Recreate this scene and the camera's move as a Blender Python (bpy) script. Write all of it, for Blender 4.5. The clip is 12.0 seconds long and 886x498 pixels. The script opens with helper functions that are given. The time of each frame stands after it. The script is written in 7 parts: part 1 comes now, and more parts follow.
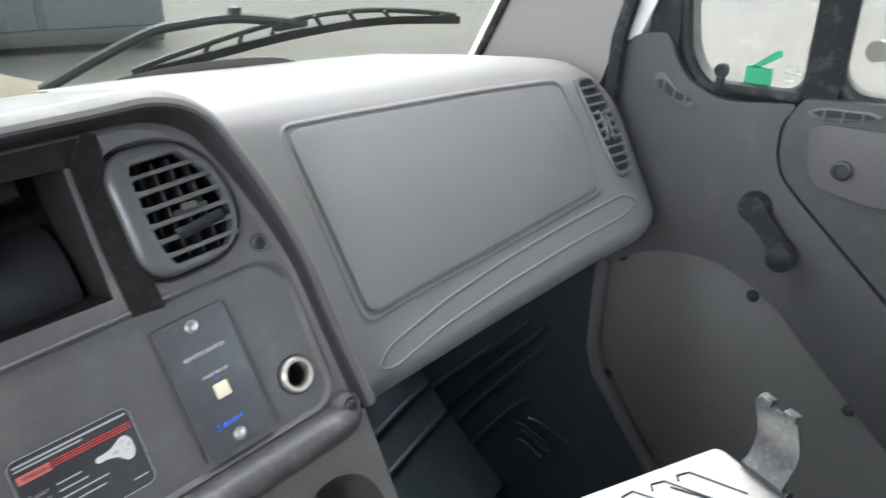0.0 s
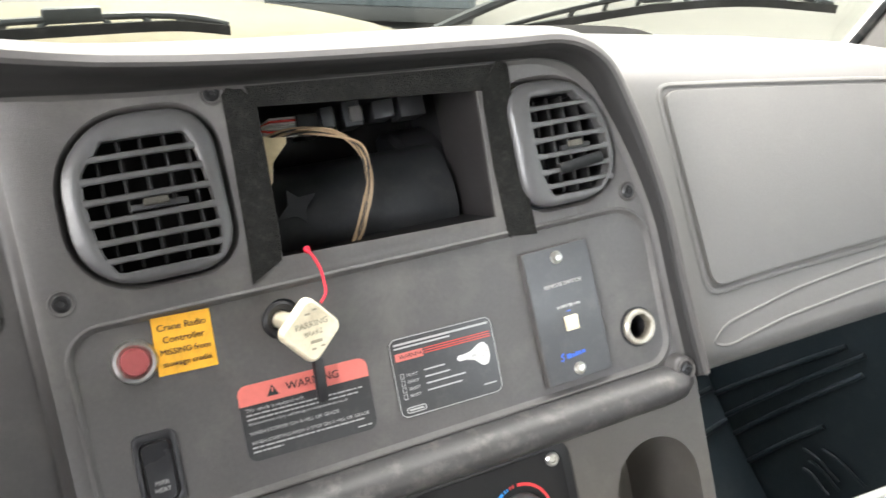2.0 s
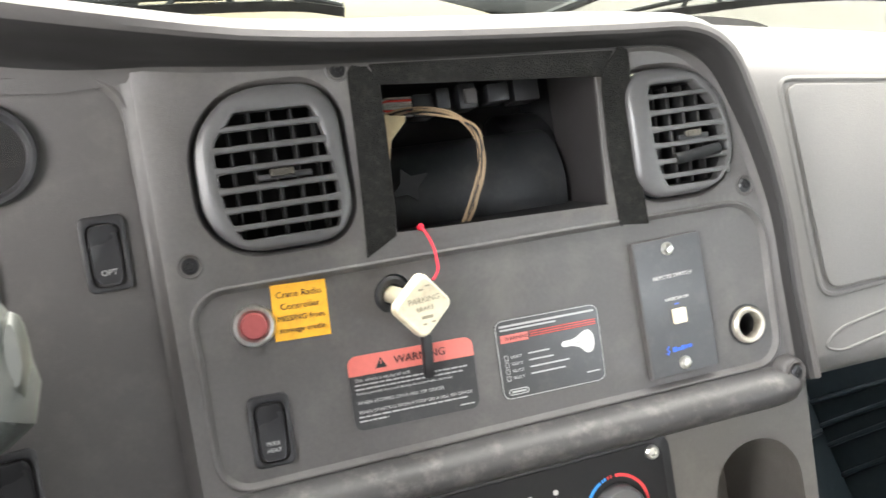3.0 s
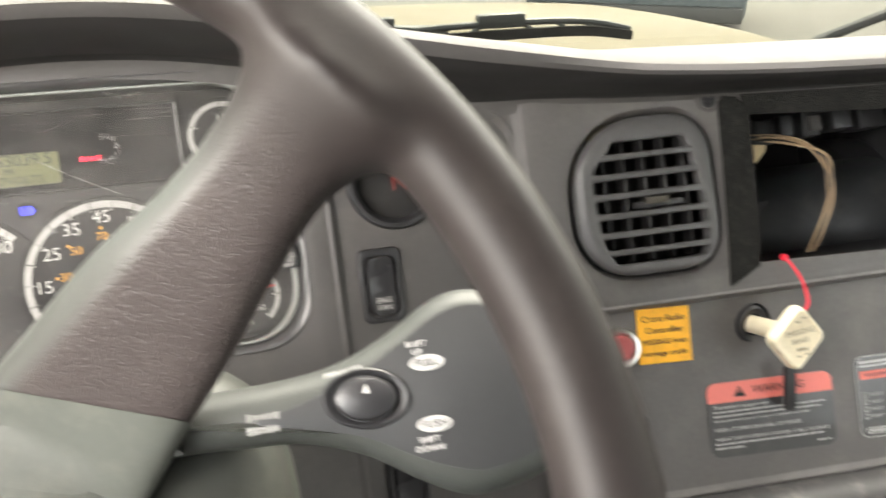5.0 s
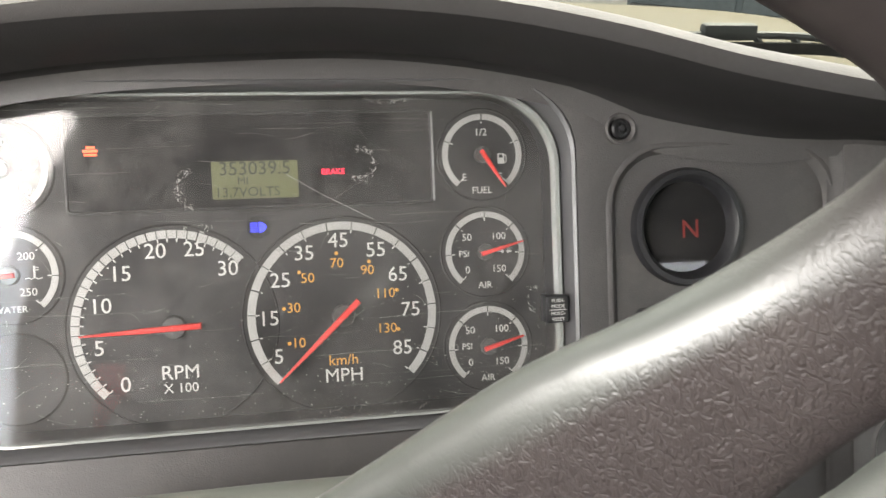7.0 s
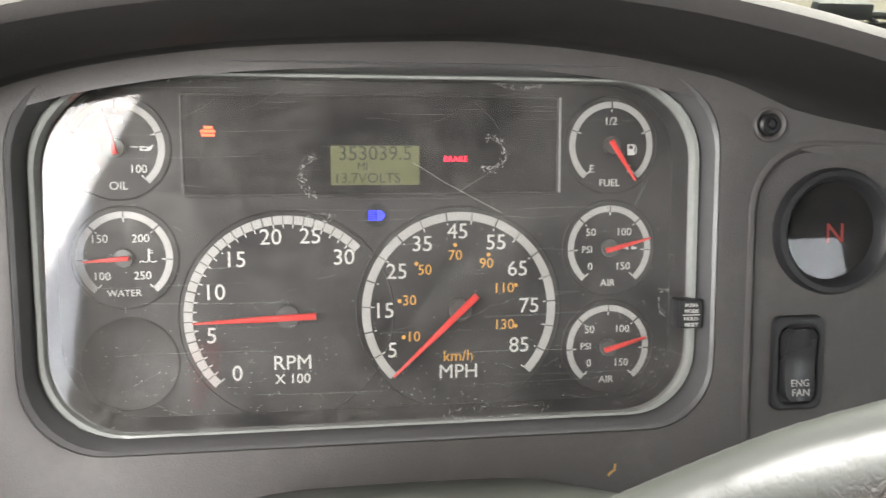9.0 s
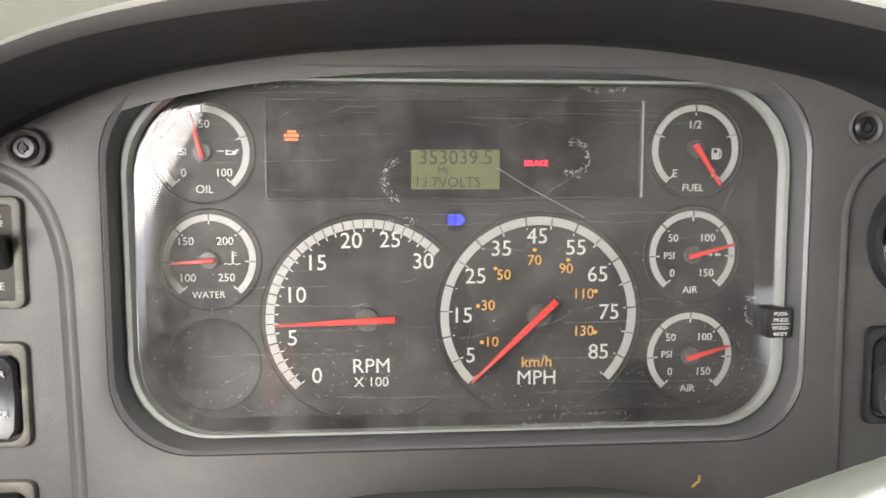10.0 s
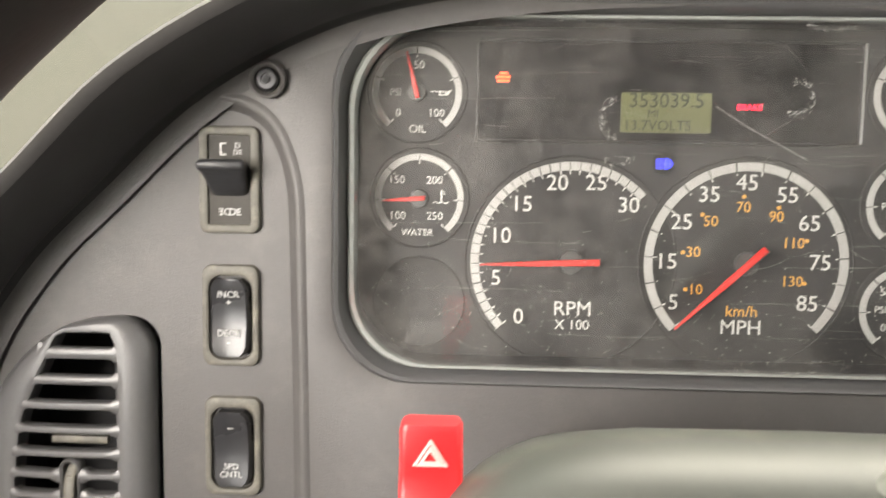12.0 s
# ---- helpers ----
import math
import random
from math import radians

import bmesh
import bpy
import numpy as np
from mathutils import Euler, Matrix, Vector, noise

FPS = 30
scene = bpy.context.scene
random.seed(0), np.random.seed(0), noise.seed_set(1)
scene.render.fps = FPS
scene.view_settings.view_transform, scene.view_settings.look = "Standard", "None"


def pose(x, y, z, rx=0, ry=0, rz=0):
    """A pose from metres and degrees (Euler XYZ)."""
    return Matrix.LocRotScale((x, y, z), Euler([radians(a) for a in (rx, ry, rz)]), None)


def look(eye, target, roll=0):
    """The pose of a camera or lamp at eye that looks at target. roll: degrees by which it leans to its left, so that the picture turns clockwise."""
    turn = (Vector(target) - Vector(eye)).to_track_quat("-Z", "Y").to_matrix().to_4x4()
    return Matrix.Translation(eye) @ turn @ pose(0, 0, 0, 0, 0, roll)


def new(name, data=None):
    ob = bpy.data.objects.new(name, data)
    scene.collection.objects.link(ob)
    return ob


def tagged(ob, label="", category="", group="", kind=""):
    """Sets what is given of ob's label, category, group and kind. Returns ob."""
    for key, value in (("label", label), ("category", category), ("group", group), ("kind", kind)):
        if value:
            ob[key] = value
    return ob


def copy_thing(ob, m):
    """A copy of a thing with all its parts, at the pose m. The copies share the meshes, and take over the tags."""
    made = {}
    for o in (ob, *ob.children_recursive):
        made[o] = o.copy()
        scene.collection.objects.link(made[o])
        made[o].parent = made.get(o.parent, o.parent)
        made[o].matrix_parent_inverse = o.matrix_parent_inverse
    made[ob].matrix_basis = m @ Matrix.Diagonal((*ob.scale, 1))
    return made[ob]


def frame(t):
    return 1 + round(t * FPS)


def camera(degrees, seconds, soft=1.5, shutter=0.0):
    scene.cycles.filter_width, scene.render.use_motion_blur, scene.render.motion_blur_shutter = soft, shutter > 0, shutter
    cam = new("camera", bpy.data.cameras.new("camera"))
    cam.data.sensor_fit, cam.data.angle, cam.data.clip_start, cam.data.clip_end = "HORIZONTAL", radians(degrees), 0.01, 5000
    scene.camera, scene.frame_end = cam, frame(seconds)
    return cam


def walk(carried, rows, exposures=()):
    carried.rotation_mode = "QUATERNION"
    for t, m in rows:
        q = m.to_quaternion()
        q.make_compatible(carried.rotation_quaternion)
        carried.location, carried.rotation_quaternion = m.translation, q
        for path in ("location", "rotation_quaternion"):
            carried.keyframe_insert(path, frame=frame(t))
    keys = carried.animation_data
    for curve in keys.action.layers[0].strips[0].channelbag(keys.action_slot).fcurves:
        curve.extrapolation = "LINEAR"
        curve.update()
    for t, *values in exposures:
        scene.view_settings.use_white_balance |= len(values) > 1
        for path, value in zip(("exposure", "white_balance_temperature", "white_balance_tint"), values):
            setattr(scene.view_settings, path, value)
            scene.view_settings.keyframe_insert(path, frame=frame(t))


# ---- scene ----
# The dash leans back by 24 degrees; the instruments' middle lies 0.85 m above the cab floor.
DASH = pose(0, 0, 0.85, -24, 0, 0)
cam = camera(58.9, 12.0, shutter=0.45)
PATH = [
    (0, (0.393, -0.692, -0.03), (1.886, 0.592, -0.38), -19.1),
    (0.5, (0.365, -0.689, -0.033), (1.754, 0.715, -0.345), -17.6),
    (1, (0.333, -0.67, -0.032), (1.635, 0.827, -0.288), -15.5),
    (1.5, (0.301, -0.653, -0.035), (1.485, 0.944, -0.256), -13.0),
    (2, (0.306, -0.638, -0.047), (1.345, 1.061, -0.234), -10.8),
    (2.5, (0.304, -0.631, -0.047), (1.246, 1.125, -0.226), -9.3),
    (2.7, (0.297, -0.629, -0.051), (1.206, 1.143, -0.23), -8.8),
    (4.3, (0.193, -0.621, -0.035), (0.885, 1.251, -0.163), -7.9),
    (4.5, (0.179, -0.616, -0.035), (0.837, 1.268, -0.157), -7.7),
    (5, (0.127, -0.588, -0.016), (0.65, 1.339, -0.117), -7.0),
    (5.5, (0.07, -0.544, -0.001), (0.492, 1.41, -0.07), -5.0),
    (6, (0.046, -0.517, 0.017), (0.433, 1.444, -0.067), -3.4),
    (6.5, (0.035, -0.486, 0.014), (0.403, 1.478, -0.07), -2.6),
    (8.5, (-0.014, -0.439, 0.045), (0.32, 1.522, -0.159), -0.6),
    (9, (-0.023, -0.435, 0.042), (0.251, 1.536, -0.159), -0.2),
    (9.5, (-0.032, -0.436, 0.042), (0.171, 1.545, -0.142), -0.0),
    (10, (-0.039, -0.431, 0.042), (0.109, 1.555, -0.148), -0.1),
    (10.5, (-0.041, -0.432, 0.037), (0.037, 1.558, -0.143), -0.6),
    (11, (-0.052, -0.431, 0.033), (-0.023, 1.561, -0.144), -0.7),
    (11.5, (-0.074, -0.434, 0.026), (-0.119, 1.559, -0.135), -0.2),
    (12, (-0.101, -0.437, 0.01), (-0.187, 1.552, -0.182), 0.9),
]
EXPOSURES = [(0.0, 5.3, 6200, 10), (0.5, 5.62, 6500, 10), (1.0, 5.82, 6700, 10), (2.0, 6.05, 6850, 10), (2.6, 6.2, 6850, 10), (4.5, 5.95, 7400, 10), (5.5, 5.53, 7300, 10), (6.5, 5.2, 7150, 10), (9.0, 5.25, 7000, 10), (12.0, 5.43, 7500, 10)]
walk(cam, [(t, DASH @ look(eye, target, roll)) for t, eye, target, roll in PATH], EXPOSURES)

# ---- light ----
sky_world = bpy.data.worlds.new("sky")
scene.world = sky_world
sky_world.use_nodes = True
wn = sky_world.node_tree.nodes
sky = wn.new("ShaderNodeTexSky")
sky.sky_type = "NISHITA"
sky.sun_disc = False
sky.sun_elevation = radians(52)
sky.sun_rotation = radians(35)
sky.dust_density = 3.0
haze = wn.new("ShaderNodeHueSaturation")
haze.inputs["Saturation"].default_value = 0.35
sky_world.node_tree.links.new(sky.outputs["Color"], haze.inputs["Color"])
sky_world.node_tree.links.new(haze.outputs["Color"], wn["Background"].inputs["Color"])
wn["Background"].inputs["Strength"].default_value = 0.075
sun = new("sun", bpy.data.lights.new("sun", "SUN"))
sun.data.energy = 0.25
sun.data.angle = radians(40)
sun.data.color = (1.0, 0.97, 0.94)
sun.matrix_world = look((2.5, 3.6, 6.5), (0, 0, 0))

# area lamps added inside the upper windshield and driver's open window for daylight
def window_light(name, width, height, energy, color, m):
    ob = new(name, bpy.data.lights.new(name, "AREA"))
    ob.data.shape = "RECTANGLE"
    ob.data.size, ob.data.size_y, ob.data.energy, ob.data.color = width, height, energy, color
    ob.matrix_world = m
    return ob
window_light("windshield_daylight", 1.7, 0.3, 0.33, (0.95, 0.98, 1.0), look((0.46, -0.03, 1.33), (0.4, -0.5, 0.75)))
window_light("driver_window_daylight", 0.5, 0.44, 0.43, (1.0, 0.985, 0.985), look((-0.52, -0.5, 1.2), (0.02, -0.14, 0.8)))

# ---- materials ----
def material(name, color, rough=0.5, metal=0.0, vary=0.12, scale=60.0, bump=0.0, grain=900.0, spec=0.5, dirt=None, dirt_amount=0.0, dirt_scale=14.0, detail_rough=0.08):
    """A surface with a broad and a fine variation of its colour, a grain and, if wanted, patches of dirt."""
    m = bpy.data.materials.new(name)
    m.use_nodes = True
    nt = m.node_tree
    b = nt.nodes["Principled BSDF"]
    link = nt.links.new
    co = nt.nodes.new("ShaderNodeTexCoord").outputs["Object"]
    broad = nt.nodes.new("ShaderNodeTexNoise")
    broad.inputs["Scale"].default_value = scale / 6
    broad.inputs["Detail"].default_value = 5
    fine = nt.nodes.new("ShaderNodeTexNoise")
    fine.inputs["Scale"].default_value = scale * 5
    fine.inputs["Detail"].default_value = 4
    for n in (broad, fine):
        link(co, n.inputs["Vector"])
    both = nt.nodes.new("ShaderNodeMath")
    both.operation = "ADD"
    link(broad.outputs["Fac"], both.inputs[0])
    link(fine.outputs["Fac"], both.inputs[1])
    ramp = nt.nodes.new("ShaderNodeMapRange")
    ramp.inputs["From Min"].default_value, ramp.inputs["From Max"].default_value = 0.6, 1.4
    ramp.inputs["To Min"].default_value, ramp.inputs["To Max"].default_value = 1 - vary, 1 + vary
    link(both.outputs[0], ramp.inputs["Value"])
    mul = nt.nodes.new("ShaderNodeVectorMath")
    mul.operation = "SCALE"
    mul.inputs[0].default_value = color
    link(ramp.outputs["Result"], mul.inputs["Scale"])
    out = mul.outputs["Vector"]
    rr = nt.nodes.new("ShaderNodeMapRange")
    rr.inputs["From Min"].default_value, rr.inputs["From Max"].default_value = 0.3, 0.7
    rr.inputs["To Min"].default_value, rr.inputs["To Max"].default_value = max(rough - detail_rough, 0.02), min(rough + detail_rough, 1)
    link(broad.outputs["Fac"], rr.inputs["Value"])
    link(rr.outputs["Result"], b.inputs["Roughness"])
    if dirt:
        patch = nt.nodes.new("ShaderNodeTexNoise")
        patch.inputs["Scale"].default_value = dirt_scale
        patch.inputs["Detail"].default_value = 8
        patch.inputs["Roughness"].default_value = 0.7
        link(co, patch.inputs["Vector"])
        pr = nt.nodes.new("ShaderNodeMapRange")
        pr.inputs["From Min"].default_value, pr.inputs["From Max"].default_value = 0.5, 0.75
        pr.inputs["To Max"].default_value = dirt_amount
        link(patch.outputs["Fac"], pr.inputs["Value"])
        mix = nt.nodes.new("ShaderNodeMix")
        mix.data_type = "RGBA"
        link(pr.outputs["Result"], mix.inputs["Factor"])
        link(out, mix.inputs["A"])
        mix.inputs["B"].default_value = (*dirt, 1)
        out = mix.outputs["Result"]
    link(out, b.inputs["Base Color"])
    b.inputs["Metallic"].default_value = metal
    b.inputs["Specular IOR Level"].default_value = spec
    if bump:
        g = nt.nodes.new("ShaderNodeTexVoronoi")
        g.inputs["Scale"].default_value = grain
        link(co, g.inputs["Vector"])
        g2 = nt.nodes.new("ShaderNodeTexNoise")
        g2.inputs["Scale"].default_value = grain * 0.6
        g2.inputs["Detail"].default_value = 3
        link(co, g2.inputs["Vector"])
        add = nt.nodes.new("ShaderNodeMath")
        add.operation = "ADD"
        link(g.outputs["Distance"], add.inputs[0])
        link(g2.outputs["Fac"], add.inputs[1])
        bp = nt.nodes.new("ShaderNodeBump")
        bp.inputs["Strength"].default_value = bump
        bp.inputs["Distance"].default_value = 0.6 / grain
        link(add.outputs[0], bp.inputs["Height"])
        link(bp.outputs["Normal"], b.inputs["Normal"])
    return m


def glow(name, color, strength):
    m = bpy.data.materials.new(name)
    m.use_nodes = True
    b = m.node_tree.nodes["Principled BSDF"]
    b.inputs["Base Color"].default_value = (*color, 1)
    b.inputs["Emission Color"].default_value = (*color, 1)
    b.inputs["Emission Strength"].default_value = strength
    return m


def clear_pane(name, tint, rough=0.03, dust=0.05, dust_scale=90.0, dust_color=(0.6, 0.58, 0.55), ior=1.45):
    """Thin clear sheet: lets light through, reflects by Fresnel, and carries a thin uneven film of dust."""
    m = bpy.data.materials.new(name)
    m.use_nodes = True
    nt = m.node_tree
    nt.nodes.remove(nt.nodes["Principled BSDF"])
    link = nt.links.new
    co = nt.nodes.new("ShaderNodeTexCoord").outputs["Object"]
    clear = nt.nodes.new("ShaderNodeBsdfTransparent")
    clear.inputs["Color"].default_value = (*tint, 1)
    gloss = nt.nodes.new("ShaderNodeBsdfGlossy")
    gloss.inputs["Roughness"].default_value = rough
    f0 = ((ior - 1) / (ior + 1)) ** 2
    edge = nt.nodes.new("ShaderNodeLayerWeight")
    edge.inputs["Blend"].default_value = 0.5
    steep = nt.nodes.new("ShaderNodeMath")
    steep.operation = "POWER"
    steep.inputs[1].default_value = 5.0
    link(edge.outputs["Facing"], steep.inputs[0])
    fres = nt.nodes.new("ShaderNodeMapRange")
    fres.inputs["To Min"].default_value = f0
    link(steep.outputs[0], fres.inputs["Value"])
    mix = nt.nodes.new("ShaderNodeMixShader")
    link(fres.outputs["Result"], mix.inputs[0])
    link(clear.outputs[0], mix.inputs[1])
    link(gloss.outputs[0], mix.inputs[2])
    film = nt.nodes.new("ShaderNodeBsdfDiffuse")
    film.inputs["Color"].default_value = (*dust_color, 1)
    n1 = nt.nodes.new("ShaderNodeTexNoise")
    n1.inputs["Scale"].default_value = dust_scale
    n1.inputs["Detail"].default_value = 9
    n1.inputs["Roughness"].default_value = 0.75
    n2 = nt.nodes.new("ShaderNodeTexNoise")
    n2.inputs["Scale"].default_value = dust_scale / 8
    n2.inputs["Detail"].default_value = 3
    for n in (n1, n2):
        link(co, n.inputs["Vector"])
    mu = nt.nodes.new("ShaderNodeMath")
    mu.operation = "MULTIPLY"
    link(n1.outputs["Fac"], mu.inputs[0])
    link(n2.outputs["Fac"], mu.inputs[1])
    mr = nt.nodes.new("ShaderNodeMapRange")
    mr.inputs["From Min"].default_value, mr.inputs["From Max"].default_value = 0.15, 0.45
    mr.inputs["To Min"].default_value, mr.inputs["To Max"].default_value = dust * 0.3, dust * 2
    link(mu.outputs[0], mr.inputs["Value"])
    mix2 = nt.nodes.new("ShaderNodeMixShader")
    link(mr.outputs["Result"], mix2.inputs[0])
    link(mix.outputs[0], mix2.inputs[1])
    link(film.outputs[0], mix2.inputs[2])
    link(mix2.outputs[0], nt.nodes["Material Output"].inputs["Surface"])
    return m


PAD = material("grey_pad_plastic", (0.135, 0.132, 0.128), 0.55, spec=0.22, vary=0.05, bump=0.25, grain=1100, dirt=(0.2, 0.195, 0.18), dirt_amount=0.16)
FASCIA = material("charcoal_plastic", (0.064, 0.0598, 0.059), 0.52, vary=0.06, bump=0.22, grain=1300, dirt=(0.15, 0.14, 0.125), dirt_amount=0.25, dirt_scale=26)
# Lighter copy of FASCIA, making up for weak light on the centre.
CENTPL = material("charcoal_plastic_lit_copy", (0.085, 0.08, 0.079), 0.42, vary=0.13, bump=0.22, grain=1300, dirt=(0.2, 0.19, 0.17), dirt_amount=0.35, dirt_scale=18)
LOWPL = material("brown_grey_console_plastic", (0.098, 0.092, 0.086), 0.45, vary=0.08, bump=0.2, grain=1200, dirt=(0.2, 0.19, 0.17), dirt_amount=0.3)
# HOODPL also gives the lip its lit tone; HOODIN paints the shade beneath.
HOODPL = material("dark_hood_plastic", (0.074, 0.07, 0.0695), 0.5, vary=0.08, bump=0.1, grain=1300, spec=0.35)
HOODIN = material("hood_shade_black", (0.027, 0.026, 0.026), 0.55, vary=0.08, bump=0.1, grain=1300, spec=0.25)
ROLLPL = material("scuffed_roll_plastic", (0.05, 0.0485, 0.049), 0.46, vary=0.1, bump=0.2, grain=1300, dirt=(0.28, 0.26, 0.24), dirt_amount=0.35, dirt_scale=60)
DOORPL = material("grey_door_plastic", (0.041, 0.0406, 0.0397), 0.55, vary=0.07, bump=0.3, grain=1000, dirt=(0.15, 0.145, 0.13), dirt_amount=0.25)
BLACK = material("black_plastic", (0.018, 0.018, 0.02), 0.42, vary=0.15, bump=0.15)
SATIN = material("satin_black_rocker", (0.022, 0.022, 0.024), 0.28, vary=0.1, bump=0.05)
VENTPL = material("vent_plastic", (0.078, 0.077, 0.079), 0.36, vary=0.08, bump=0.1, dirt=(0.13, 0.12, 0.1), dirt_amount=0.12, dirt_scale=60)
# Near-black standing in for the shade inside bay, wells, slots and sockets.
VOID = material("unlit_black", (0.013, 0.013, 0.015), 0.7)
DIAL = material("dial_black", (0.013, 0.013, 0.014), 0.65, vary=0.12, scale=200)
DIAL2 = material("dial_window_black", (0.01, 0.01, 0.011), 0.65, vary=0.05, spec=0.15)
BAND = material("printed_grey_white", (0.42, 0.415, 0.4), 0.5, vary=0.05)
# Pad plastic darkened for the top, to hold down the windshield's light.
TOPPAD = material("darkened_top_pad", (0.074, 0.0725, 0.07), 0.6, spec=0.2, vary=0.07, bump=0.25, grain=1100, dirt=(0.22, 0.21, 0.19), dirt_amount=0.3)
WHITE = material("printed_white", (0.6, 0.59, 0.57), 0.5, vary=0.04)
TICK = material("printed_black", (0.02, 0.02, 0.02), 0.6)
AMBER = material("printed_amber", (0.75, 0.36, 0.06), 0.5, vary=0.04)
NEEDLE = material("red_needle", (0.85, 0.04, 0.035), 0.4, vary=0.03)
LCD = material("lcd_green", (0.135, 0.143, 0.07), 0.3, vary=0.05)
LCDINK = material("lcd_ink", (0.03, 0.035, 0.02), 0.5)
RIM = material("clear_lens_rim", (0.24, 0.25, 0.24), 0.14, vary=0.1, spec=0.9)
SCREW = material("black_screw", (0.03, 0.03, 0.032), 0.35, metal=0.6)
STEEL = material("bright_steel", (0.62, 0.61, 0.58), 0.3, metal=1.0, vary=0.15, dirt=(0.25, 0.22, 0.17), dirt_amount=0.4, dirt_scale=90)
VELCRO = material("black_hook_tape", (0.016, 0.016, 0.0152), 0.95, vary=0.5, scale=400, bump=1.0, grain=900, spec=0.1, dirt=(0.09, 0.085, 0.075), dirt_amount=0.25, dirt_scale=260)
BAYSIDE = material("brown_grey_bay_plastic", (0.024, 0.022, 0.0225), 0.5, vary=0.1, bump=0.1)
DUSTBLK = material("dusty_black_plastic", (0.02, 0.022, 0.024), 0.42, vary=0.15, bump=0.05, dirt=(0.09, 0.085, 0.075), dirt_amount=0.3, dirt_scale=30)
CREAM = material("cream_plastic", (0.78, 0.7, 0.52), 0.4, vary=0.05, dirt=(0.35, 0.25, 0.13), dirt_amount=0.5, dirt_scale=70)
COLUMN = material("grey_green_column_plastic", (0.032, 0.035, 0.0305), 0.45, vary=0.07, bump=0.05, grain=1800, dirt=(0.1, 0.1, 0.08), dirt_amount=0.35, dirt_scale=30)
def wheel_leather():
    """Dark brown moulded skin: cross-wise wrinkles on the spokes that fade out to a hand-polished rim."""
    m = material("worn_wheel_leatherette", (0.036, 0.0295, 0.0285), 0.5, vary=0.1, dirt=(0.085, 0.074, 0.067), dirt_amount=0.25, dirt_scale=40, spec=0.25)
    nt = m.node_tree
    link = nt.links.new
    co = nt.nodes.new("ShaderNodeTexCoord").outputs["Object"]
    turn = nt.nodes.new("ShaderNodeMapping")
    turn.inputs["Rotation"].default_value = (0, radians(-40), 0)
    turn.inputs["Scale"].default_value = (1.55, 1.0, 0.6)
    link(co, turn.inputs["Vector"])
    wob = nt.nodes.new("ShaderNodeTexNoise")
    wob.inputs["Scale"].default_value = 160
    wob.inputs["Detail"].default_value = 2
    link(turn.outputs["Vector"], wob.inputs["Vector"])
    bent = nt.nodes.new("ShaderNodeVectorMath")
    bent.operation = "MULTIPLY_ADD"
    bent.inputs[1].default_value = (0.006, 0.006, 0.006)
    link(wob.outputs["Color"], bent.inputs[0])
    link(turn.outputs["Vector"], bent.inputs[2])
    total = None
    for scale, w in ((330, 1.0), (760, 0.5)):               # creases between flat scales, coarse and fine
        n = nt.nodes.new("ShaderNodeTexVoronoi")
        n.feature = "DISTANCE_TO_EDGE"
        n.inputs["Scale"].default_value = scale
        link(bent.outputs["Vector"], n.inputs["Vector"])
        r = nt.nodes.new("ShaderNodeMapRange")
        r.interpolation_type = "SMOOTHSTEP"
        r.inputs["From Max"].default_value = 0.17
        r.inputs["To Max"].default_value = w
        link(n.outputs["Distance"], r.inputs["Value"])
        if total is None:
            total = r.outputs["Result"]
        else:
            k = nt.nodes.new("ShaderNodeMath")
            link(total, k.inputs[0])
            link(r.outputs["Result"], k.inputs[1])
            total = k.outputs[0]
    length = nt.nodes.new("ShaderNodeVectorMath")
    length.operation = "LENGTH"
    flat_ = nt.nodes.new("ShaderNodeVectorMath")
    flat_.operation = "MULTIPLY"
    flat_.inputs[1].default_value = (1, 0, 1)
    link(co, flat_.inputs[0])
    link(flat_.outputs["Vector"], length.inputs[0])
    fade = nt.nodes.new("ShaderNodeMapRange")
    fade.inputs["From Min"].default_value, fade.inputs["From Max"].default_value = 0.165, 0.2
    fade.inputs["To Min"].default_value, fade.inputs["To Max"].default_value = 0.4, 0.03
    link(length.outputs["Value"], fade.inputs["Value"])
    bp = nt.nodes.new("ShaderNodeBump")
    bp.inputs["Distance"].default_value = 0.0009
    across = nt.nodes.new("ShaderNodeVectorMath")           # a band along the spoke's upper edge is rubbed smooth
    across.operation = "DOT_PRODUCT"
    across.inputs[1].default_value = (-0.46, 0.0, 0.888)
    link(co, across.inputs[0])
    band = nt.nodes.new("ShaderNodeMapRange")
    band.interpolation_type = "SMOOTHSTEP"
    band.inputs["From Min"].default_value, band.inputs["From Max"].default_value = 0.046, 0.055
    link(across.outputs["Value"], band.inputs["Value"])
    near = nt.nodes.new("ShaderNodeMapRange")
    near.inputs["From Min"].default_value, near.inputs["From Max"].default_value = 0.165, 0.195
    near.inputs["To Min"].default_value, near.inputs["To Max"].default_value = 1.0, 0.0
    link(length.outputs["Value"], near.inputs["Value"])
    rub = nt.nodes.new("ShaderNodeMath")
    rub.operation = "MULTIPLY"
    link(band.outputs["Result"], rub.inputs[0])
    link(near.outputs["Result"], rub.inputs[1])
    left = nt.nodes.new("ShaderNodeMapRange")
    left.inputs["To Min"].default_value, left.inputs["To Max"].default_value = 1.0, 0.1
    link(rub.outputs[0], left.inputs["Value"])
    relief = nt.nodes.new("ShaderNodeMath")
    relief.operation = "MULTIPLY"
    link(fade.outputs["Result"], relief.inputs[0])
    link(left.outputs["Result"], relief.inputs[1])
    link(relief.outputs[0], bp.inputs["Strength"])
    polish = nt.nodes.new("ShaderNodeMapRange")
    polish.inputs["To Min"].default_value, polish.inputs["To Max"].default_value = 0.47, 0.36
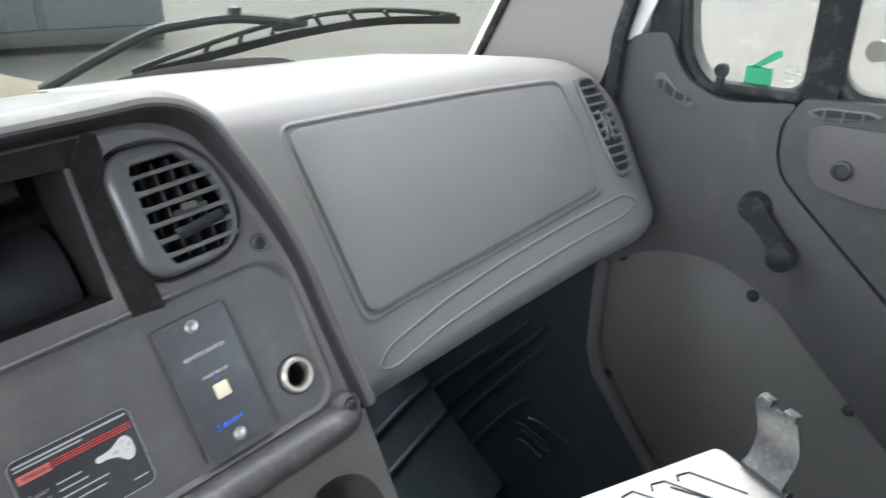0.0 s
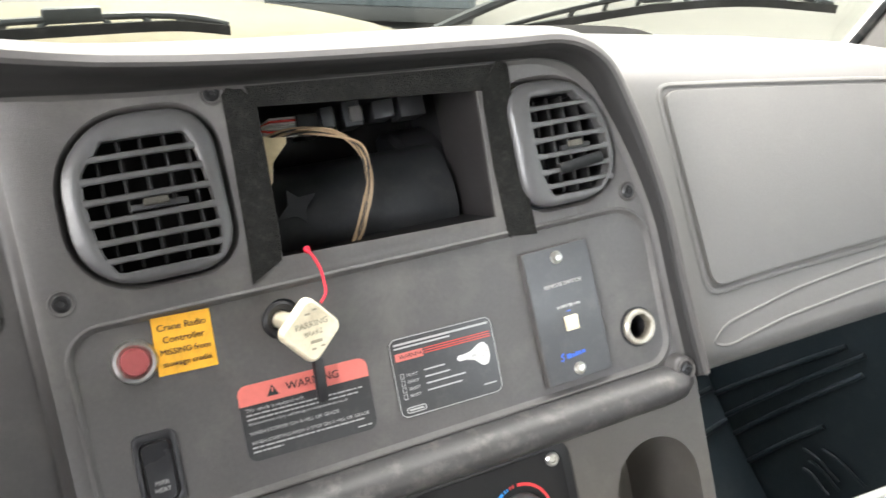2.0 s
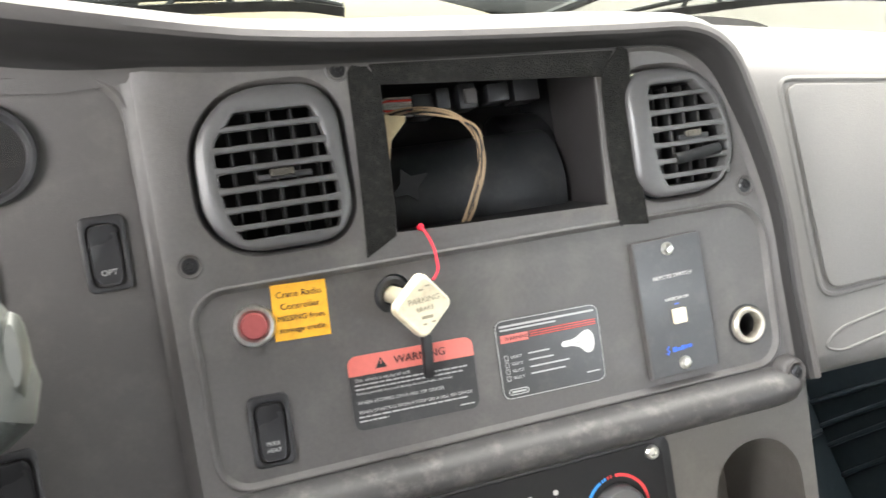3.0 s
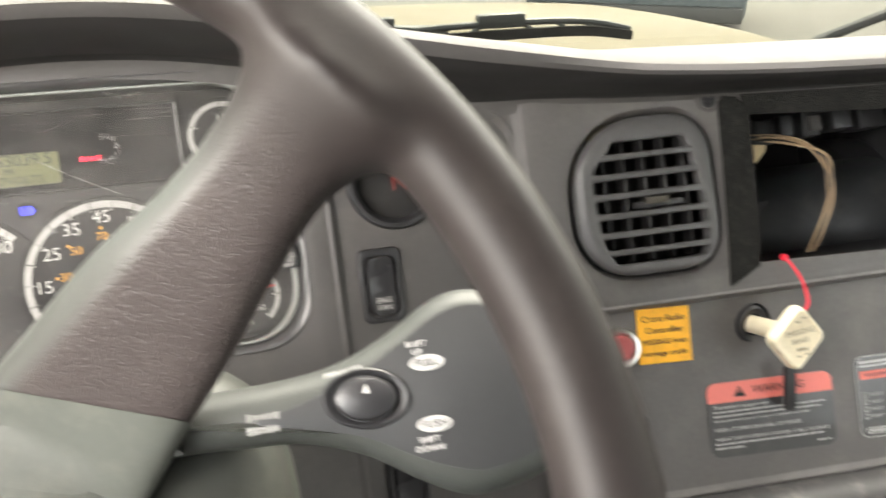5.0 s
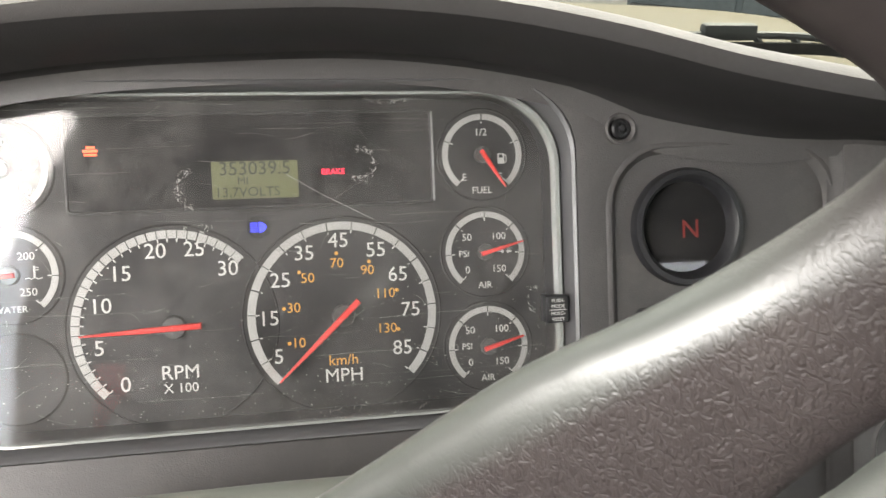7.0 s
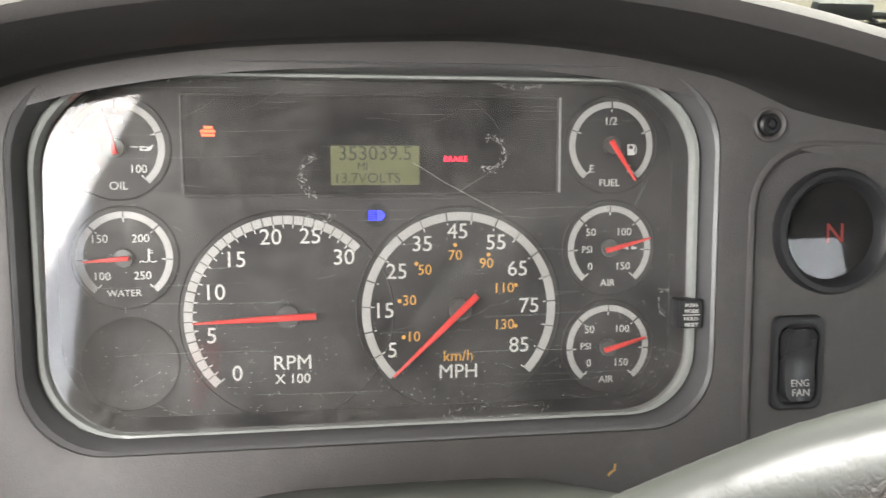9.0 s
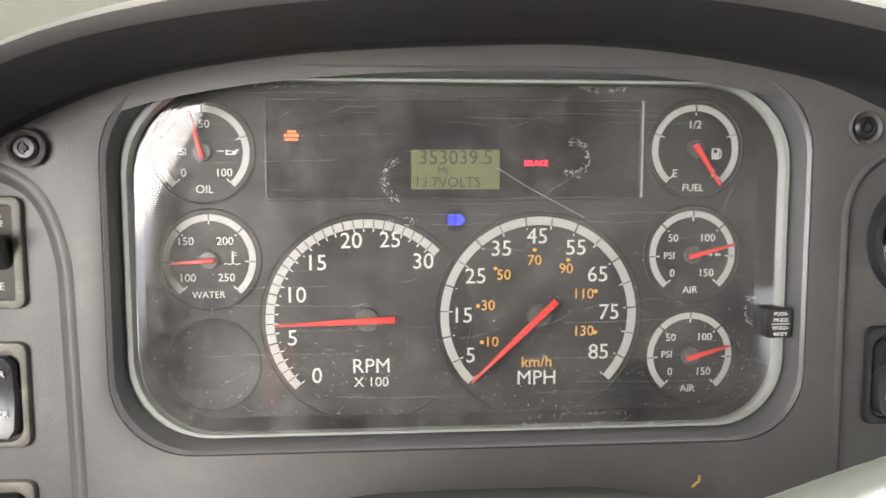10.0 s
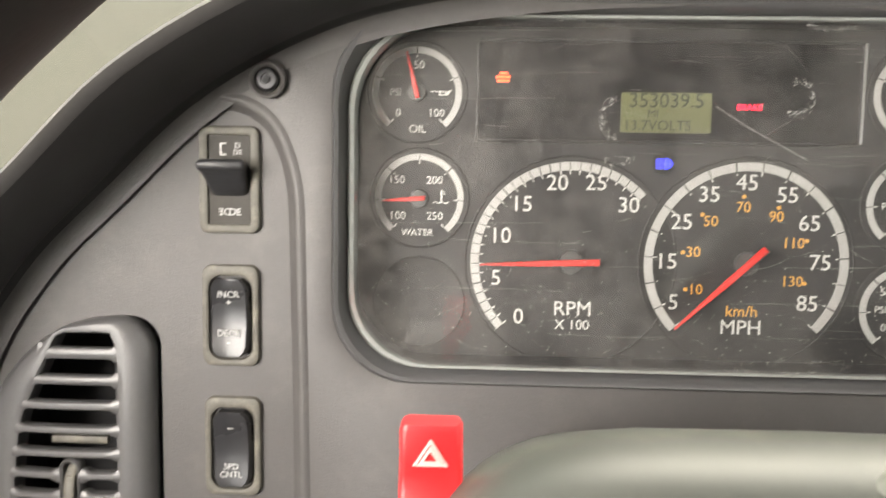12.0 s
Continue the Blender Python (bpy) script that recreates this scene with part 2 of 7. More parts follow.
    link(rub.outputs[0], polish.inputs["Value"])
    link(polish.outputs["Result"], nt.nodes["Principled BSDF"].inputs["Roughness"])
    sheen = nt.nodes.new("ShaderNodeMapRange")
    sheen.inputs["To Min"].default_value, sheen.inputs["To Max"].default_value = 0.25, 0.9
    link(rub.outputs[0], sheen.inputs["Value"])
    link(sheen.outputs["Result"], nt.nodes["Principled BSDF"].inputs["Specular IOR Level"])
    worn = nt.nodes.new("ShaderNodeMix")                    # the band, rubbed smooth, has its grey-green sheen painted into the colour
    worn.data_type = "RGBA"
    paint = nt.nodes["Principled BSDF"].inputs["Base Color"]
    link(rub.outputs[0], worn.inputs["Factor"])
    faded = nt.nodes.new("ShaderNodeMapRange")              # spokes lightened, rim darkened in the colour, against uneven lamp light
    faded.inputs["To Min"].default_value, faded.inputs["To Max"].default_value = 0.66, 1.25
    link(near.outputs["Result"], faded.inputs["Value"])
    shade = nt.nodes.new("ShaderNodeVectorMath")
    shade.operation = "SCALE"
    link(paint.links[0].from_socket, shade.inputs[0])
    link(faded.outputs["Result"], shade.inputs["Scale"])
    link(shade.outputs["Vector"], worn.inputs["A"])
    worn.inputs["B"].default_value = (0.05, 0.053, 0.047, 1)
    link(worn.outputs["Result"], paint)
    link(total, bp.inputs["Height"])
    link(bp.outputs["Normal"], nt.nodes["Principled BSDF"].inputs["Normal"])
    return m
WHEEL = wheel_leather()
# Column plastic lightened for the hub, where too little lamp light falls.
HUBPL = material("grey_green_hub_lit_copy", (0.066, 0.071, 0.062), 0.6, vary=0.08, bump=0.12, grain=1500, dirt=(0.14, 0.14, 0.115), dirt_amount=0.4, dirt_scale=30)
STALK = material("dark_stalk_plastic", (0.037, 0.0405, 0.037), 0.52, vary=0.08, bump=0.12)
RED = material("hazard_red", (0.5, 0.018, 0.022), 0.35, vary=0.04)
BUTTONRED = material("faded_red_button", (0.3, 0.07, 0.07), 0.4)
YELLOW = material("orange_yellow_label", (0.85, 0.42, 0.03), 0.55, vary=0.06, dirt=(0.2, 0.12, 0.03), dirt_amount=0.4, dirt_scale=50)
LABELBLK = material("black_label", (0.03, 0.03, 0.032), 0.32, vary=0.1, dirt=(0.12, 0.11, 0.1), dirt_amount=0.3, dirt_scale=60)
LABELRED = material("salmon_label", (0.68, 0.17, 0.14), 0.45, vary=0.06)
BLUEINK = material("blue_ink", (0.03, 0.12, 0.6), 0.5)
REDINK = material("red_ink", (0.7, 0.05, 0.03), 0.5)
CORD = material("red_cord", (0.75, 0.02, 0.05), 0.6)
WIRE = material("tan_wire", (0.38, 0.27, 0.165), 0.5, vary=0.2)
RUBBER = material("black_rubber", (0.014, 0.015, 0.016), 0.6, vary=0.2, spec=0.2, dirt=(0.2, 0.19, 0.17), dirt_amount=0.3, dirt_scale=40)
ALU = material("brushed_metal_lid", (0.42, 0.42, 0.415), 0.4, metal=0.85, vary=0.12, dirt=(0.35, 0.3, 0.22), dirt_amount=0.55, dirt_scale=18)
LATCH = material("worn_latch_steel", (0.09, 0.09, 0.092), 0.4, metal=0.7, vary=0.3, scale=200, dirt=(0.3, 0.28, 0.24), dirt_amount=0.5, dirt_scale=120)
HANDLE = material("pale_grey_moulding", (0.15, 0.155, 0.152), 0.5, vary=0.08, bump=0.1, dirt=(0.2, 0.19, 0.17), dirt_amount=0.4, dirt_scale=60)
KICK = material("grey_kick_panel", (0.09, 0.088, 0.084), 0.6, vary=0.08, bump=0.2, dirt=(0.12, 0.11, 0.1), dirt_amount=0.35, dirt_scale=25)
MAT_DARK = material("dark_rubber_mat", (0.014, 0.0215, 0.026), 0.42, vary=0.3, dirt=(0.06, 0.065, 0.065), dirt_amount=0.3, dirt_scale=25)
HOOD = material("tan_hood_paint", (0.165, 0.135, 0.08), 0.6, vary=0.08, scale=12, spec=0.15, dirt=(0.24, 0.2, 0.13), dirt_amount=0.5, dirt_scale=6)
GROUND = material("pale_concrete", (0.15, 0.14, 0.12), 0.9, vary=0.12, scale=3, dirt=(0.105, 0.098, 0.085), dirt_amount=0.6, dirt_scale=0.35)
TRIM = material("beige_pillar_trim", (0.17, 0.158, 0.147), 0.6, vary=0.06, bump=0.2)
GREEN = material("green_tape", (0.02, 0.27, 0.13), 0.5)
LINER = material("grey_headliner", (0.3, 0.29, 0.28), 0.9, vary=0.06)
SEATS = material("grey_seat_cloth", (0.09, 0.09, 0.094), 0.9, vary=0.15, bump=0.4, grain=600)
CABPAINT = material("white_cab_paint", (0.75, 0.75, 0.73), 0.3, vary=0.04)
# Tint far darker than the glass itself, added to dim the bright outside.
GLASS = clear_pane("dimming_windshield_glass", (0.141, 0.151, 0.137), dust=0.02, dust_scale=25)
SIDEGLASS = clear_pane("window_glass", (0.46, 0.47, 0.455), dust=0.02, dust_scale=25)
LENS = clear_pane("scratched_lens", (0.95, 0.95, 0.95), 0.05, dust=0.042, dust_scale=160, ior=1.42)


# ---- builders ----
def thing(name, label, category, m=None, group="", kind=""):
    ob = new(name)
    ob.matrix_world = m if m is not None else Matrix()
    return tagged(ob, label, category, group, kind)


def part(name, bm, mat, parent, label="", smooth=True, m=None):
    me = bpy.data.meshes.new(name)
    bmesh.ops.recalc_face_normals(bm, faces=bm.faces)
    bm.to_mesh(me)
    bm.free()
    me.materials.append(mat)
    if smooth:
        me.polygons.foreach_set("use_smooth", [True] * len(me.polygons))
        me.set_sharp_from_angle(angle=radians(38))
    ob = new(name, me)
    ob.parent = parent
    if m is not None:
        ob.matrix_local = m
    return tagged(ob, label)


def solo(name, bm, mat, label, category, m=None, kind="", group=""):
    ob = part(name, bm, mat, None)
    if m is not None:
        ob.matrix_world = m
    return tagged(ob, label, category, group, kind)


def rrect(cx, cz, w, h, r, n=6):
    """Rounded rectangle as (x, z) points, anticlockwise; r is one radius or four: top left, top right, bottom right, bottom left."""
    tl, tr, br, bl = (r,) * 4 if isinstance(r, (int, float)) else r
    pts = []
    for sx, sz, rad, a0 in ((1, 1, tr, 0), (-1, 1, tl, 90), (-1, -1, bl, 180), (1, -1, br, 270)):
        x0, z0 = cx + sx * (w / 2 - rad), cz + sz * (h / 2 - rad)
        for i in range(n + 1):
            a = radians(a0 + 90 * i / n)
            pts.append((x0 + rad * math.cos(a), z0 + rad * math.sin(a)))
    return pts


def rounded(points, r, n=5):
    """A polygon of (x, z) points with its corners rounded."""
    out = []
    k = len(points)
    for i in range(k):
        p, a, b = Vector(points[i]), Vector(points[i - 1]), Vector(points[(i + 1) % k])
        rad = min(r, (a - p).length * 0.48, (b - p).length * 0.48)
        s, e = p + (a - p).normalized() * rad, p + (b - p).normalized() * rad
        for j in range(n + 1):
            t = j / n
            q = s * (1 - t) ** 2 + p * 2 * t * (1 - t) + e * t * t
            out.append((q.x, q.y))
    return out


def circle(cx, cz, r, n=32, rz=None):
    rz = rz or r
    return [(cx + r * math.cos(2 * math.pi * i / n), cz + rz * math.sin(2 * math.pi * i / n)) for i in range(n)]


def plate(outer, holes=(), y0=0.0, y1=0.003, bevel=0.0, seg=2):
    """A sheet in the x-z plane with holes, its face at y0 and its back at y1."""
    bm = bmesh.new()
    edges = []
    for loop in (outer, *holes):
        vs = [bm.verts.new((x, y0, z)) for x, z in loop]
        edges += [bm.edges.new((vs[i], vs[(i + 1) % len(vs)])) for i in range(len(vs))]
    bmesh.ops.triangle_fill(bm, use_beauty=True, use_dissolve=False, edges=edges)
    front = list(bm.faces)
    rim = [e for e in bm.edges if len(e.link_faces) == 1]
    got = bmesh.ops.extrude_face_region(bm, geom=front)
    bmesh.ops.translate(bm, vec=(0, y1 - y0, 0), verts=[v for v in got["geom"] if isinstance(v, bmesh.types.BMVert)])
    bmesh.ops.recalc_face_normals(bm, faces=bm.faces)
    if bevel:
        sharp = [e for e in bm.edges if len(e.link_faces) == 2 and e.calc_face_angle(0) > 1.2 and all(abs(v.co.y - y0) < 1e-6 for v in e.verts)]
        bmesh.ops.bevel(bm, geom=sharp, offset=bevel, segments=seg, affect="EDGES", profile=0.5, clamp_overlap=True)
    return bm


def loft(loops, closed=True, caps=(False, False)):
    """Loops of equally many 3D points, joined one to the next."""
    bm = bmesh.new()
    rows = [[bm.verts.new(p) for p in loop] for loop in loops]
    n = len(rows[0])
    for a, b in zip(rows, rows[1:]):
        for i in range(n if closed else n - 1):
            j = (i + 1) % n
            bm.faces.new((a[i], a[j], b[j], b[i]))
    if caps[0]:
        bm.faces.new(rows[0])
    if caps[1]:
        bm.faces.new(rows[-1][::-1])
    return bm


def flat(loop, y):
    return [(x, y, z) for x, z in loop]


def tube(points, r, seg=8, caps=True):
    pts = [Vector(p) for p in points]
    rad = r if isinstance(r, (list, tuple)) else [r] * len(pts)
    loops = []
    up = None
    for i, p in enumerate(pts):
        d = (pts[min(i + 1, len(pts) - 1)] - pts[max(i - 1, 0)]).normalized()
        if up is None:
            up = d.orthogonal().normalized()
        up = (up - d * up.dot(d)).normalized()
        s = d.cross(up)
        loops.append([p + (up * math.cos(a) + s * math.sin(a)) * rad[i] for a in [2 * math.pi * k / seg for k in range(seg)]])
    return loft(loops, True, (caps, caps))


def lathe(profile, seg=32, cx=0.0, cz=0.0):
    """Turned about an axis along y: (radius, y) pairs."""
    bm = loft([[(cx + r * math.cos(2 * math.pi * k / seg), y, cz + r * math.sin(2 * math.pi * k / seg)) for k in range(seg)] for r, y in profile])
    bmesh.ops.remove_doubles(bm, verts=bm.verts, dist=1e-7)
    return bm


def box(cx, cy, cz, w, d, h, bevel=0.0, seg=2):
    bm = bmesh.new()
    bmesh.ops.create_cube(bm, size=1, matrix=Matrix.Translation((cx, cy, cz)) @ Matrix.Diagonal((w, d, h, 1)))
    if bevel:
        bmesh.ops.bevel(bm, geom=list(bm.edges), offset=bevel, segments=seg, affect="EDGES", profile=0.5)
    return bm


def merge(*bms):
    out = bmesh.new()
    for b in bms:
        me = bpy.data.meshes.new("merge")
        b.to_mesh(me)
        b.free()
        out.from_mesh(me)
        bpy.data.meshes.remove(me)
    return out


def spline(points, n):
    """n points along a smooth curve through the given ones."""
    p = [np.array(q, float) for q in points]
    out = []
    k = len(p) - 1
    for i in range(n):
        t = i * k / (n - 1)
        j = min(int(t), k - 1)
        u = t - j
        p0, p1, p2, p3 = p[max(j - 1, 0)], p[j], p[j + 1], p[min(j + 2, k)]
        out.append(0.5 * (2 * p1 + (p2 - p0) * u + (2 * p0 - 5 * p1 + 4 * p2 - p3) * u * u + (3 * p1 - p0 - 3 * p2 + p3) * u ** 3))
    return out


def writing(body, size, x, z, y, mat, parent, name="lettering", align="CENTER", turn=0.0, squeeze=1.0):
    """Words in the x-z plane, centred on their height, facing -y."""
    cu = bpy.data.curves.new(name, "FONT")
    cu.body, cu.size, cu.align_x, cu.align_y, cu.extrude = body, size, align, "CENTER", 0.00015
    cu.resolution_u = 3
    tmp = new(name, cu)
    me = bpy.data.meshes.new_from_object(tmp.evaluated_get(bpy.context.evaluated_depsgraph_get()))
    bpy.data.objects.remove(tmp)
    bpy.data.curves.remove(cu)
    me.transform(pose(x, y, z, 0, -turn, 0) @ pose(0, 0, 0, 90, 0, 0) @ Matrix.Diagonal((squeeze, 1, 1, 1)))
    me.materials.clear()
    me.materials.append(mat)
    ob = new(name, me)
    ob.parent = parent
    return ob


def bars(rows, mat, parent, name="print_line"):
    """Plain bars in place of writing that cannot be read: (x, z, length, height, y)."""
    for x, z, w, h, y in rows:
        part(name, plate([(x, z - h / 2), (x + w, z - h / 2), (x + w, z + h / 2), (x, z + h / 2)], (), y, y + 0.0004), mat, parent, smooth=False)

# ---- setting: cab shell, windows, ground ----
FASC = DASH @ pose(0, -0.046, 0)
CENT = DASH @ pose(0.6, -0.1012, -0.1, -2.3, 0, -9.8)
XR, XL, YB, ZR, ZF = 1.44, -0.54, -1.6, 1.72, 0.02

solo("ground", box(0, 0, -1.05, 900, 900, 0.2), GROUND, "pale dusty concrete yard lit by bright daylight", "ground", kind="structure")
solo("floor", box(0.45, -0.6, ZF - 0.03, 2.06, 2.05, 0.06), MAT_DARK, "dark rubber cab floor mat", "floor", kind="structure")
solo("ceiling", box(0.45, -0.98, ZR + 0.03, 2.1, 1.3, 0.06), LINER, "grey fabric headliner", "ceiling", kind="structure")
# Unseen roll, added to keep steep windshield light off dash and column.
solo("ceiling_light_block", loft([[(x, y + (0.25 * max(0.0, 1 - abs((x - 0.46) / 0.98) ** 2.4) if y > -0.3 else 0), z) for x in np.linspace(-0.55, 1.47, 17)] for y, z in ((-0.36, 1.7), (-0.24, 1.62), (-0.19, 1.5), (-0.2, 1.48), (-0.25, 1.6), (-0.37, 1.73))], False), LINER, "unseen grey roll added above the windshield to block steep light", "ceiling", kind="structure")

def side_wall(name, x, sign, label, holes):
    """A cab side: x is its inner face; its openings go through."""
    outer = rounded([(-1.6, 0.0), (0.42, 0.0), (0.42, 0.68), (0.06, 0.74), (0.0, 0.86), (-0.42, 1.72), (-1.6, 1.72)], 0.02)
    bm = plate(outer, holes, 0, 0.05)
    bmesh.ops.transform(bm, matrix=Matrix.Translation((x, 0, 0)) @ Matrix(((0, sign, 0, 0), (1, 0, 0, 0), (0, 0, 1, 0), (0, 0, 0, 1))), verts=bm.verts)
    return solo(name, bm, TRIM, label, "wall", kind="structure")

# the quarter light and the door window on the passenger side; the driver's window is wound down
side_wall("wall_right", XR + 0.005, 1, "grey trimmed passenger side of the cab", [rounded([(-0.468, 0.873), (-0.345, 0.862), (-0.312, 0.9), (-0.3, 0.97), (-0.33, 1.5), (-0.468, 1.5)], 0.03), rounded([(-1.15, 0.89), (-0.495, 0.873), (-0.495, 1.5), (-1.15, 1.5)], 0.05)])
side_wall("wall_left", XL, -1, "grey trimmed driver side with its window wound down", [rounded([(-1.4, 0.97), (-0.36, 0.9), (-0.48, 1.55), (-1.4, 1.62)], 0.08)])
solo("wall_back", plate([(-0.6, -0.03), (1.5, -0.03), (1.5, 1.75), (-0.6, 1.75)], [rrect(1.19, 1.18, 0.48, 0.46, 0.02)], YB - 0.05, YB), SEATS, "grey back wall of the cab", "wall", kind="structure")
# firewall and the sloping toe board under the dash
solo("wall_front", merge(box(0.45, 0.40, 0.365, 2.0, 0.06, 0.71), box(0.45, 0.33, 0.1, 2.0, 0.1, 0.2)), MAT_DARK, "dark ribbed rubber firewall behind the footwell", "wall", kind="structure")

def screen_y(x, z):
    """The windshield's surface: bowed forward in the middle, leaning back."""
    u = (x + 0.52) / 1.96
    return 0.03 + 0.30 * max(0.0, 1 - abs(2 * u - 1) ** 2.4) - 0.44 * (z - 0.87) / 0.82

def windshield():
    return [[(x, screen_y(x, z), z) for x in np.linspace(-0.52, 1.44, 41)] for z in np.linspace(0.72, 1.7, 9)]

ws = thing("window_front", "dusty curved windshield with a dotted black border", "windshield", kind="structure")
pane = part("pane", loft(windshield(), False), GLASS, ws)
pane.visible_shadow = False

rw_ = thing("window_rear", "clear rear cab window", "window", kind="structure")
part("pane", plate(rrect(1.19, 1.18, 0.49, 0.47, 0.02), (), YB - 0.03, YB - 0.025), clear_pane("rear_glass", (0.9, 0.91, 0.9), dust=0.02, dust_scale=25), rw_)

# ---- dashboard ----
dash = thing("dashboard", "grey and charcoal moulded truck dashboard with a deep instrument hood", "dashboard", DASH)

def fascia_y(x, z):
    left, right = -0.046, -0.1012 - 0.173 * (x - 0.6) + 0.04 * (z + 0.1)
    t = min(max((x - 0.315) / 0.05, 0), 1)
    return left + (right - left) * t

LIP = [(-0.4, -0.112, -0.32), (-0.392, -0.112, -0.18), (-0.3695, -0.114, -0.092), (-0.335, -0.116, -0.0355), (-0.2915, -0.118, 0.008),
       (-0.25, -0.12, 0.0465), (-0.199, -0.12, 0.077), (-0.15, -0.12, 0.0952), (-0.08, -0.12, 0.107), (0.0, -0.12, 0.112),
       (0.06, -0.12, 0.113), (0.12, -0.12, 0.108), (0.18, -0.12, 0.097), (0.24, -0.122, 0.082), (0.3, -0.125, 0.071),
       (0.4, -0.124, 0.0585), (0.5, -0.126, 0.0515), (0.6, -0.136, 0.0465), (0.7, -0.148, 0.0425), (0.755, -0.158, 0.039),
       (0.79, -0.16, 0.02), (0.809, -0.16, -0.02), (0.823, -0.16, -0.065), (0.834, -0.16, -0.12), (0.836, -0.162, -0.18),
       (0.838, -0.166, -0.235), (0.8395, -0.168, -0.265)]
lip = spline(LIP, 110)

def section(i):
    """The hood's edge at one place: from a soft fillet on the fascia over the lip to its outside."""
    p = lip[i]
    d = lip[min(i + 1, len(lip) - 1)] - lip[max(i - 1, 0)]
    nx, nz = d[2], -d[0]
    k = math.hypot(nx, nz)
    nx, nz = nx / k, nz / k
    fy, ly = fascia_y(p[0], p[2]), p[1]
    thin = float(np.interp(p[0], [-0.2, -0.05, 0.15, 0.35], [0.36, 0.56, 0.6, 0.72]))   # the hood is thinner over the gauges
    wide = float(np.interp(p[0], [-0.26, -0.215, -0.175, 0.18, 0.22, 0.3, 0.36, 0.79, 0.82], [0.015, 0.014, 0.015, 0.017, 0.027, 0.024, 0.014, 0.014, 0.0105]))
    mid = float(np.interp(p[0], [0.26, 0.4], [0.0, 1.0]))       # over the middle of the dash the lip is a broad roll
    over_gauges = ((1.25 * wide, fy + 0.0002), (0.84 * wide, fy - 0.0005), (0.56 * wide, fy - 0.0038), (0.4 * wide, fy * 0.88 + ly * 0.12), (0.0085, fy * 0.72 + ly * 0.28), (0.0055, fy * 0.42 + ly * 0.58), (0.0042, fy * 0.28 + ly * 0.72),
                   (0.0015, ly + 0.013), (-0.002 * thin, ly + 0.0068), (-0.0065 * thin, ly + 0.0025), (-0.013 * thin, ly), (-0.0195 * thin, ly + 0.003), (-0.0245 * thin, ly + 0.010), (-0.0265 * thin, ly + 0.022), (-0.027 * thin, ly + 0.1))
    broad_roll = ((wide, fy + 0.0012), (0.75 * wide, fy - 0.0006), (0.58 * wide, fy - 0.004), (0.5 * wide, fy * 0.88 + ly * 0.12), (0.006, fy * 0.72 + ly * 0.28), (0.0055, fy * 0.42 + ly * 0.58), (0.005, fy * 0.25 + ly * 0.75),
                  (0.0038, ly + 0.005), (0.002, ly + 0.0018), (-0.0005, ly), (-0.005, ly + 0.001), (-0.0095, ly + 0.0048), (-0.0138, ly + 0.0115), (-0.017, ly + 0.022), (-0.0185, ly + 0.1))
    out = []
    for (a, y), (a2, y2) in zip(over_gauges, broad_roll):
        a, y = a + (a2 - a) * mid, y + (y2 - y) * mid
        out.append((p[0] + nx * a, y, p[2] + nz * a))
    return out

sections = [section(i) for i in range(len(lip))]
# where the hood is a roof its outside runs on into the top pad
cut = max(i for i, s in enumerate(sections) if s[4][0] < 0.325)
# One plastic in several tones: shade painted underneath, light on the lip.
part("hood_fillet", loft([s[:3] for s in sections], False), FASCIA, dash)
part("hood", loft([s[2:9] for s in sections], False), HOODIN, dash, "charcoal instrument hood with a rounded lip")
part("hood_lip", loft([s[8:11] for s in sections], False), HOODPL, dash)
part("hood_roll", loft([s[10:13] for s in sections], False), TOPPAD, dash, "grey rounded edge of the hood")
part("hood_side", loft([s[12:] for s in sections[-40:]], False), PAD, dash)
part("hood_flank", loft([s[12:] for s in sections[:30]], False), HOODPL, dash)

def to_dash(p):
    return DASH.inverted() @ Vector(p)

def top_pad():
    rows = []
    for s in sections[14:86]:
        a = Vector(s[12])
        w = DASH @ a
        fall = min(max((-0.1 - w.x) / 0.2, 0), 1)
        e = Vector((w.x, screen_y(w.x, 0.87) - 0.012, 0.885 - 0.12 * fall))
        row = []
        for j in range(15):
            t = j / 14
            q = w.lerp(e, t)
            q.z += (0.014 - 0.009 * min(max((w.x - 0.2) / 0.15, 0), 1) - 0.036 * fall) * math.sin(math.pi * min(t * 1.4, 1)) - 0.01 * t
            row.append(to_dash(q))
        rows.append(row)
    return loft(rows, False)

part("top_pad", top_pad(), TOPPAD, dash, "grey dash top")

# driver's fascia
def widen(loop, d):
    """The loop moved outwards by d along its normals."""
    n = len(loop)
    area = sum(loop[i - 1][0] * loop[i][1] - loop[i][0] * loop[i - 1][1] for i in range(n))
    sgn = 1 if area > 0 else -1
    out = []
    for i in range(n):
        a, b = loop[i - 1], loop[(i + 1) % n]
        tx, tz = b[0] - a[0], b[1] - a[1]
        k = math.hypot(tx, tz) or 1
        out.append((loop[i][0] + sgn * tz / k * d, loop[i][1] - sgn * tx / k * d))
    return out

def soft_step(loop, w, depth, rise=0.0008):
    """A rounded shoulder from the face down to a recess whose floor has the given outline."""
    return loft([flat(widen(loop, w * q), y) for q, y in ((1.2, 0.0004), (1.0, -0.0002), (0.8, -rise), (0.62, -rise * 0.8), (0.42, depth * 0.22), (0.22, depth * 0.72), (0.06, depth), (0.0, depth + 0.0006))])

inset = [(s[4][0], s[4][2]) for s in sections if s[4][0] < 0.336 and s[4][2] > -0.3]
outline = [(x, z) for x, z in inset] + [(0.346, inset[-1][1] - 0.002), (0.346, -0.31), (-0.386, -0.31)]
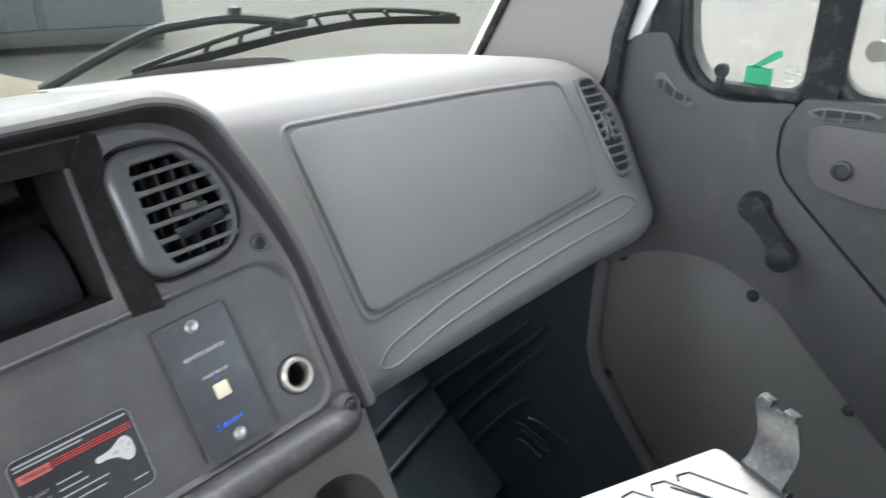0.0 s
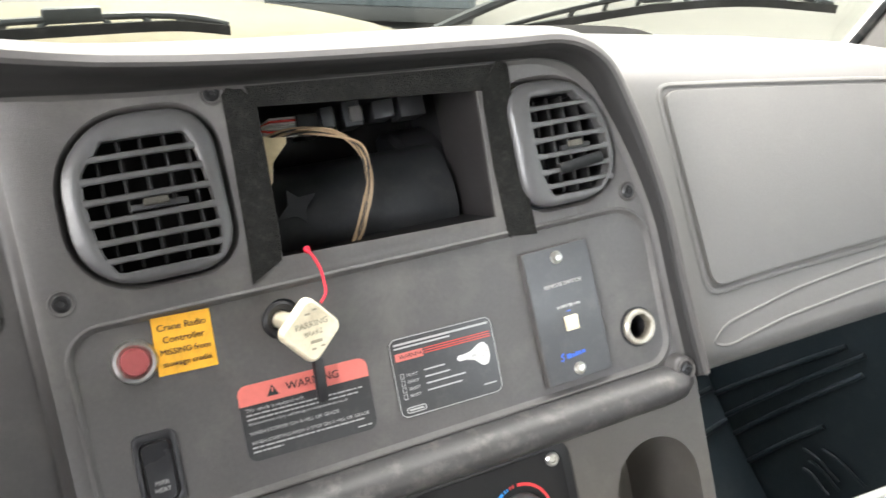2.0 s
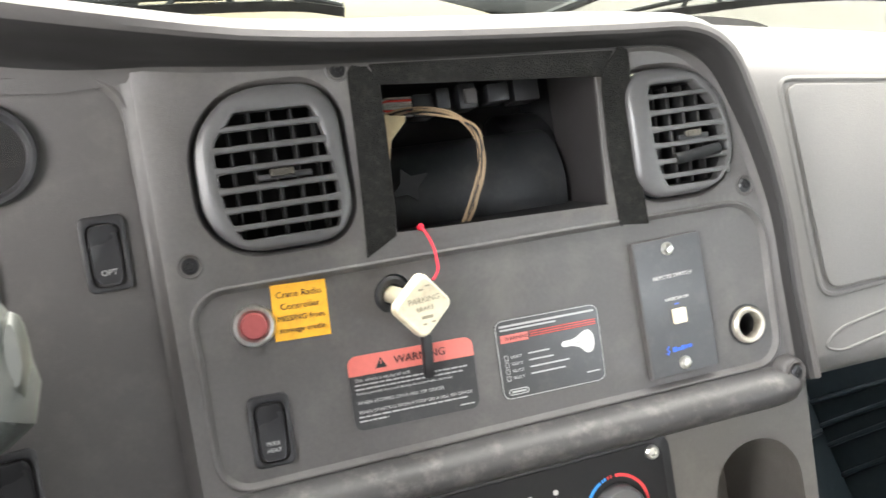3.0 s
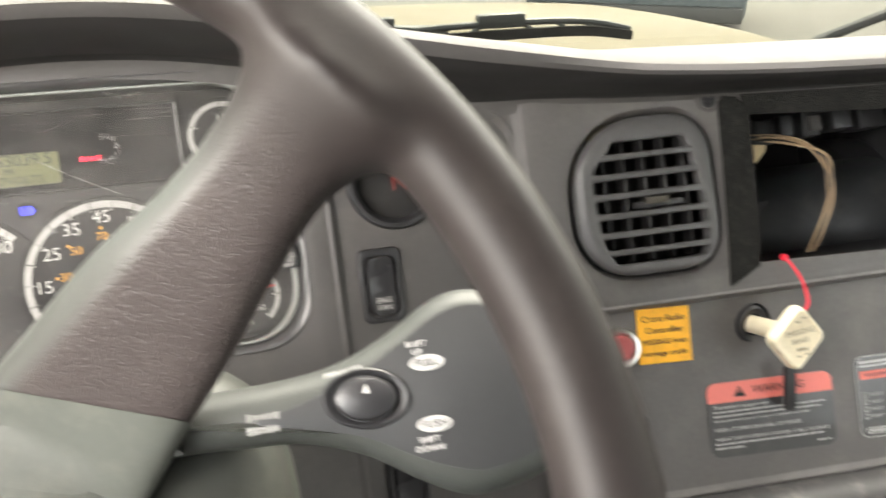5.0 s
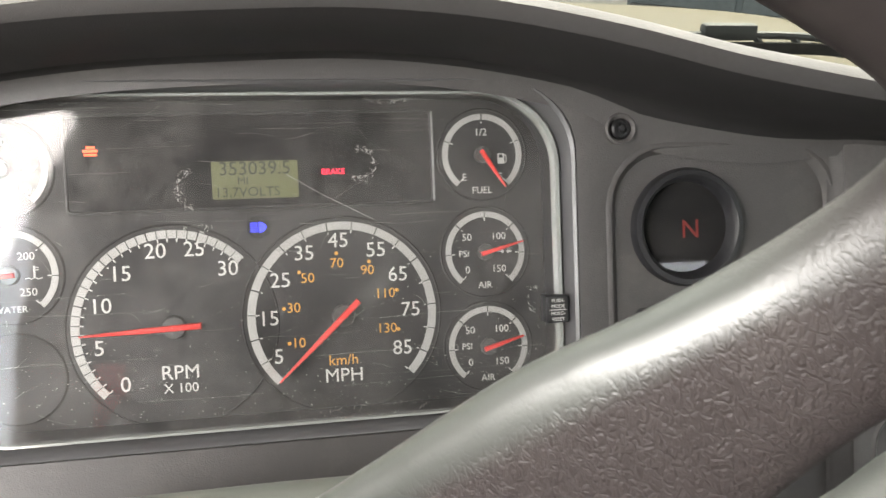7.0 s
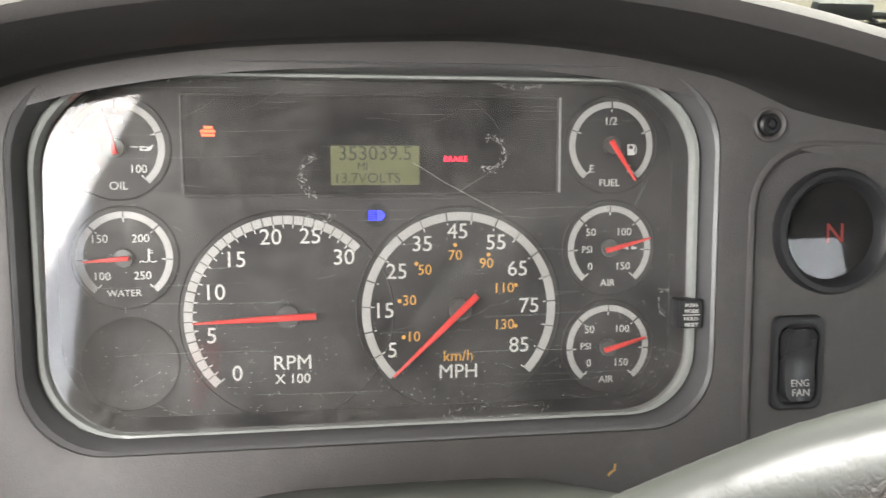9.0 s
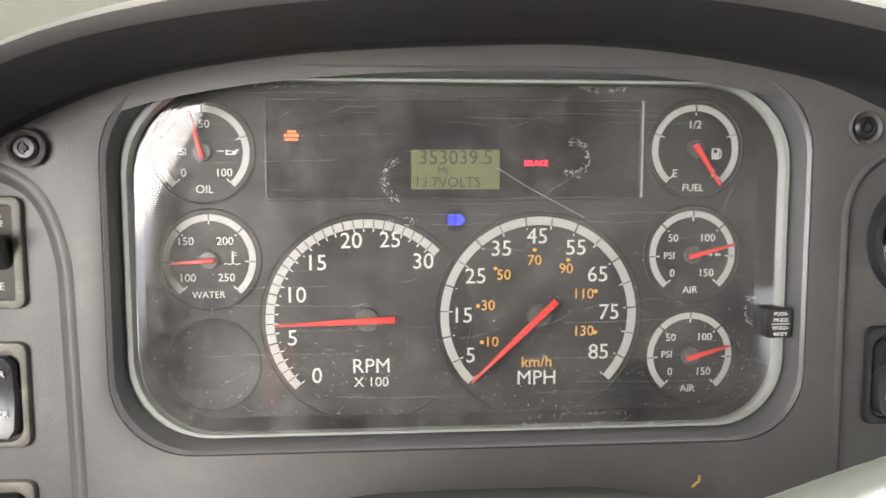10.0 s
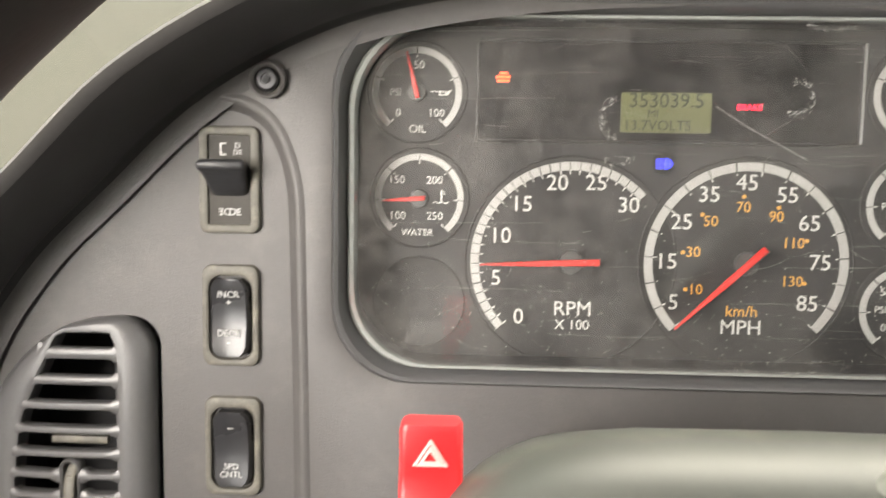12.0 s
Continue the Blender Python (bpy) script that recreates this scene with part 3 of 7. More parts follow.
CLUSTER = [(x, z + (0.006 * max(0.0, 1 - (x / 0.16) ** 2) if z > 0.05 else 0.0)) for x, z in rrect(0.002, -0.002, 0.352, 0.19, (0.045, 0.04, 0.035, 0.04), 8)]
SIDEP = rrect(0.268, -0.115, 0.132, 0.33, (0.03, 0.03, 0.01, 0.01))
LVENT = rrect(-0.312, -0.14, 0.094, 0.15, (0.075, 0.018, 0.02, 0.03), 8)
LVENT_HOLE = rrect(-0.31, -0.14, 0.092, 0.148, (0.07, 0.016, 0.018, 0.03), 8)
ARCH = rounded([(-0.372, -0.3), (-0.193, -0.3), (-0.196, -0.1), (-0.198, 0.005), (-0.209, 0.034), (-0.236, 0.042), (-0.264, 0.027), (-0.296, -0.005), (-0.32, -0.034), (-0.35, -0.085)], 0.02)
part("driver_fascia", plate(outline, [CLUSTER, widen(SIDEP, 0.0067), widen(ARCH, 0.0091)], 0, 0.004, 0.0004), FASCIA, dash, "charcoal driver's fascia", m=pose(0, -0.046, 0))
part("panel_edge", soft_step(SIDEP, 0.007, 0.0042), FASCIA, dash, m=pose(0, -0.046, 0))
part("panel_edge", soft_step(ARCH, 0.0095, 0.0042, 0.001), FASCIA, dash, m=pose(0, -0.046, 0))
part("side_switch_panel", plate(rrect(0.268, -0.115, 0.14, 0.338, 0.02), [circle(0.245, 0.008, 0.0285)], 0.004, 0.008), FASCIA, dash, m=pose(0, -0.046, 0))
part("left_switch_panel", plate(rounded([(-0.38, -0.305), (-0.188, -0.305), (-0.191, 0.0), (-0.205, 0.041), (-0.236, 0.05), (-0.27, 0.034), (-0.302, 0.001), (-0.327, -0.03), (-0.359, -0.085)], 0.02), [LVENT_HOLE], 0.004, 0.008), FASCIA, dash, m=pose(0, -0.046, 0))
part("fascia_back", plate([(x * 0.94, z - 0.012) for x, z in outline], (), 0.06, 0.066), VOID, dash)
# the joint between the two fascias
part("fascia_joint", loft([[(0.3345 + 0.0115 * t, -0.0458 + (fascia_y(0.37, z) + 0.0052 + 0.0458) * (t * t * (3 - 2 * t)), z) for t in np.linspace(0, 1, 9)] for z in np.linspace(-0.31, sections[cut][4][2] - 0.002, 12)], False), FASCIA, dash)

# centre fascia
VL = rrect(-0.1775, 0.0765, 0.108, 0.119, (0.055, 0.032, 0.03, 0.042), 8)
VR = rrect(0.157, 0.062, 0.097, 0.108, (0.026, 0.055, 0.042, 0.026), 8)
OPENING = [(-0.094, 0.0155), (0.0835, 0.0105), (0.089, 0.125), (-0.0905, 0.133)]
RECESS = rrect(-0.011, -0.077, 0.469, 0.136, (0.02, 0.03, 0.02, 0.02))
centre_outline = rounded([(-0.262, -0.165), (0.247, -0.168), (0.244, -0.02), (0.232, 0.06), (0.216, 0.11), (0.185, 0.143), (0.14, 0.153), (-0.262, 0.176)], 0.02)
INTO = DASH.inverted() @ CENT
def centre(name, bm, mat, label=""):
    return part(name, bm, mat, dash, label, m=INTO)
centre("centre_fascia", plate(centre_outline, [widen(VL, 0.0035), widen(VR, 0.0035), OPENING, widen(RECESS, 0.006)], 0, 0.004, 0.0004), CENTPL, "charcoal centre fascia")
centre("recess_edge", soft_step(RECESS, 0.006, 0.0037, 0.0012), CENTPL)
for hole in (VL, VR):
    centre("vent_groove", loft([flat(widen(hole, q), y) for q, y in ((0.0038, 0.001), (0.0035, 0.0), (0.0025, 0.0012), (0.0008, 0.006), (-0.0005, 0.013))]), CENTPL)
centre("recessed_panel", plate(rrect(-0.011, -0.077, 0.477, 0.144, 0.02), [circle(-0.1025, -0.027, 0.0125), circle(0.1995, -0.1115, 0.0135)], 0.0035, 0.007), CENTPL)
# the bay behind the opening; its black walls stand in for deep shade
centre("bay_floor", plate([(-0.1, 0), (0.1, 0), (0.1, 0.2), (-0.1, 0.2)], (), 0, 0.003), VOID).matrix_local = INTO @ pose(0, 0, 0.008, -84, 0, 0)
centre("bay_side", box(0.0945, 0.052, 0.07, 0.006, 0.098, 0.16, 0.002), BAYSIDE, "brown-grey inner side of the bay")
blower = lathe([(0.0, 0.0), (0.078, 0.0), (0.084, 0.006), (0.084, 0.09), (0.0, 0.09)], 40)
bmesh.ops.transform(blower, matrix=pose(0.06, 0.19, 0.03, 0, 0, -90), verts=blower.verts)
centre("blower_housing", blower, SATIN, "glossy black rounded blower housing")
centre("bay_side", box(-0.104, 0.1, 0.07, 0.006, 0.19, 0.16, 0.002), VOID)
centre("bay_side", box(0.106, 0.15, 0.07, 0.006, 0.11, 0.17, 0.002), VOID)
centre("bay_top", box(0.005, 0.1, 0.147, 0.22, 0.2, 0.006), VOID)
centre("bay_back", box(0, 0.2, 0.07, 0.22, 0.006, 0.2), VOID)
duct = lathe([(0.0, 0), (0.052, 0), (0.055, 0.006), (0.055, 0.17), (0.0, 0.17)], 36)
bmesh.ops.transform(duct, matrix=pose(-0.085, 0.13, 0.035, 0, 0, -90), verts=duct.verts)
centre("air_duct", duct, DUSTBLK, "black plastic air duct")
# padded roll and lower panel
roll = []
for x in np.linspace(-0.29, 0.238, 40):
    k = min(1, max(0.12, (0.245 - x) / 0.024)) ** 0.5
    roll.append([(x, 0.004 - (0.027 * math.sin(a)) * k, -0.1685 + 0.0175 * math.cos(a) * k) for a in np.linspace(0, math.pi, 12)])
centre("padded_roll", loft(roll, False), ROLLPL, "worn rounded roll below the panel")
CUP = rrect(0.187, -0.272, 0.088, 0.125, (0.044, 0.044, 0.02, 0.02), 8)
HV = rrect(-0.057, -0.238, 0.31, 0.105, 0.012)
centre("lower_panel", plate([(-0.29, -0.52), (0.115, -0.52), (0.115, -0.16), (-0.29, -0.16)], [HV], 0.0, 0.004), LOWPL, "brown-grey lower console panel").matrix_local = INTO @ pose(0, -0.002, 0)
centre("lower_panel", plate([(0.115, -0.52), (0.236, -0.52), (0.244, -0.30), (0.2475, -0.16), (0.115, -0.16)], [CUP], 0.0, 0.004), LOWPL, "brown-grey lower console panel").matrix_local = INTO @ pose(0, -0.002, 0)
centre("lower_panel_side", box(0.2435, 0.12, -0.35, 0.005, 0.24, 0.34), LOWPL)
centre("cup_recess", loft([flat(CUP, 0.001), flat([((x - 0.187) * 0.9 + 0.187, (z + 0.272) * 0.92 - 0.276) for x, z in CUP], 0.05), flat([((x - 0.187) * 0.7 + 0.187, (z + 0.272) * 0.8 - 0.285) for x, z in CUP], 0.095)], True, (False, True)), LOWPL)
centre("screw_boss", lathe([(0.0, -0.0135), (0.009, -0.0135), (0.0105, -0.0128), (0.012, -0.010), (0.0135, 0.0), (0.0135, 0.004)], 28, 0.2295, -0.157), HOODPL)

# passenger side: a leaning face below a crown, wrapping rearwards to the door
px, py = Vector((1, -0.28, 0)).normalized(), Vector((0.28, 1, -0.65)).normalized()
pz = px.cross(py)
PAS = Matrix.Translation((0.913, -0.0998, 0.879)) @ Matrix((px, py, pz)).transposed().to_4x4()

def low_edge(u):
    return float(np.interp(u, [-0.12, 0, 0.19, 0.35, 0.44, 0.5], [-0.28, -0.27, -0.246, -0.228, -0.222, -0.205]))

def passenger():
    rows = []
    for u in np.linspace(-0.14, 0.535, 46):
        crown = float(np.interp(u, [-0.14, 0, 0.32, 0.45, 0.52], [0.03, 0.03, 0.02, 0.0, -0.05]))
        low = low_edge(u)
        k = max(0.0, (u - 0.44) / 0.1)
        back = 0.1 * (1 - math.sqrt(max(0.0, 1 - min(k, 0.999) ** 2)))
        q = []
        for yy, zz in ((0.34, 0.17), (0.25, 0.135), (0.17, 0.1), (0.10, 0.07), (0.055, 0.048), (0.03, 0.033), (0.013, 0.017), (0.004, 0.002), (0.0, -0.015)):
            q.append((yy, crown + zz))
        for t in np.linspace(0.08, 1, 10):
            q.append((0.0, (crown - 0.015) * (1 - t) + (low + 0.02) * t))
        for a in np.linspace(15, 150, 8):
            q.append((0.02 - 0.02 * math.cos(radians(a)), low + 0.02 - 0.02 * math.sin(radians(a))))
        q.append((0.16, low + 0.1))
        rows.append([(u, y + back, z) for y, z in q])
    return loft(rows, False)

pas_m = DASH.inverted() @ PAS
def pas(name, bm, mat, label=""):
    return part(name, bm, mat, dash, label, m=pas_m)
pas("passenger_panel", passenger(), PAD, "grey passenger side of the dash")
glove = rounded([(0.0, 0.006), (0.09, 0.006), (0.25, 0.004), (0.378, -0.001), (0.392, -0.06), (0.389, -0.139), (0.28, -0.154), (0.177, -0.168), (0.09, -0.179), (0.022, -0.19), (0.012, -0.1)], 0.016)
pas("glove_box_door", plate(glove, (), -0.0035, 0.006, 0.0034, 4), PAD, "grey glove box door")
def grow(loop, d):
    cx, cz = sum(p[0] for p in loop) / len(loop), sum(p[1] for p in loop) / len(loop)
    return [(x + d * (1 if x > cx else -1) * min(1, abs(x - cx) / 0.05), z + d * (1 if z > cz else -1) * min(1, abs(z - cz) / 0.03)) for x, z in loop]
pas("glove_box_seam", plate(grow(glove, 0.0016), (), -0.0008, 0.004), LOWPL)
bead_ = [(x, 0.0016, z) for x, z in grow(glove, 0.0062)]
pas("glove_box_bead", tube(bead_ + bead_[:1], 0.0034, 8), PAD, "soft raised edge round the glove box")
oval = rounded([(0.012, -0.243), (0.03, -0.226), (0.12, -0.201), (0.213, -0.184), (0.32, -0.169), (0.43, -0.157), (0.452, -0.172), (0.42, -0.183), (0.3, -0.196), (0.2, -0.21), (0.1, -0.228), (0.03, -0.247)], 0.012)
oval3 = [(x, 0.001, z) for x, z in oval]
pas("trim_bead", tube(oval3 + oval3[:1], 0.0019, 8), PAD, "raised oval moulding")

# ---- instrument cluster ----
cluster = thing("instrument_cluster", "black gauge cluster with white dials under a scratched clear lens", "instrument cluster", DASH)

def arc_band(cx, cz, r0, r1, a0, a1, y0, y1, n=64):
    """A flat band along an arc, from angle a0 down to a1, in degrees."""
    loops = []
    for i in range(n + 1):
        a = radians(a0 + (a1 - a0) * i / n)
        c, s = math.cos(a), math.sin(a)
        loops.append([(cx + r0 * c, y0, cz + r0 * s), (cx + r1 * c, y0, cz + r1 * s), (cx + r1 * c, y1, cz + r1 * s), (cx + r0 * c, y1, cz + r0 * s)])
    return loft(loops, True, (True, True))

def radial(cx, cz, r0, r1, a, w, y0, y1):
    c, s = math.cos(radians(a)), math.sin(radians(a))
    pts = [(r0, -w / 2), (r1, -w / 2), (r1, w / 2), (r0, w / 2)]
    return plate([(cx + r * c - t * s, cz + r * s + t * c) for r, t in pts], (), y0, y1)

part("dial_face", plate(rrect(0.004, -0.006, 0.37, 0.2, 0.04), (), 0.0, 0.003), DIAL, cluster, "black dial plate")

HUBCAP = material("grey_needle_hub", (0.065, 0.065, 0.065), 0.4, vary=0.05)
def gauge(name, label, cx, cz, r, band, a0, a1, steps, major, needle_at, needle, words, pointer_w=0.0032):
    g = part(name, lathe([(0, 0.001), (r + 0.0035, 0.001), (r + 0.0035, -0.0006), (r + 0.0028, -0.0011), (r + 0.0022, -0.0006), (0, -0.0006)], 56, cx, cz), DIAL, cluster, label)
    part("scale", arc_band(cx, cz, r - band, r, a0, a1, -0.0012, -0.0004), BAND, g)
    ticks = []
    for i in range(1, steps):
        a = a0 + (a1 - a0) * i / steps
        big = i % major == 0
        ticks.append(radial(cx, cz, r - band - (0.0012 if big else 0.0), r + 0.0004, a, 0.0007 if big else 0.00045, -0.0016, -0.001))
    if ticks:
        tagged(part("tick_marks", merge(*ticks), TICK, g), kind="stuff")
    lit = [radial(cx, cz, r - band - 0.0022, r - band, a0 + (a1 - a0) * i / steps, 0.0006, -0.0013, -0.0008) for i in range(0, steps + 1)]
    tagged(part("tick_ends", merge(*lit), WHITE, g), kind="stuff")
    tip, tail = needle
    c, s = math.cos(radians(needle_at)), math.sin(radians(needle_at))
    def at(q, t):
        return (cx + q * c - t * s, cz + q * s + t * c)
    part("hub", lathe([(0, -0.001), (0.0068 if r > 0.03 else 0.0052, -0.001), (0.0062 if r > 0.03 else 0.0047, -0.0042), (0, -0.0045)], 24, cx, cz), HUBCAP, g, "grey needle hub")
    part("needle", plate([at(-tail, -pointer_w / 2), at(0.3 * tip, -pointer_w * 0.42), at(tip, -0.0004), at(tip, 0.0004), at(0.3 * tip, pointer_w * 0.42), at(-tail, pointer_w / 2)], (), -0.0075, -0.0048, 0.0006), NEEDLE, g, "red needle")
    for body, size, x, z, mat in words:
        writing(body, size, x, z, -0.0009, mat, g, "numeral")
    return g

tach_words = [(t, 0.0123, x, z, WHITE) for t, x, z in (("0", -0.077, -0.0695), ("5", -0.09, -0.048), ("10", -0.088, -0.0242), ("15", -0.0765, -0.0065), ("20", -0.0573, 0.0055), ("25", -0.036, 0.0058), ("30", -0.018, -0.0062))]
tach_words += [("RPM", 0.0115, -0.047, -0.0645, WHITE), ("X 100", 0.0078, -0.047, -0.0735, WHITE)]
gauge("tachometer", "engine speed dial from zero to thirty", -0.049, -0.038, 0.0555, 0.0047, 224, 43.5, 30, 5, 182, (0.05, 0.0155), tach_words, 0.0036)
speed_words = [(t, 0.0123, x, z, WHITE) for t, x, z in (("5", 0.0085, -0.0595), ("15", 0.0038, -0.0368), ("25", 0.0113, -0.0148), ("35", 0.0256, 0.0005), ("45", 0.0458, 0.0072), ("55", 0.0677, 0.0007), ("65", 0.0803, -0.0145), ("75", 0.0872, -0.036), ("85", 0.0815, -0.0588))]
speed_words += [(t, 0.0082, x, z, AMBER) for t, x, z in (("10", 0.0203, -0.052), ("30", 0.0182, -0.0312), ("50", 0.027, -0.0141), ("70", 0.0443, -0.0061), ("90", 0.0622, -0.011), ("110", 0.0722, -0.0254), ("130", 0.0725, -0.0465))]
speed_words += [("km/h", 0.0088, 0.046, -0.0638, AMBER), ("MPH", 0.0115, 0.046, -0.073, WHITE)]
sp = gauge("speedometer", "speed dial with white miles and amber kilometres", 0.047, -0.037, 0.0555, 0.0047, 224, -43, 17, 2, 223.5, (0.053, 0.0125), speed_words, 0.0036)
for x, z in ((0.0148, -0.0519), (0.0126, -0.0312), (0.0223, -0.0103), (0.0443, -0.0001), (0.0633, -0.0059), (0.0793, -0.0237), (0.0793, -0.0473)):
    part("scale_dot", lathe([(0, -0.0006), (0.0011, -0.0006), (0.0011, -0.0012), (0, -0.0012)], 12, x, z), AMBER, sp)
SMALL = dict(r=0.0247, band=0.0035)
def small(name, label, cx, cz, a, reach, words, steps=4):
    words = [(t, s, x, z, WHITE) for t, s, x, z in words]
    return gauge(name, label, cx, cz, SMALL["r"], SMALL["band"], 229, -49, steps, 2, a, reach, words, 0.0026)
og = small("oil_pressure_gauge", "small oil pressure gauge", -0.1355, 0.054, 104, (0.022, 0.0035), [("50", 0.0062, -0.1345, 0.0687), ("PSI", 0.0055, -0.1472, 0.054), ("0", 0.0062, -0.1458, 0.0428), ("100", 0.0062, -0.1247, 0.0428), ("OIL", 0.0062, -0.135, 0.034)])
wg = small("water_temperature_gauge", "small water temperature gauge", -0.1335, -0.004, 184, (0.02, 0.0035), [("150", 0.0062, -0.1462, 0.006), ("200", 0.0062, -0.1251, 0.006), ("100", 0.0062, -0.1456, -0.0139), ("250", 0.0062, -0.1248, -0.0139), ("WATER", 0.0052, -0.1345, -0.0232)], 6)
fg = small("fuel_gauge", "small fuel gauge reading full", 0.1345, 0.0555, -57, (0.0235, 0.003), [("1/2", 0.0062, 0.134, 0.069), ("E", 0.0062, 0.1232, 0.042), ("F", 0.0062, 0.1452, 0.042), ("FUEL", 0.0058, 0.1338, 0.034)])
ag = small("air_pressure_gauge", "small air pressure gauge", 0.1345, -0.0035, 15, (0.0235, 0.0035), [("50", 0.0062, 0.1233, 0.0057), ("100", 0.0062, 0.143, 0.0057), ("PSI", 0.0055, 0.1212, -0.0043), ("0", 0.0062, 0.1232, -0.0142), ("150", 0.0062, 0.1427, -0.0142), ("AIR", 0.0058, 0.1338, -0.0238)], 6)
small("air_pressure_gauge", "small air pressure gauge", 0.1345, -0.0615, 16, (0.022, 0.0035), [("50", 0.0062, 0.1233, -0.0512), ("100", 0.0062, 0.143, -0.0512), ("PSI", 0.0055, 0.1212, -0.061), ("0", 0.0062, 0.1232, -0.071), ("150", 0.0062, 0.1427, -0.0712), ("AIR", 0.0058, 0.1338, -0.081)], 6)
part("blank_gauge", lathe([(0, 0.001), (0.026, 0.001), (0.026, -0.0006), (0.0252, -0.0012), (0.0244, -0.0006), (0, -0.0004)], 48, -0.133, -0.062), DIAL, cluster, "unused blank dial")
# pictograms
part("fuel_symbol", merge(plate(rrect(0.1462, 0.053, 0.0042, 0.0062, 0.0006), [rrect(0.1462, 0.0545, 0.0026, 0.002, 0.0003)], -0.0013, -0.0007), tube([(0.1483, -0.001, 0.0505), (0.1494, -0.001, 0.051), (0.1494, -0.001, 0.0545), (0.1484, -0.001, 0.0557)], 0.0003, 5)), WHITE, fg)
part("oil_can_symbol", merge(plate([(-0.1235, 0.0525), (-0.1185, 0.0525), (-0.1165, 0.0553), (-0.1172, 0.0556), (-0.119, 0.0545), (-0.1235, 0.0552)], [rrect(-0.1212, 0.0537, 0.0028, 0.001, 0.0002)], -0.0013, -0.0007), plate(rrect(-0.1262, 0.0545, 0.004, 0.0005, 0.0002), (), -0.0013, -0.0007)), WHITE, og)
part("thermometer_symbol", merge(plate(rrect(-0.1212, -0.0025, 0.0009, 0.0065, 0.0003), (), -0.0013, -0.0007), plate(rrect(-0.1198, -0.0003, 0.0018, 0.0004, 0.0001), (), -0.0013, -0.0007), plate(rrect(-0.1198, -0.0016, 0.0018, 0.0004, 0.0001), (), -0.0013, -0.0007), tube([(-0.126, -0.001, -0.0064), (-0.1245, -0.001, -0.0058), (-0.123, -0.001, -0.0066), (-0.121, -0.001, -0.0058), (-0.119, -0.001, -0.0066), (-0.1172, -0.001, -0.006)], 0.0003, 5)), WHITE, wg)
part("air_symbol", merge(lathe([(0, -0.0006), (0.001, -0.0006), (0.001, -0.0012), (0, -0.0012)], 12, 0.1452, -0.0036), plate([(0.1475, -0.0036), (0.1488, -0.0022), (0.1488, -0.0029), (0.1508, -0.0029), (0.1508, -0.0043), (0.1488, -0.0043), (0.1488, -0.005)], (), -0.0012, -0.0007), plate(rrect(0.1432, -0.0036, 0.002, 0.0004, 0.0001), (), -0.0012, -0.0007)), WHITE, ag)
# warning light window with the message display
part("message_window", plate(rrect(0.0005, 0.0555, 0.2035, 0.0525, 0.002), (), -0.0012, -0.0006), DIAL2, cluster, "black warning light window")
part("window_bar", box(0.1038, -0.002, 0.0555, 0.0011, 0.002, 0.053), material("grey_window_bar", (0.3, 0.3, 0.3), 0.4), cluster)
part("window_edge", plate(rrect(0.0005, 0.0555, 0.2065, 0.0555, 0.003), [rrect(0.0005, 0.0555, 0.2035, 0.0525, 0.002)], -0.0022, 0.001, 0.0006), BLACK, cluster)
lcd = part("message_display", plate(rrect(0.0, 0.0445, 0.0485, 0.0215, 0.0008), (), -0.0018, -0.001), LCD, cluster, "olive green liquid crystal display")
writing("353039.5", 0.0112, 0.0, 0.0507, -0.002, LCDINK, lcd, "reading", squeeze=0.98)
writing("MI", 0.006, -0.007, 0.0438, -0.002, LCDINK, lcd, "reading")
writing("13.7VOLTS", 0.0078, -0.0045, 0.0374, -0.002, LCDINK, lcd, "reading")
ORANGE_GLOW, RED_GLOW, BLUE_GLOW = glow("orange_telltale", (1.0, 0.1, 0.02), 0.07), glow("red_telltale", (1.0, 0.02, 0.06), 0.1), glow("blue_telltale", (0.015, 0.03, 0.9), 0.06)
chk = part("engine_warning_light", plate(rrect(-0.0885, 0.0625, 0.009, 0.0072, 0.0012), (), -0.0016, -0.001), DIAL2, cluster, "amber engine warning light")
bars([(-0.0905, 0.0648, 0.0045, 0.0014, -0.0018), (-0.0924, 0.0628, 0.0078, 0.0015, -0.0018), (-0.0918, 0.0607, 0.0068, 0.0013, -0.0018)], ORANGE_GLOW, chk, "lit_line")
brk = part("brake_warning_light", plate(rrect(0.0445, 0.0478, 0.013, 0.0048, 0.001), (), -0.0016, -0.001), DIAL2, cluster, "lit red brake warning light")
writing("BRAKE", 0.0046, 0.0445, 0.0478, -0.0018, RED_GLOW, brk, "lit_word")
beam = part("high_beam_light", lathe([(0, -0.0004), (0.0066, -0.0004), (0.0066, -0.001), (0, -0.001)], 28, 0.0005, 0.017), DIAL2, cluster, "lit blue high beam light")
part("lit_beam", merge(*[plate(rrect(-0.0022, 0.017 + d, 0.0042, 0.0007, 0.0002), (), -0.0014, -0.0009) for d in (-0.0024, -0.0012, 0, 0.0012, 0.0024)], plate([(0.0005, 0.0139), (0.0028, 0.0142), (0.0046, 0.0158), (0.0052, 0.017), (0.0046, 0.0182), (0.0028, 0.0198), (0.0005, 0.0201)], (), -0.0014, -0.0009)), BLUE_GLOW, beam)
# bezel from the fascia down to the lens, and the lens with its bright edge
def scaled(loop, dx, dz, cx=0.002, cz=-0.002):
    return [(x + dx * max(-1, min(1, (x - cx) / 0.12)), z + dz * max(-1, min(1, (z - cz) / 0.06))) for x, z in loop]
lens_loop = scaled(CLUSTER, -0.011, -0.0075)
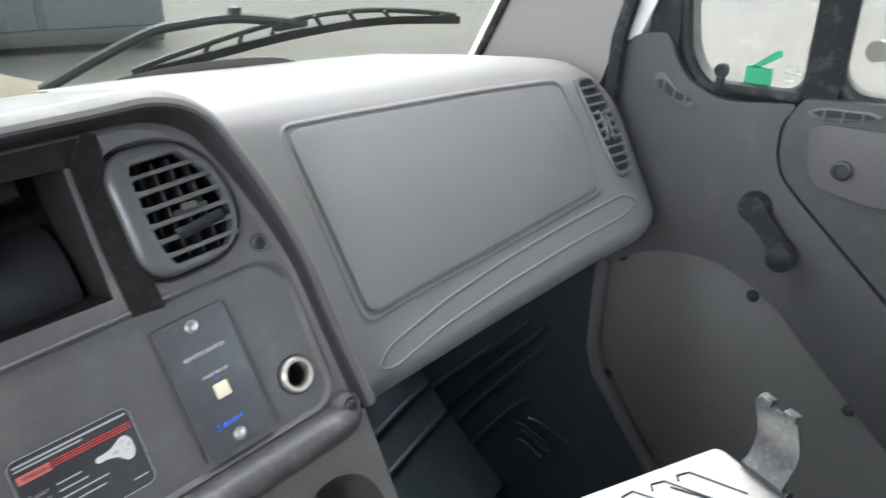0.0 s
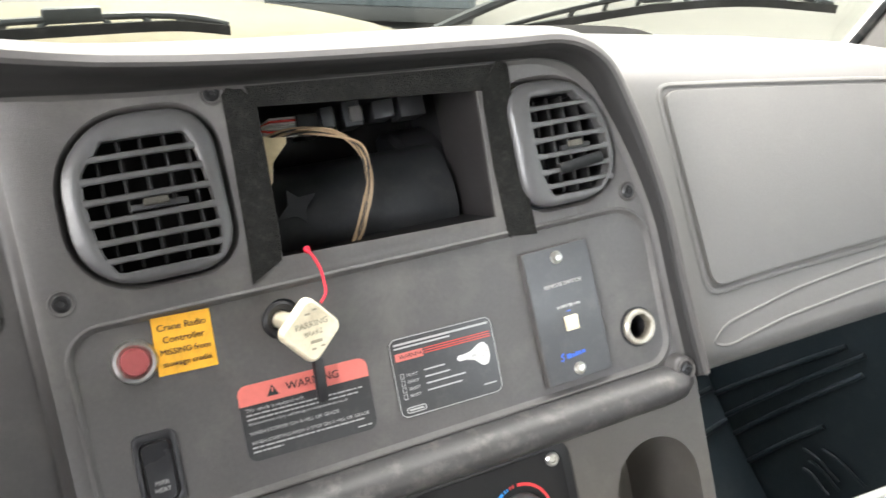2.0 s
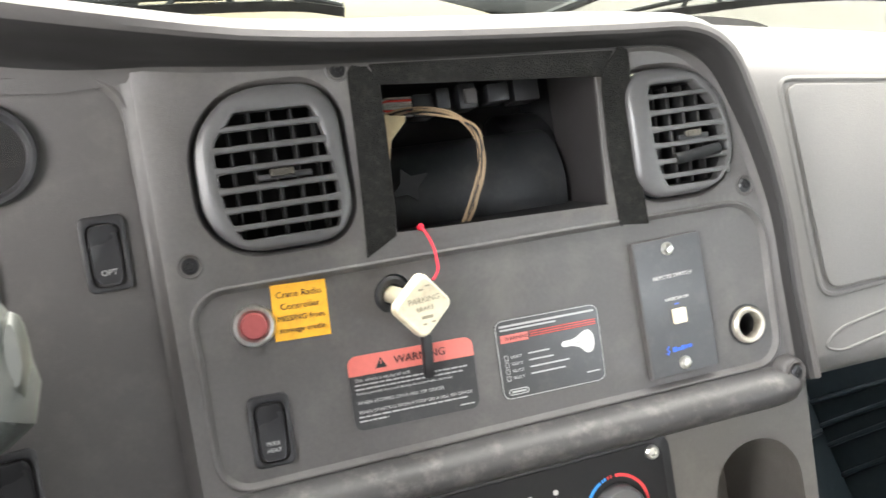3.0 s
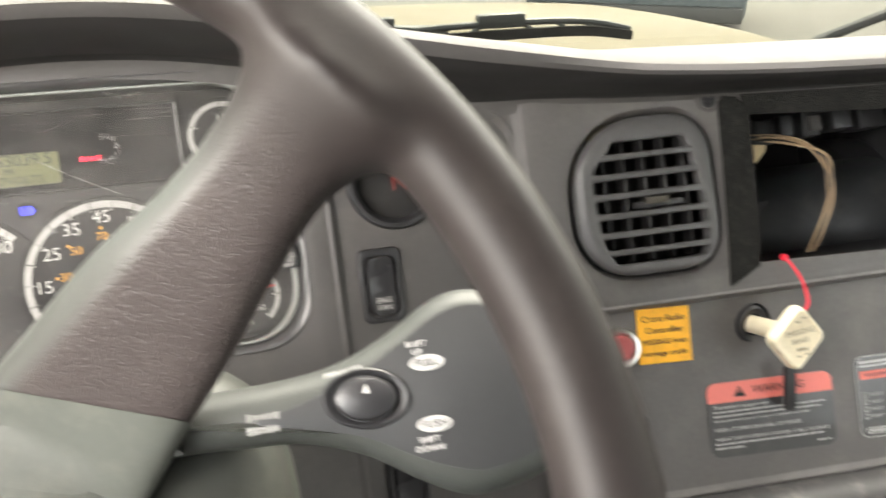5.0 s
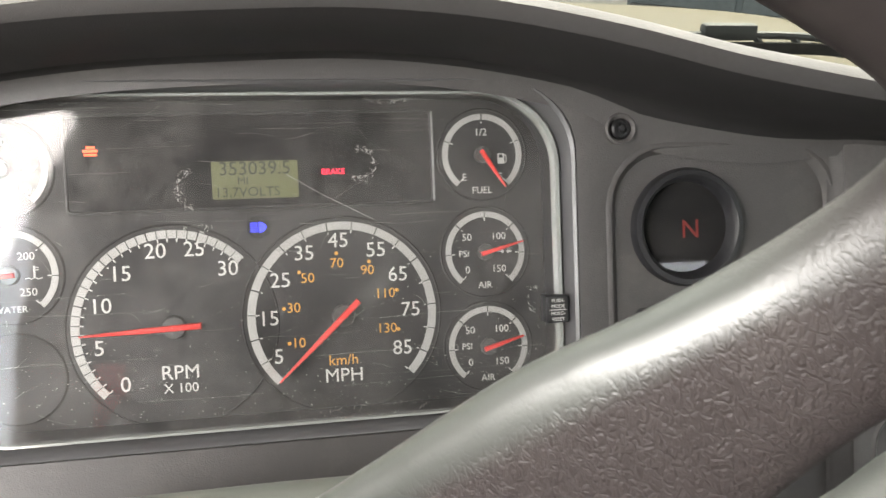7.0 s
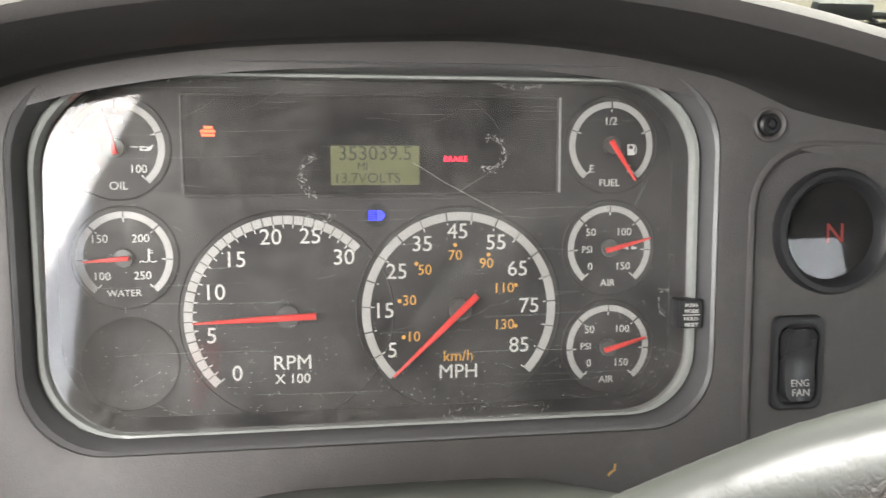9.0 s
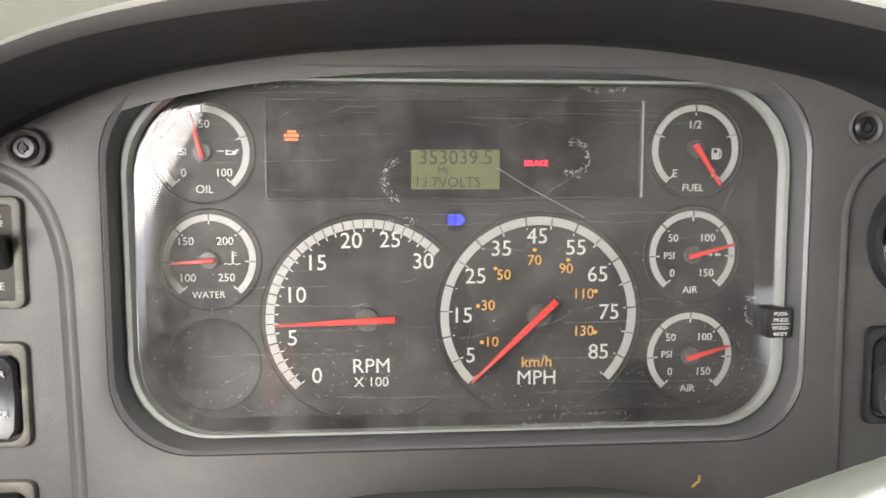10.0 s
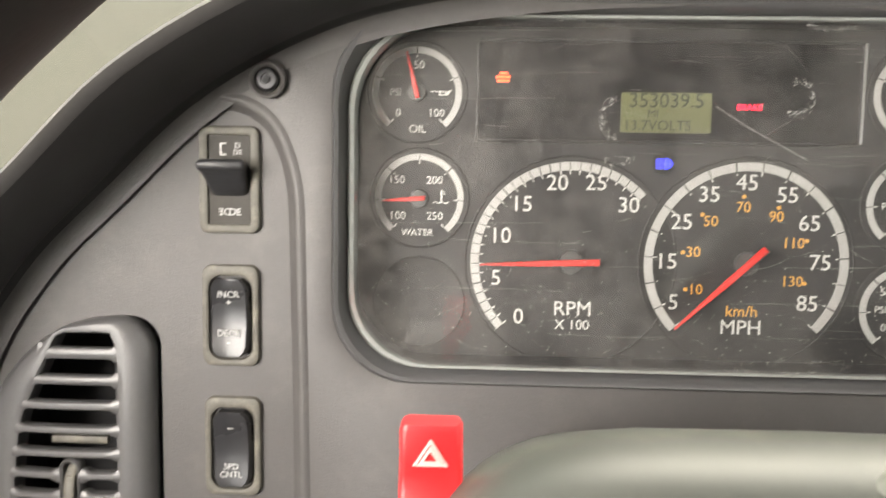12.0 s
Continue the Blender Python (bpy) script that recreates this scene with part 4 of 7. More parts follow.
part("bezel", loft([flat(scaled(CLUSTER, 0.0005, 0.0005), -0.0445), flat(scaled(CLUSTER, -0.0012, -0.001), -0.0468), flat(scaled(CLUSTER, -0.003, -0.0026), -0.0455), flat(scaled(CLUSTER, -0.0045, -0.004), -0.040), flat(scaled(CLUSTER, -0.006, -0.005), -0.034)]), VENTPL, cluster, "dark rounded bezel")
part("lens_edge", loft([flat(scaled(CLUSTER, -0.006, -0.005), -0.0345), flat(scaled(CLUSTER, -0.0075, -0.006), -0.037), flat(scaled(CLUSTER, -0.0095, -0.0072), -0.0365), flat(lens_loop, -0.033), flat(lens_loop, -0.0315)]), RIM, cluster, "bright moulded lens edge")
part("cluster_wall", loft([flat(scaled(CLUSTER, -0.009, -0.007), -0.031), flat(scaled(CLUSTER, -0.006, -0.005), 0.002)]), BLACK, cluster)
LENS_AT = Matrix.Translation((0, -0.032, 0)) @ pose(0, 0, 0, -2, 0, 0) @ Matrix.Translation((0, 0.032, 0))
ln = part("lens", plate(lens_loop, (), -0.0325, -0.0320), LENS, cluster, "scratched clear plastic lens", m=LENS_AT)
ln.visible_shadow = False
# scratches on the lens
random.seed(4)
scr = []
def scratch(pts, r):
    scr.append(tube([(x, -0.0327, z) for x, z in pts], r, 4))
for k in range(60):                                           # fine wipe marks, mostly along the lens
    x, z = random.uniform(-0.15, 0.155), random.uniform(-0.085, 0.085)
    a, l = random.choice((0.02, 0.02, 0.02, 0.02, 0.5, -0.6, 1.1)) + random.gauss(0, 0.12), random.uniform(0.003, 0.026)
    c = random.gauss(0, 0.15)
    scratch([(x + l * t * math.cos(a + c * t), z + l * t * math.sin(a + c * t)) for t in (0, 0.35, 0.7, 1)], random.uniform(0.00002, 0.00005))
for k in range(30):                                          # long faint streaks from wiping
    x, z, l = random.uniform(-0.155, 0.1), random.uniform(-0.086, 0.086), random.uniform(0.02, 0.08)
    scratch([(x + l * t, z + 0.0006 * math.sin(3 * t + k)) for t in np.linspace(0, min(1.0, (0.158 - x) / l), 5)], random.uniform(0.00002, 0.000045))
scratch([(0.018, 0.0455), (0.035, 0.035), (0.064, 0.0195)], 0.00016)
for x0, z0, w, h, lo, hi, n in ((0.058, 0.0505, 0.008, 0.008, -2.2, 1.7, 70), (-0.031, 0.0395, 0.0085, 0.01, 1.5, 4.6, 60), (-0.03, 0.018, 0.007, 0.002, 0, 6.3, 26), (-0.04, 0.0885, 0.025, 0.002, 0, 6.3, 40), (0.075, 0.087, 0.012, 0.003, 0, 6.3, 50), (0.06, -0.086, 0.03, 0.003, 0, 6.3, 50), (0.155, -0.03, 0.004, 0.007, 1, 4.5, 24), (-0.1, 0.088, 0.03, 0.003, 0, 6.3, 40)):
    for k in range(n):                                       # rubbed crusty patches round the message window and along the edges
        a, q = random.uniform(lo, hi), random.gauss(1, 0.12)
        x, z = x0 + w * q * math.cos(a), z0 + h * q * math.sin(a)
        l = random.uniform(0.0004, 0.0022)
        b = a + 1.57 + random.gauss(0, 0.6)
        scratch([(x, z), (x + l * math.cos(b), z + l * math.sin(b))], random.uniform(0.00008, 0.0002))
for k in range(620):                                         # dust specks, thicker towards the bottom
    x, z = random.uniform(-0.155, 0.16), -0.088 + abs(random.gauss(0, 0.04))
    if z < 0.085:
        scratch([(x, z), (x + random.uniform(0.0002, 0.0007), z + random.gauss(0, 0.0002))], random.uniform(0.0001, 0.00022))
for k in range(150):                                         # pin-prick wear over the whole lens
    x, z = random.uniform(-0.155, 0.16), random.uniform(-0.086, 0.088)
    scratch([(x, z), (x + random.uniform(0.0001, 0.0004), z)], random.uniform(0.00006, 0.00014))
SCRATCH = material("scratch_white", (0.32, 0.315, 0.305), 0.8)
tagged(part("scratch", merge(*scr), SCRATCH, cluster, m=LENS_AT), kind="stuff")
part("mode_button", box(0.1655, -0.037, -0.0355, 0.0135, 0.012, 0.0155, 0.001), BLACK, cluster, "small black push button")
mb = part("mode_button_label", plate(rrect(0.1655, -0.0355, 0.0105, 0.0135, 0.0003), (), -0.0434, -0.0428), TICK, cluster)
for t, z in (("PUSH-", -0.0305), ("MODE", -0.0337), ("HOLD-", -0.0378), ("RESET", -0.0411)):
    writing(t, 0.0028, 0.1655, z, -0.0437, WHITE, mb)
part("button_rule", plate(rrect(0.1655, -0.0357, 0.0098, 0.0004, 0.0001), (), -0.0437, -0.0433), WHITE, mb)

solo("leaf_fleck", tube([(0.1195, 0, -0.1205), (0.1212, -0.0012, -0.1178), (0.1226, -0.001, -0.1172), (0.1232, 0, -0.1142)], 0.0007, 6), material("dry_leaf", (0.45, 0.27, 0.09), 0.7), "dry brown leaf fleck lying on the fascia", "fleck", DASH @ pose(0, -0.0468, 0))

# ---- round gear display ----
gd = thing("gear_display", "round black gear display with a red letter behind glass", "display", FASC @ pose(0.245, 0.004, 0.008))
part("bezel", lathe([(0.0265, 0.006), (0.034, 0.004), (0.0345, -0.003), (0.033, -0.0062), (0.0302, -0.0066), (0.0278, -0.004), (0.0265, 0.0015)], 48), BLACK, gd)
part("screen", lathe([(0, 0.006), (0.028, 0.006), (0.028, 0.004), (0, 0.004)], 40), DIAL2, gd)
writing("N", 0.0155, 0.005, -0.002, 0.0036, glow("red_display_segments", (0.25, 0.03, 0.025), 0.007), gd)
gp = part("cover_glass", lathe([(0, 0.002), (0.0272, 0.002), (0.0272, 0.0014), (0, 0.0014)], 40), clear_pane("display_glass", (0.9, 0.9, 0.9), 0.01, dust=0.012, dust_scale=140, ior=1.4), gd)
gp.visible_shadow = False

# ---- rocker switches ----
GREYINK = material("grey_print", (0.42, 0.42, 0.41), 0.6)
def rocker(m, words, label, beige=False, tip=-5.0):
    s = thing("rocker_switch", label, "switch", m, "rocker switches on the dash")
    part("frame", plate(rrect(0, 0, 0.0295, 0.0525, 0.0052), [rrect(0, -0.001, 0.0222, 0.0432, 0.0068)], -0.0036, 0.002, 0.0016), BEIGED if beige else BLACK, s)
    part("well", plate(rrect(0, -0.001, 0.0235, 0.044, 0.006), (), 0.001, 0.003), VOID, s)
    body = []
    for z in np.linspace(-0.0205, 0.0195, 17):
        t = (z + 0.0005) / 0.02
        w = 0.0102 * (1 - 0.05 * t * t) - 0.0034 * max(0.0, (abs(t) - 0.72) / 0.28) ** 2.2
        y = -0.0085 + 0.0035 * (1 - t * t) - 0.0012 * (abs(t) ** 6) * -1 + z * math.tan(radians(tip)) * 0.35
        body.append([(-w, 0.002, z), (-w, y + 0.002, z), (-w * 0.86, y, z), (-w * 0.4, y + 0.0007, z), (0, y + 0.0009, z), (w * 0.4, y + 0.0007, z), (w * 0.86, y, z), (w, y + 0.002, z), (w, 0.002, z)])
    r = part("rocker", loft(body, False), SATIN, s, "glossy black rocker")
    for end, at in ((body[0], 0.0), (body[-1], 0.0395)):
        part("rocker_end", plate([(p[0], p[1]) for p in end], (), at, at + 0.0005), SATIN, s).matrix_local = Matrix(((1, 0, 0, 0), (0, 0, 1, 0), (0, 1, 0, -0.0205), (0, 0, 0, 1)))
    for t, size, z in words:
        k = (z + 0.0005) / 0.02
        writing(t, size, 0, z, -0.0085 + 0.0035 * (1 - k * k) + z * math.tan(radians(tip)) * 0.35 - 0.0004, GREYINK, r)
    if not words:
        bars([(-0.0045, -0.0095, 0.009, 0.003, -0.0068), (-0.0045, -0.0142, 0.009, 0.003, -0.0076)], GREYINK, r)
    return s

BEIGED = material("dusty_switch_frame", (0.085, 0.08, 0.068), 0.6, vary=0.15, dirt=(0.24, 0.22, 0.17), dirt_amount=0.6, dirt_scale=110)
SW = FASC @ pose(0, 0.004, 0)
rocker(SW @ pose(0.227, 0, -0.064), [("ENG", 0.0056, -0.0105), ("FAN", 0.0056, -0.0155)], "black rocker switch marked for the engine fan")
rocker(SW @ pose(0.308, 0, -0.067), [("OPT", 0.0056, -0.013)], "black rocker switch with one short word")
rocker(SW @ pose(0.232, 0, -0.139), [], "black rocker switch under the stalk")
rocker(SW @ pose(0.229, 0, -0.212), [], "black rocker switch low on the panel")
rocker(SW @ pose(-0.2265, 0, -0.0645), [("INCR", 0.0048, 0.0115), ("+", 0.0055, 0.0072), ("DECR", 0.0048, -0.0085), ("-", 0.0062, -0.0128)], "black rocker switch in a dusty beige frame", True, 0)
rocker(SW @ pose(-0.226, 0, -0.1335), [("_", 0.006, 0.0135), ("SPD", 0.0046, -0.0098), ("CNTL", 0.0046, -0.0138)], "black speed control rocker in a worn frame", True)
rocker(CENT @ pose(-0.2085, 0.0035, -0.111, 0, 1.5, 0), [("MIRR", 0.0043, -0.0085), ("HEAT", 0.0043, -0.0133)], "black mirror heat rocker switch")

hl = thing("headlamp_switch", "black headlamp toggle in a worn grey frame", "switch", SW @ pose(-0.2265, 0, 0.005))
part("frame", plate(rrect(0, 0, 0.031, 0.054, 0.0048), [rrect(0, 0, 0.0215, 0.045, 0.001)], -0.0036, 0.002, 0.0014), BEIGED, hl)
part("face", plate(rrect(0, 0, 0.0225, 0.046, 0.001), (), -0.0016, 0.001), material("switch_face_plastic", (0.045, 0.042, 0.038), 0.65, vary=0.15, spec=0.25), hl)
tog = []
for y, z0, z1, w in ((-0.001, -0.0085, 0.0085, 0.0098), (-0.005, -0.006, 0.009, 0.0098), (-0.010, -0.001, 0.0095, 0.0105), (-0.0135, 0.0028, 0.0102, 0.0118), (-0.016, 0.0042, 0.0102, 0.0122), (-0.0178, 0.0054, 0.0096, 0.0118), (-0.0186, 0.0066, 0.0086, 0.0105)):
    tog.append([(x, y, z) for x, z in rrect(0, (z0 + z1) / 2, 2 * w, z1 - z0, min(0.0036, (z1 - z0) * 0.48), 5)])
part("toggle", loft(tog, True, (True, True)), BLACK, hl, "black wedge-shaped toggle")
writing("D", 0.0042, 0.0042, 0.0172, -0.0019, GREYINK, hl, "symbol")
writing("DE", 0.0038, 0.0042, 0.0138, -0.0019, GREYINK, hl, "symbol")
part("symbol_bracket", merge(plate(rrect(-0.0045, 0.0155, 0.0007, 0.006, 0.0002), (), -0.0019, -0.0015), plate(rrect(-0.0032, 0.0183, 0.003, 0.0006, 0.0002), (), -0.0019, -0.0015), plate(rrect(-0.0032, 0.0127, 0.003, 0.0006, 0.0002), (), -0.0019, -0.0015)), WHITE, hl)
writing("DE", 0.0052, 0.0026, -0.0163, -0.0019, GREYINK, hl, "symbol")
writing("DE", 0.0052, -0.0026, -0.0163, -0.0019, GREYINK, hl, "symbol", squeeze=-1)

# ---- screws ----
def screw(m, parent_m=None, r=0.0068, mat=None):
    mat = mat or SCREW
    s = thing("screw", "dark recessed torx panel screw", "screw", m, "fascia screws")
    part("collar", lathe([(0.0062, 0.005), (0.0088, 0.005), (0.0092, -0.0006), (0.0082, -0.0012), (0.0068, -0.0004), (0.0062, 0.001)], 32), FASCIA, s)
    part("head", lathe([(0, 0.002), (0.0058, 0.002), (0.0058, -0.0004), (0.0046, -0.0016), (0.003, -0.0017), (0.0028, -0.0006), (0, -0.0006)], 20), mat, s)
    part("socket", plate([(0.0022 * (1 if i % 2 else 0.62) * math.cos(i * math.pi / 6), 0.0022 * (1 if i % 2 else 0.62) * math.sin(i * math.pi / 6)) for i in range(12)], (), -0.0019, -0.0006), VOID, s)
    return s
sc = screw(FASC @ pose(0.204, -0.0015, 0.065))
for m in (FASC @ pose(-0.2055, -0.0036, 0.0545), CENT @ pose(-0.2445, 0, 0.0155), CENT @ pose(-0.1195, 0, 0.1405), CENT @ pose(0.2138, 0, 0.0075), CENT @ pose(0.2295, -0.0143, -0.157)):
    copy_thing(sc, m)

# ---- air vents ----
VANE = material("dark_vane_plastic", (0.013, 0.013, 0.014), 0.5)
def vent(m, loop, rows, vanes, label, knob=None, wheel_slot=None, dome=0.006, bulge=0.004, backed=False):
    """A grille: a rounded frame, bowed bars between the slots, upright vanes behind. rows: (x0, x1, z, height) of the slots, from the top."""
    v = thing("air_vent", label, "air vent", m, "dash air vents")
    cx, cz = sum(p[0] for p in loop) / len(loop), sum(p[1] for p in loop) / len(loop)
    hx, hz = max(abs(p[0] - cx) for p in loop), max(abs(p[1] - cz) for p in loop)
    def front(x, z):
        return -dome - bulge * max(0.0, 1 - ((x - cx) / hx) ** 2) * max(0.0, 1 - 0.6 * ((z - cz) / hz) ** 2)
    def around(poly, n=96):
        """The outline seen from the middle, at even angles."""
        out = []
        for i in range(n):
            c, s_ = math.cos(2 * math.pi * i / n), math.sin(2 * math.pi * i / n)
            best = 0.0
            for (x0, z0), (x1, z1) in zip(poly, poly[1:] + poly[:1]):
                ex, ez = x1 - x0, z1 - z0
                det = ex * s_ - ez * c
                if abs(det) > 1e-12:
                    t = (ex * (z0 - cz) - ez * (x0 - cx)) / det
                    u = (c * (z0 - cz) - s_ * (x0 - cx)) / det
                    if -1e-6 <= u <= 1 + 1e-6 and t > best:
                        best = t
            out.append((cx + c * best, cz + s_ * best))
        return out
    (a0, a1, az, ah), (b0, b1, bz, bh) = rows[0], rows[-1]
    inner = [(a0 + 0.002, az + ah / 2), (a1 - 0.002, az + ah / 2)] + [(r[1], r[2]) for r in rows] + [(b1 - 0.002, bz - bh / 2), (b0 + 0.002, bz - bh / 2)] + [(r[0], r[2]) for r in rows[::-1]]
    inner, outer = around(rounded(inner, 0.004, 3)), around(loop)
    def mix(t, y=None, d=0.0):
        pts = [(ox + (ix - ox) * t, oz + (iz - oz) * t) for (ox, oz), (ix, iz) in zip(outer, inner)]
        return [(x, front(x, z) + d if y is None else y, z) for x, z in pts]
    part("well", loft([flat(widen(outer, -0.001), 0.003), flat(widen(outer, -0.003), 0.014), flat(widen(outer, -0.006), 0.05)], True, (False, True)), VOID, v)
    # A black sheet stands in for dark depth; the panel behind has no hole.
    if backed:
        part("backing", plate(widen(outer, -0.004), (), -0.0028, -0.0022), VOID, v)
    part("frame", loft([mix(0.1, 0.008), mix(0.08, 0.0), mix(0.09, -dome * 0.45), mix(0.16, -dome * 0.82), mix(0.28, None, 0.0012), mix(0.45), mix(0.72), mix(0.9, None, 0.0003), mix(1.0, None, 0.0016), mix(1.02, None, 0.004), mix(1.0, None, 0.012)]), VENTPL, v, "charcoal vent frame with a rounded edge")
    for (x0, x1, z, h), (u0, u1, w, g) in zip(rows, rows[1:]):
        zc, hb = ((z - h / 2) + (w + g / 2)) / 2, (z - h / 2) - (w + g / 2)
        spans = [(min(x0, u0) - 0.0025, max(x1, u1) + 0.0025)]
        if wheel_slot and abs(zc - wheel_slot[1]) < wheel_slot[2] / 2 + 0.004:
            spans = [(spans[0][0], wheel_slot[0] - 0.0052), (wheel_slot[0] + 0.0052, spans[0][1])]
        for l, r in spans:
            sect = []
            for i in range(19):
                x = l + (r - l) * i / 18
                e = min(x - l, r - x)
                k = hb / 2 * (1 + 0.9 * math.exp(-((e - 0.0025) / 0.0016) ** 2 if e > 0.0025 else 0))
                y = front(x, zc) + 0.0003
                sect.append([(x, y + dy, zc + k * dz) for dy, dz in ((0.0075, 0.75), (0.0025, 1.0), (0.001, 0.92), (0.0002, 0.6), (0, 0), (0.0002, -0.6), (0.001, -0.92), (0.0025, -1.0), (0.0075, -0.75))])
            part("slat", loft(sect, True, (True, True)), VENTPL, v)
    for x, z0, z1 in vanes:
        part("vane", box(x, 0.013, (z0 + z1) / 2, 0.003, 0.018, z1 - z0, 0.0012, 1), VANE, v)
    if knob:
        x, z, w = knob
        y = front(x, z)
        k = part("slider", box(x, y - 0.0014, z, w, 0.005, 0.0052, 0.0012), BEIGED, v, "dusty ribbed slider")
        part("slider_base", box(x + 0.002, y + 0.0025, z - 0.0025, w * 2.3, 0.004, 0.0045, 0.001), BLACK, v)
        part("rib", merge(*[box(x - w / 2 + 0.001 + i * (w - 0.002) / 9, y - 0.0042, z, 0.0007, 0.0012, 0.0044) for i in range(10)]), BEIGED, k)
    if wheel_slot:
        x, z, h = wheel_slot
        y = front(x, z)
        ring_ = rrect(x, z, 0.0092, h + 0.005, 0.0042)
        part("wheel_frame", loft([flat(widen(ring_, 0.0012), y + 0.007), flat(widen(ring_, 0.0012), y + 0.001), flat(widen(ring_, 0.0004), y - 0.0002), flat(widen(ring_, -0.0008), y + 0.001), flat(widen(ring_, -0.001), y + 0.007)]), VENTPL, v)
        tw = loft([[(w_, h / 2 * k_ * (1 if i % 2 else 0.955) * math.cos(math.pi * i / 36), h / 2 * k_ * (1 if i % 2 else 0.955) * math.sin(math.pi * i / 36)) for i in range(72)] for w_, k_ in ((-0.0026, 0.0), (-0.0026, 0.94), (-0.0018, 1.0), (0.0018, 1.0), (0.0026, 0.94), (0.0026, 0.0))])
        bmesh.ops.remove_doubles(tw, verts=tw.verts, dist=1e-7)
        bmesh.ops.transform(tw, matrix=pose(x, y + 0.006, z) @ Matrix.Diagonal((1, 0.45, 1, 1)), verts=tw.verts)
        part("thumb_wheel", tw, BEIGED, v, "dusty ribbed thumb wheel")
    return v

# centre left
sl = list(((-0.2015, -0.1425, 0.1125, 0.0088), (-0.2145, -0.1385, 0.0988, 0.0096), (-0.2165, -0.1365, 0.0845, 0.0096), (-0.216, -0.1345, 0.0702, 0.0096), (-0.215, -0.1335, 0.056, 0.0093), (-0.2125, -0.1335, 0.0425, 0.0085), (-0.207, -0.136, 0.0305, 0.007)))
vent(CENT, VL, sl, [(x, 0.028, 0.118) for x in (-0.204, -0.1885, -0.173, -0.1575, -0.142)], "charcoal dash air vent with horizontal slots", (-0.172, 0.0715, 0.0165))
# centre right
sr = list(((0.13, 0.176, 0.0975, 0.0085), (0.1285, 0.1885, 0.0848, 0.0092), (0.1285, 0.195, 0.0713, 0.0092), (0.1285, 0.1975, 0.0578, 0.0092), (0.1295, 0.1975, 0.0443, 0.0092), (0.131, 0.195, 0.0315, 0.0082), (0.135, 0.186, 0.0202, 0.006)))
rv = vent(CENT, VR, sr, [(x, 0.018, 0.1) for x in (0.1395, 0.1535, 0.1675, 0.1815)], "charcoal dash air vent with a loose slider", (0.163, 0.0577, 0.0125))
part("loose_tube", tube([(0.146, -0.0075, 0.0385), (0.155, -0.0085, 0.0392), (0.187, -0.0085, 0.0425)], 0.0048, 14), RUBBER, rv, "short grey tube pushed into the slots")
# driver's left vent
LV = FASC @ pose(0, 0.002, 0)
sd = [(-0.3155, -0.2845, -0.0775, 0.0075), (-0.3215, -0.2835, -0.0915, 0.0085), (-0.328, -0.2835, -0.105, 0.0085), (-0.334, -0.2835, -0.118, 0.0085), (-0.3365, -0.2835, -0.1305, 0.0085),
      (-0.338, -0.2835, -0.1425, 0.0075), (-0.3395, -0.2835, -0.154, 0.0075), (-0.34, -0.2835, -0.1655, 0.0075), (-0.341, -0.2835, -0.177, 0.0075)]
vent(LV, LVENT, sd, [(-0.289, -0.2, -0.08)], "charcoal corner air vent with a thumb wheel", None, wheel_slot=(-0.308, -0.161, 0.036), bulge=0.006)
part("slider_base", box(-0.305, -0.004, -0.1305, 0.03, 0.004, 0.004, 0.001), BEIGED, bpy.data.objects["air_vent.002"])
# passenger vent
PV = rounded([(0.408, 0.003), (0.432, 0.006), (0.448, -0.012), (0.462, -0.062), (0.463, -0.118), (0.452, -0.137), (0.434, -0.138), (0.424, -0.118), (0.417, -0.06)], 0.011)
sp2 = []
for i in range(11):
    z = -0.007 - i * 0.0117
    x0 = float(np.interp(-z, [0, 0.06, 0.118, 0.137], [0.4145, 0.4215, 0.4285, 0.436]))
    x1 = float(np.interp(-z, [0, 0.012, 0.062, 0.118, 0.137], [0.437, 0.446, 0.4585, 0.459, 0.454]))
    sp2.append((x0, x1, z, 0.0079))
vent(PAS @ pose(0, 0.002, 0), PV, sp2, [(0.43, -0.13, -0.005), (0.448, -0.13, -0.01)], "narrow upright passenger air vent", None, wheel_slot=(0.4405, -0.0655, 0.028), bulge=0.001, backed=True)

# ---- things on the centre panel ----
def strip3(rows, label):
    """A strip of tape that follows bends: rows of left and right edge points."""
    bm = loft([[l, ((l[0] + r[0]) / 2, (l[1] + r[1]) / 2 - 0.0006, (l[2] + r[2]) / 2), r, (r[0], r[1] + 0.0016, r[2]), (l[0], l[1] + 0.0016, l[2])] for l, r in rows], True, (True, True))
    return solo("hook_tape", bm, VELCRO, label, "tape", CENT, group="black tape round the opening")
strip3([((-0.1195, -0.0016, 0.0005), (-0.0955, -0.0016, 0.0135)), ((-0.1175, -0.0016, 0.03), (-0.093, -0.0016, 0.03)), ((-0.1145, -0.0016, 0.09), (-0.0905, -0.0016, 0.09)), ((-0.113, -0.0016, 0.138), (-0.0895, -0.0016, 0.131)), ((-0.104, -0.0025, 0.1475), (-0.0885, 0.004, 0.1375))], "frayed upright strip of black hook tape")
strip3([((-0.101, -0.0022, 0.157), (-0.0905, -0.0014, 0.1265)), ((-0.05, -0.0026, 0.1545), (-0.05, -0.0016, 0.1235)), ((0.02, -0.0026, 0.1505), (0.02, -0.0016, 0.119)), ((0.085, -0.0024, 0.1465), (0.085, -0.0014, 0.1145)), ((0.113, -0.002, 0.1445), (0.0935, -0.0014, 0.1135))], "wide dusty black hook tape on the fascia")
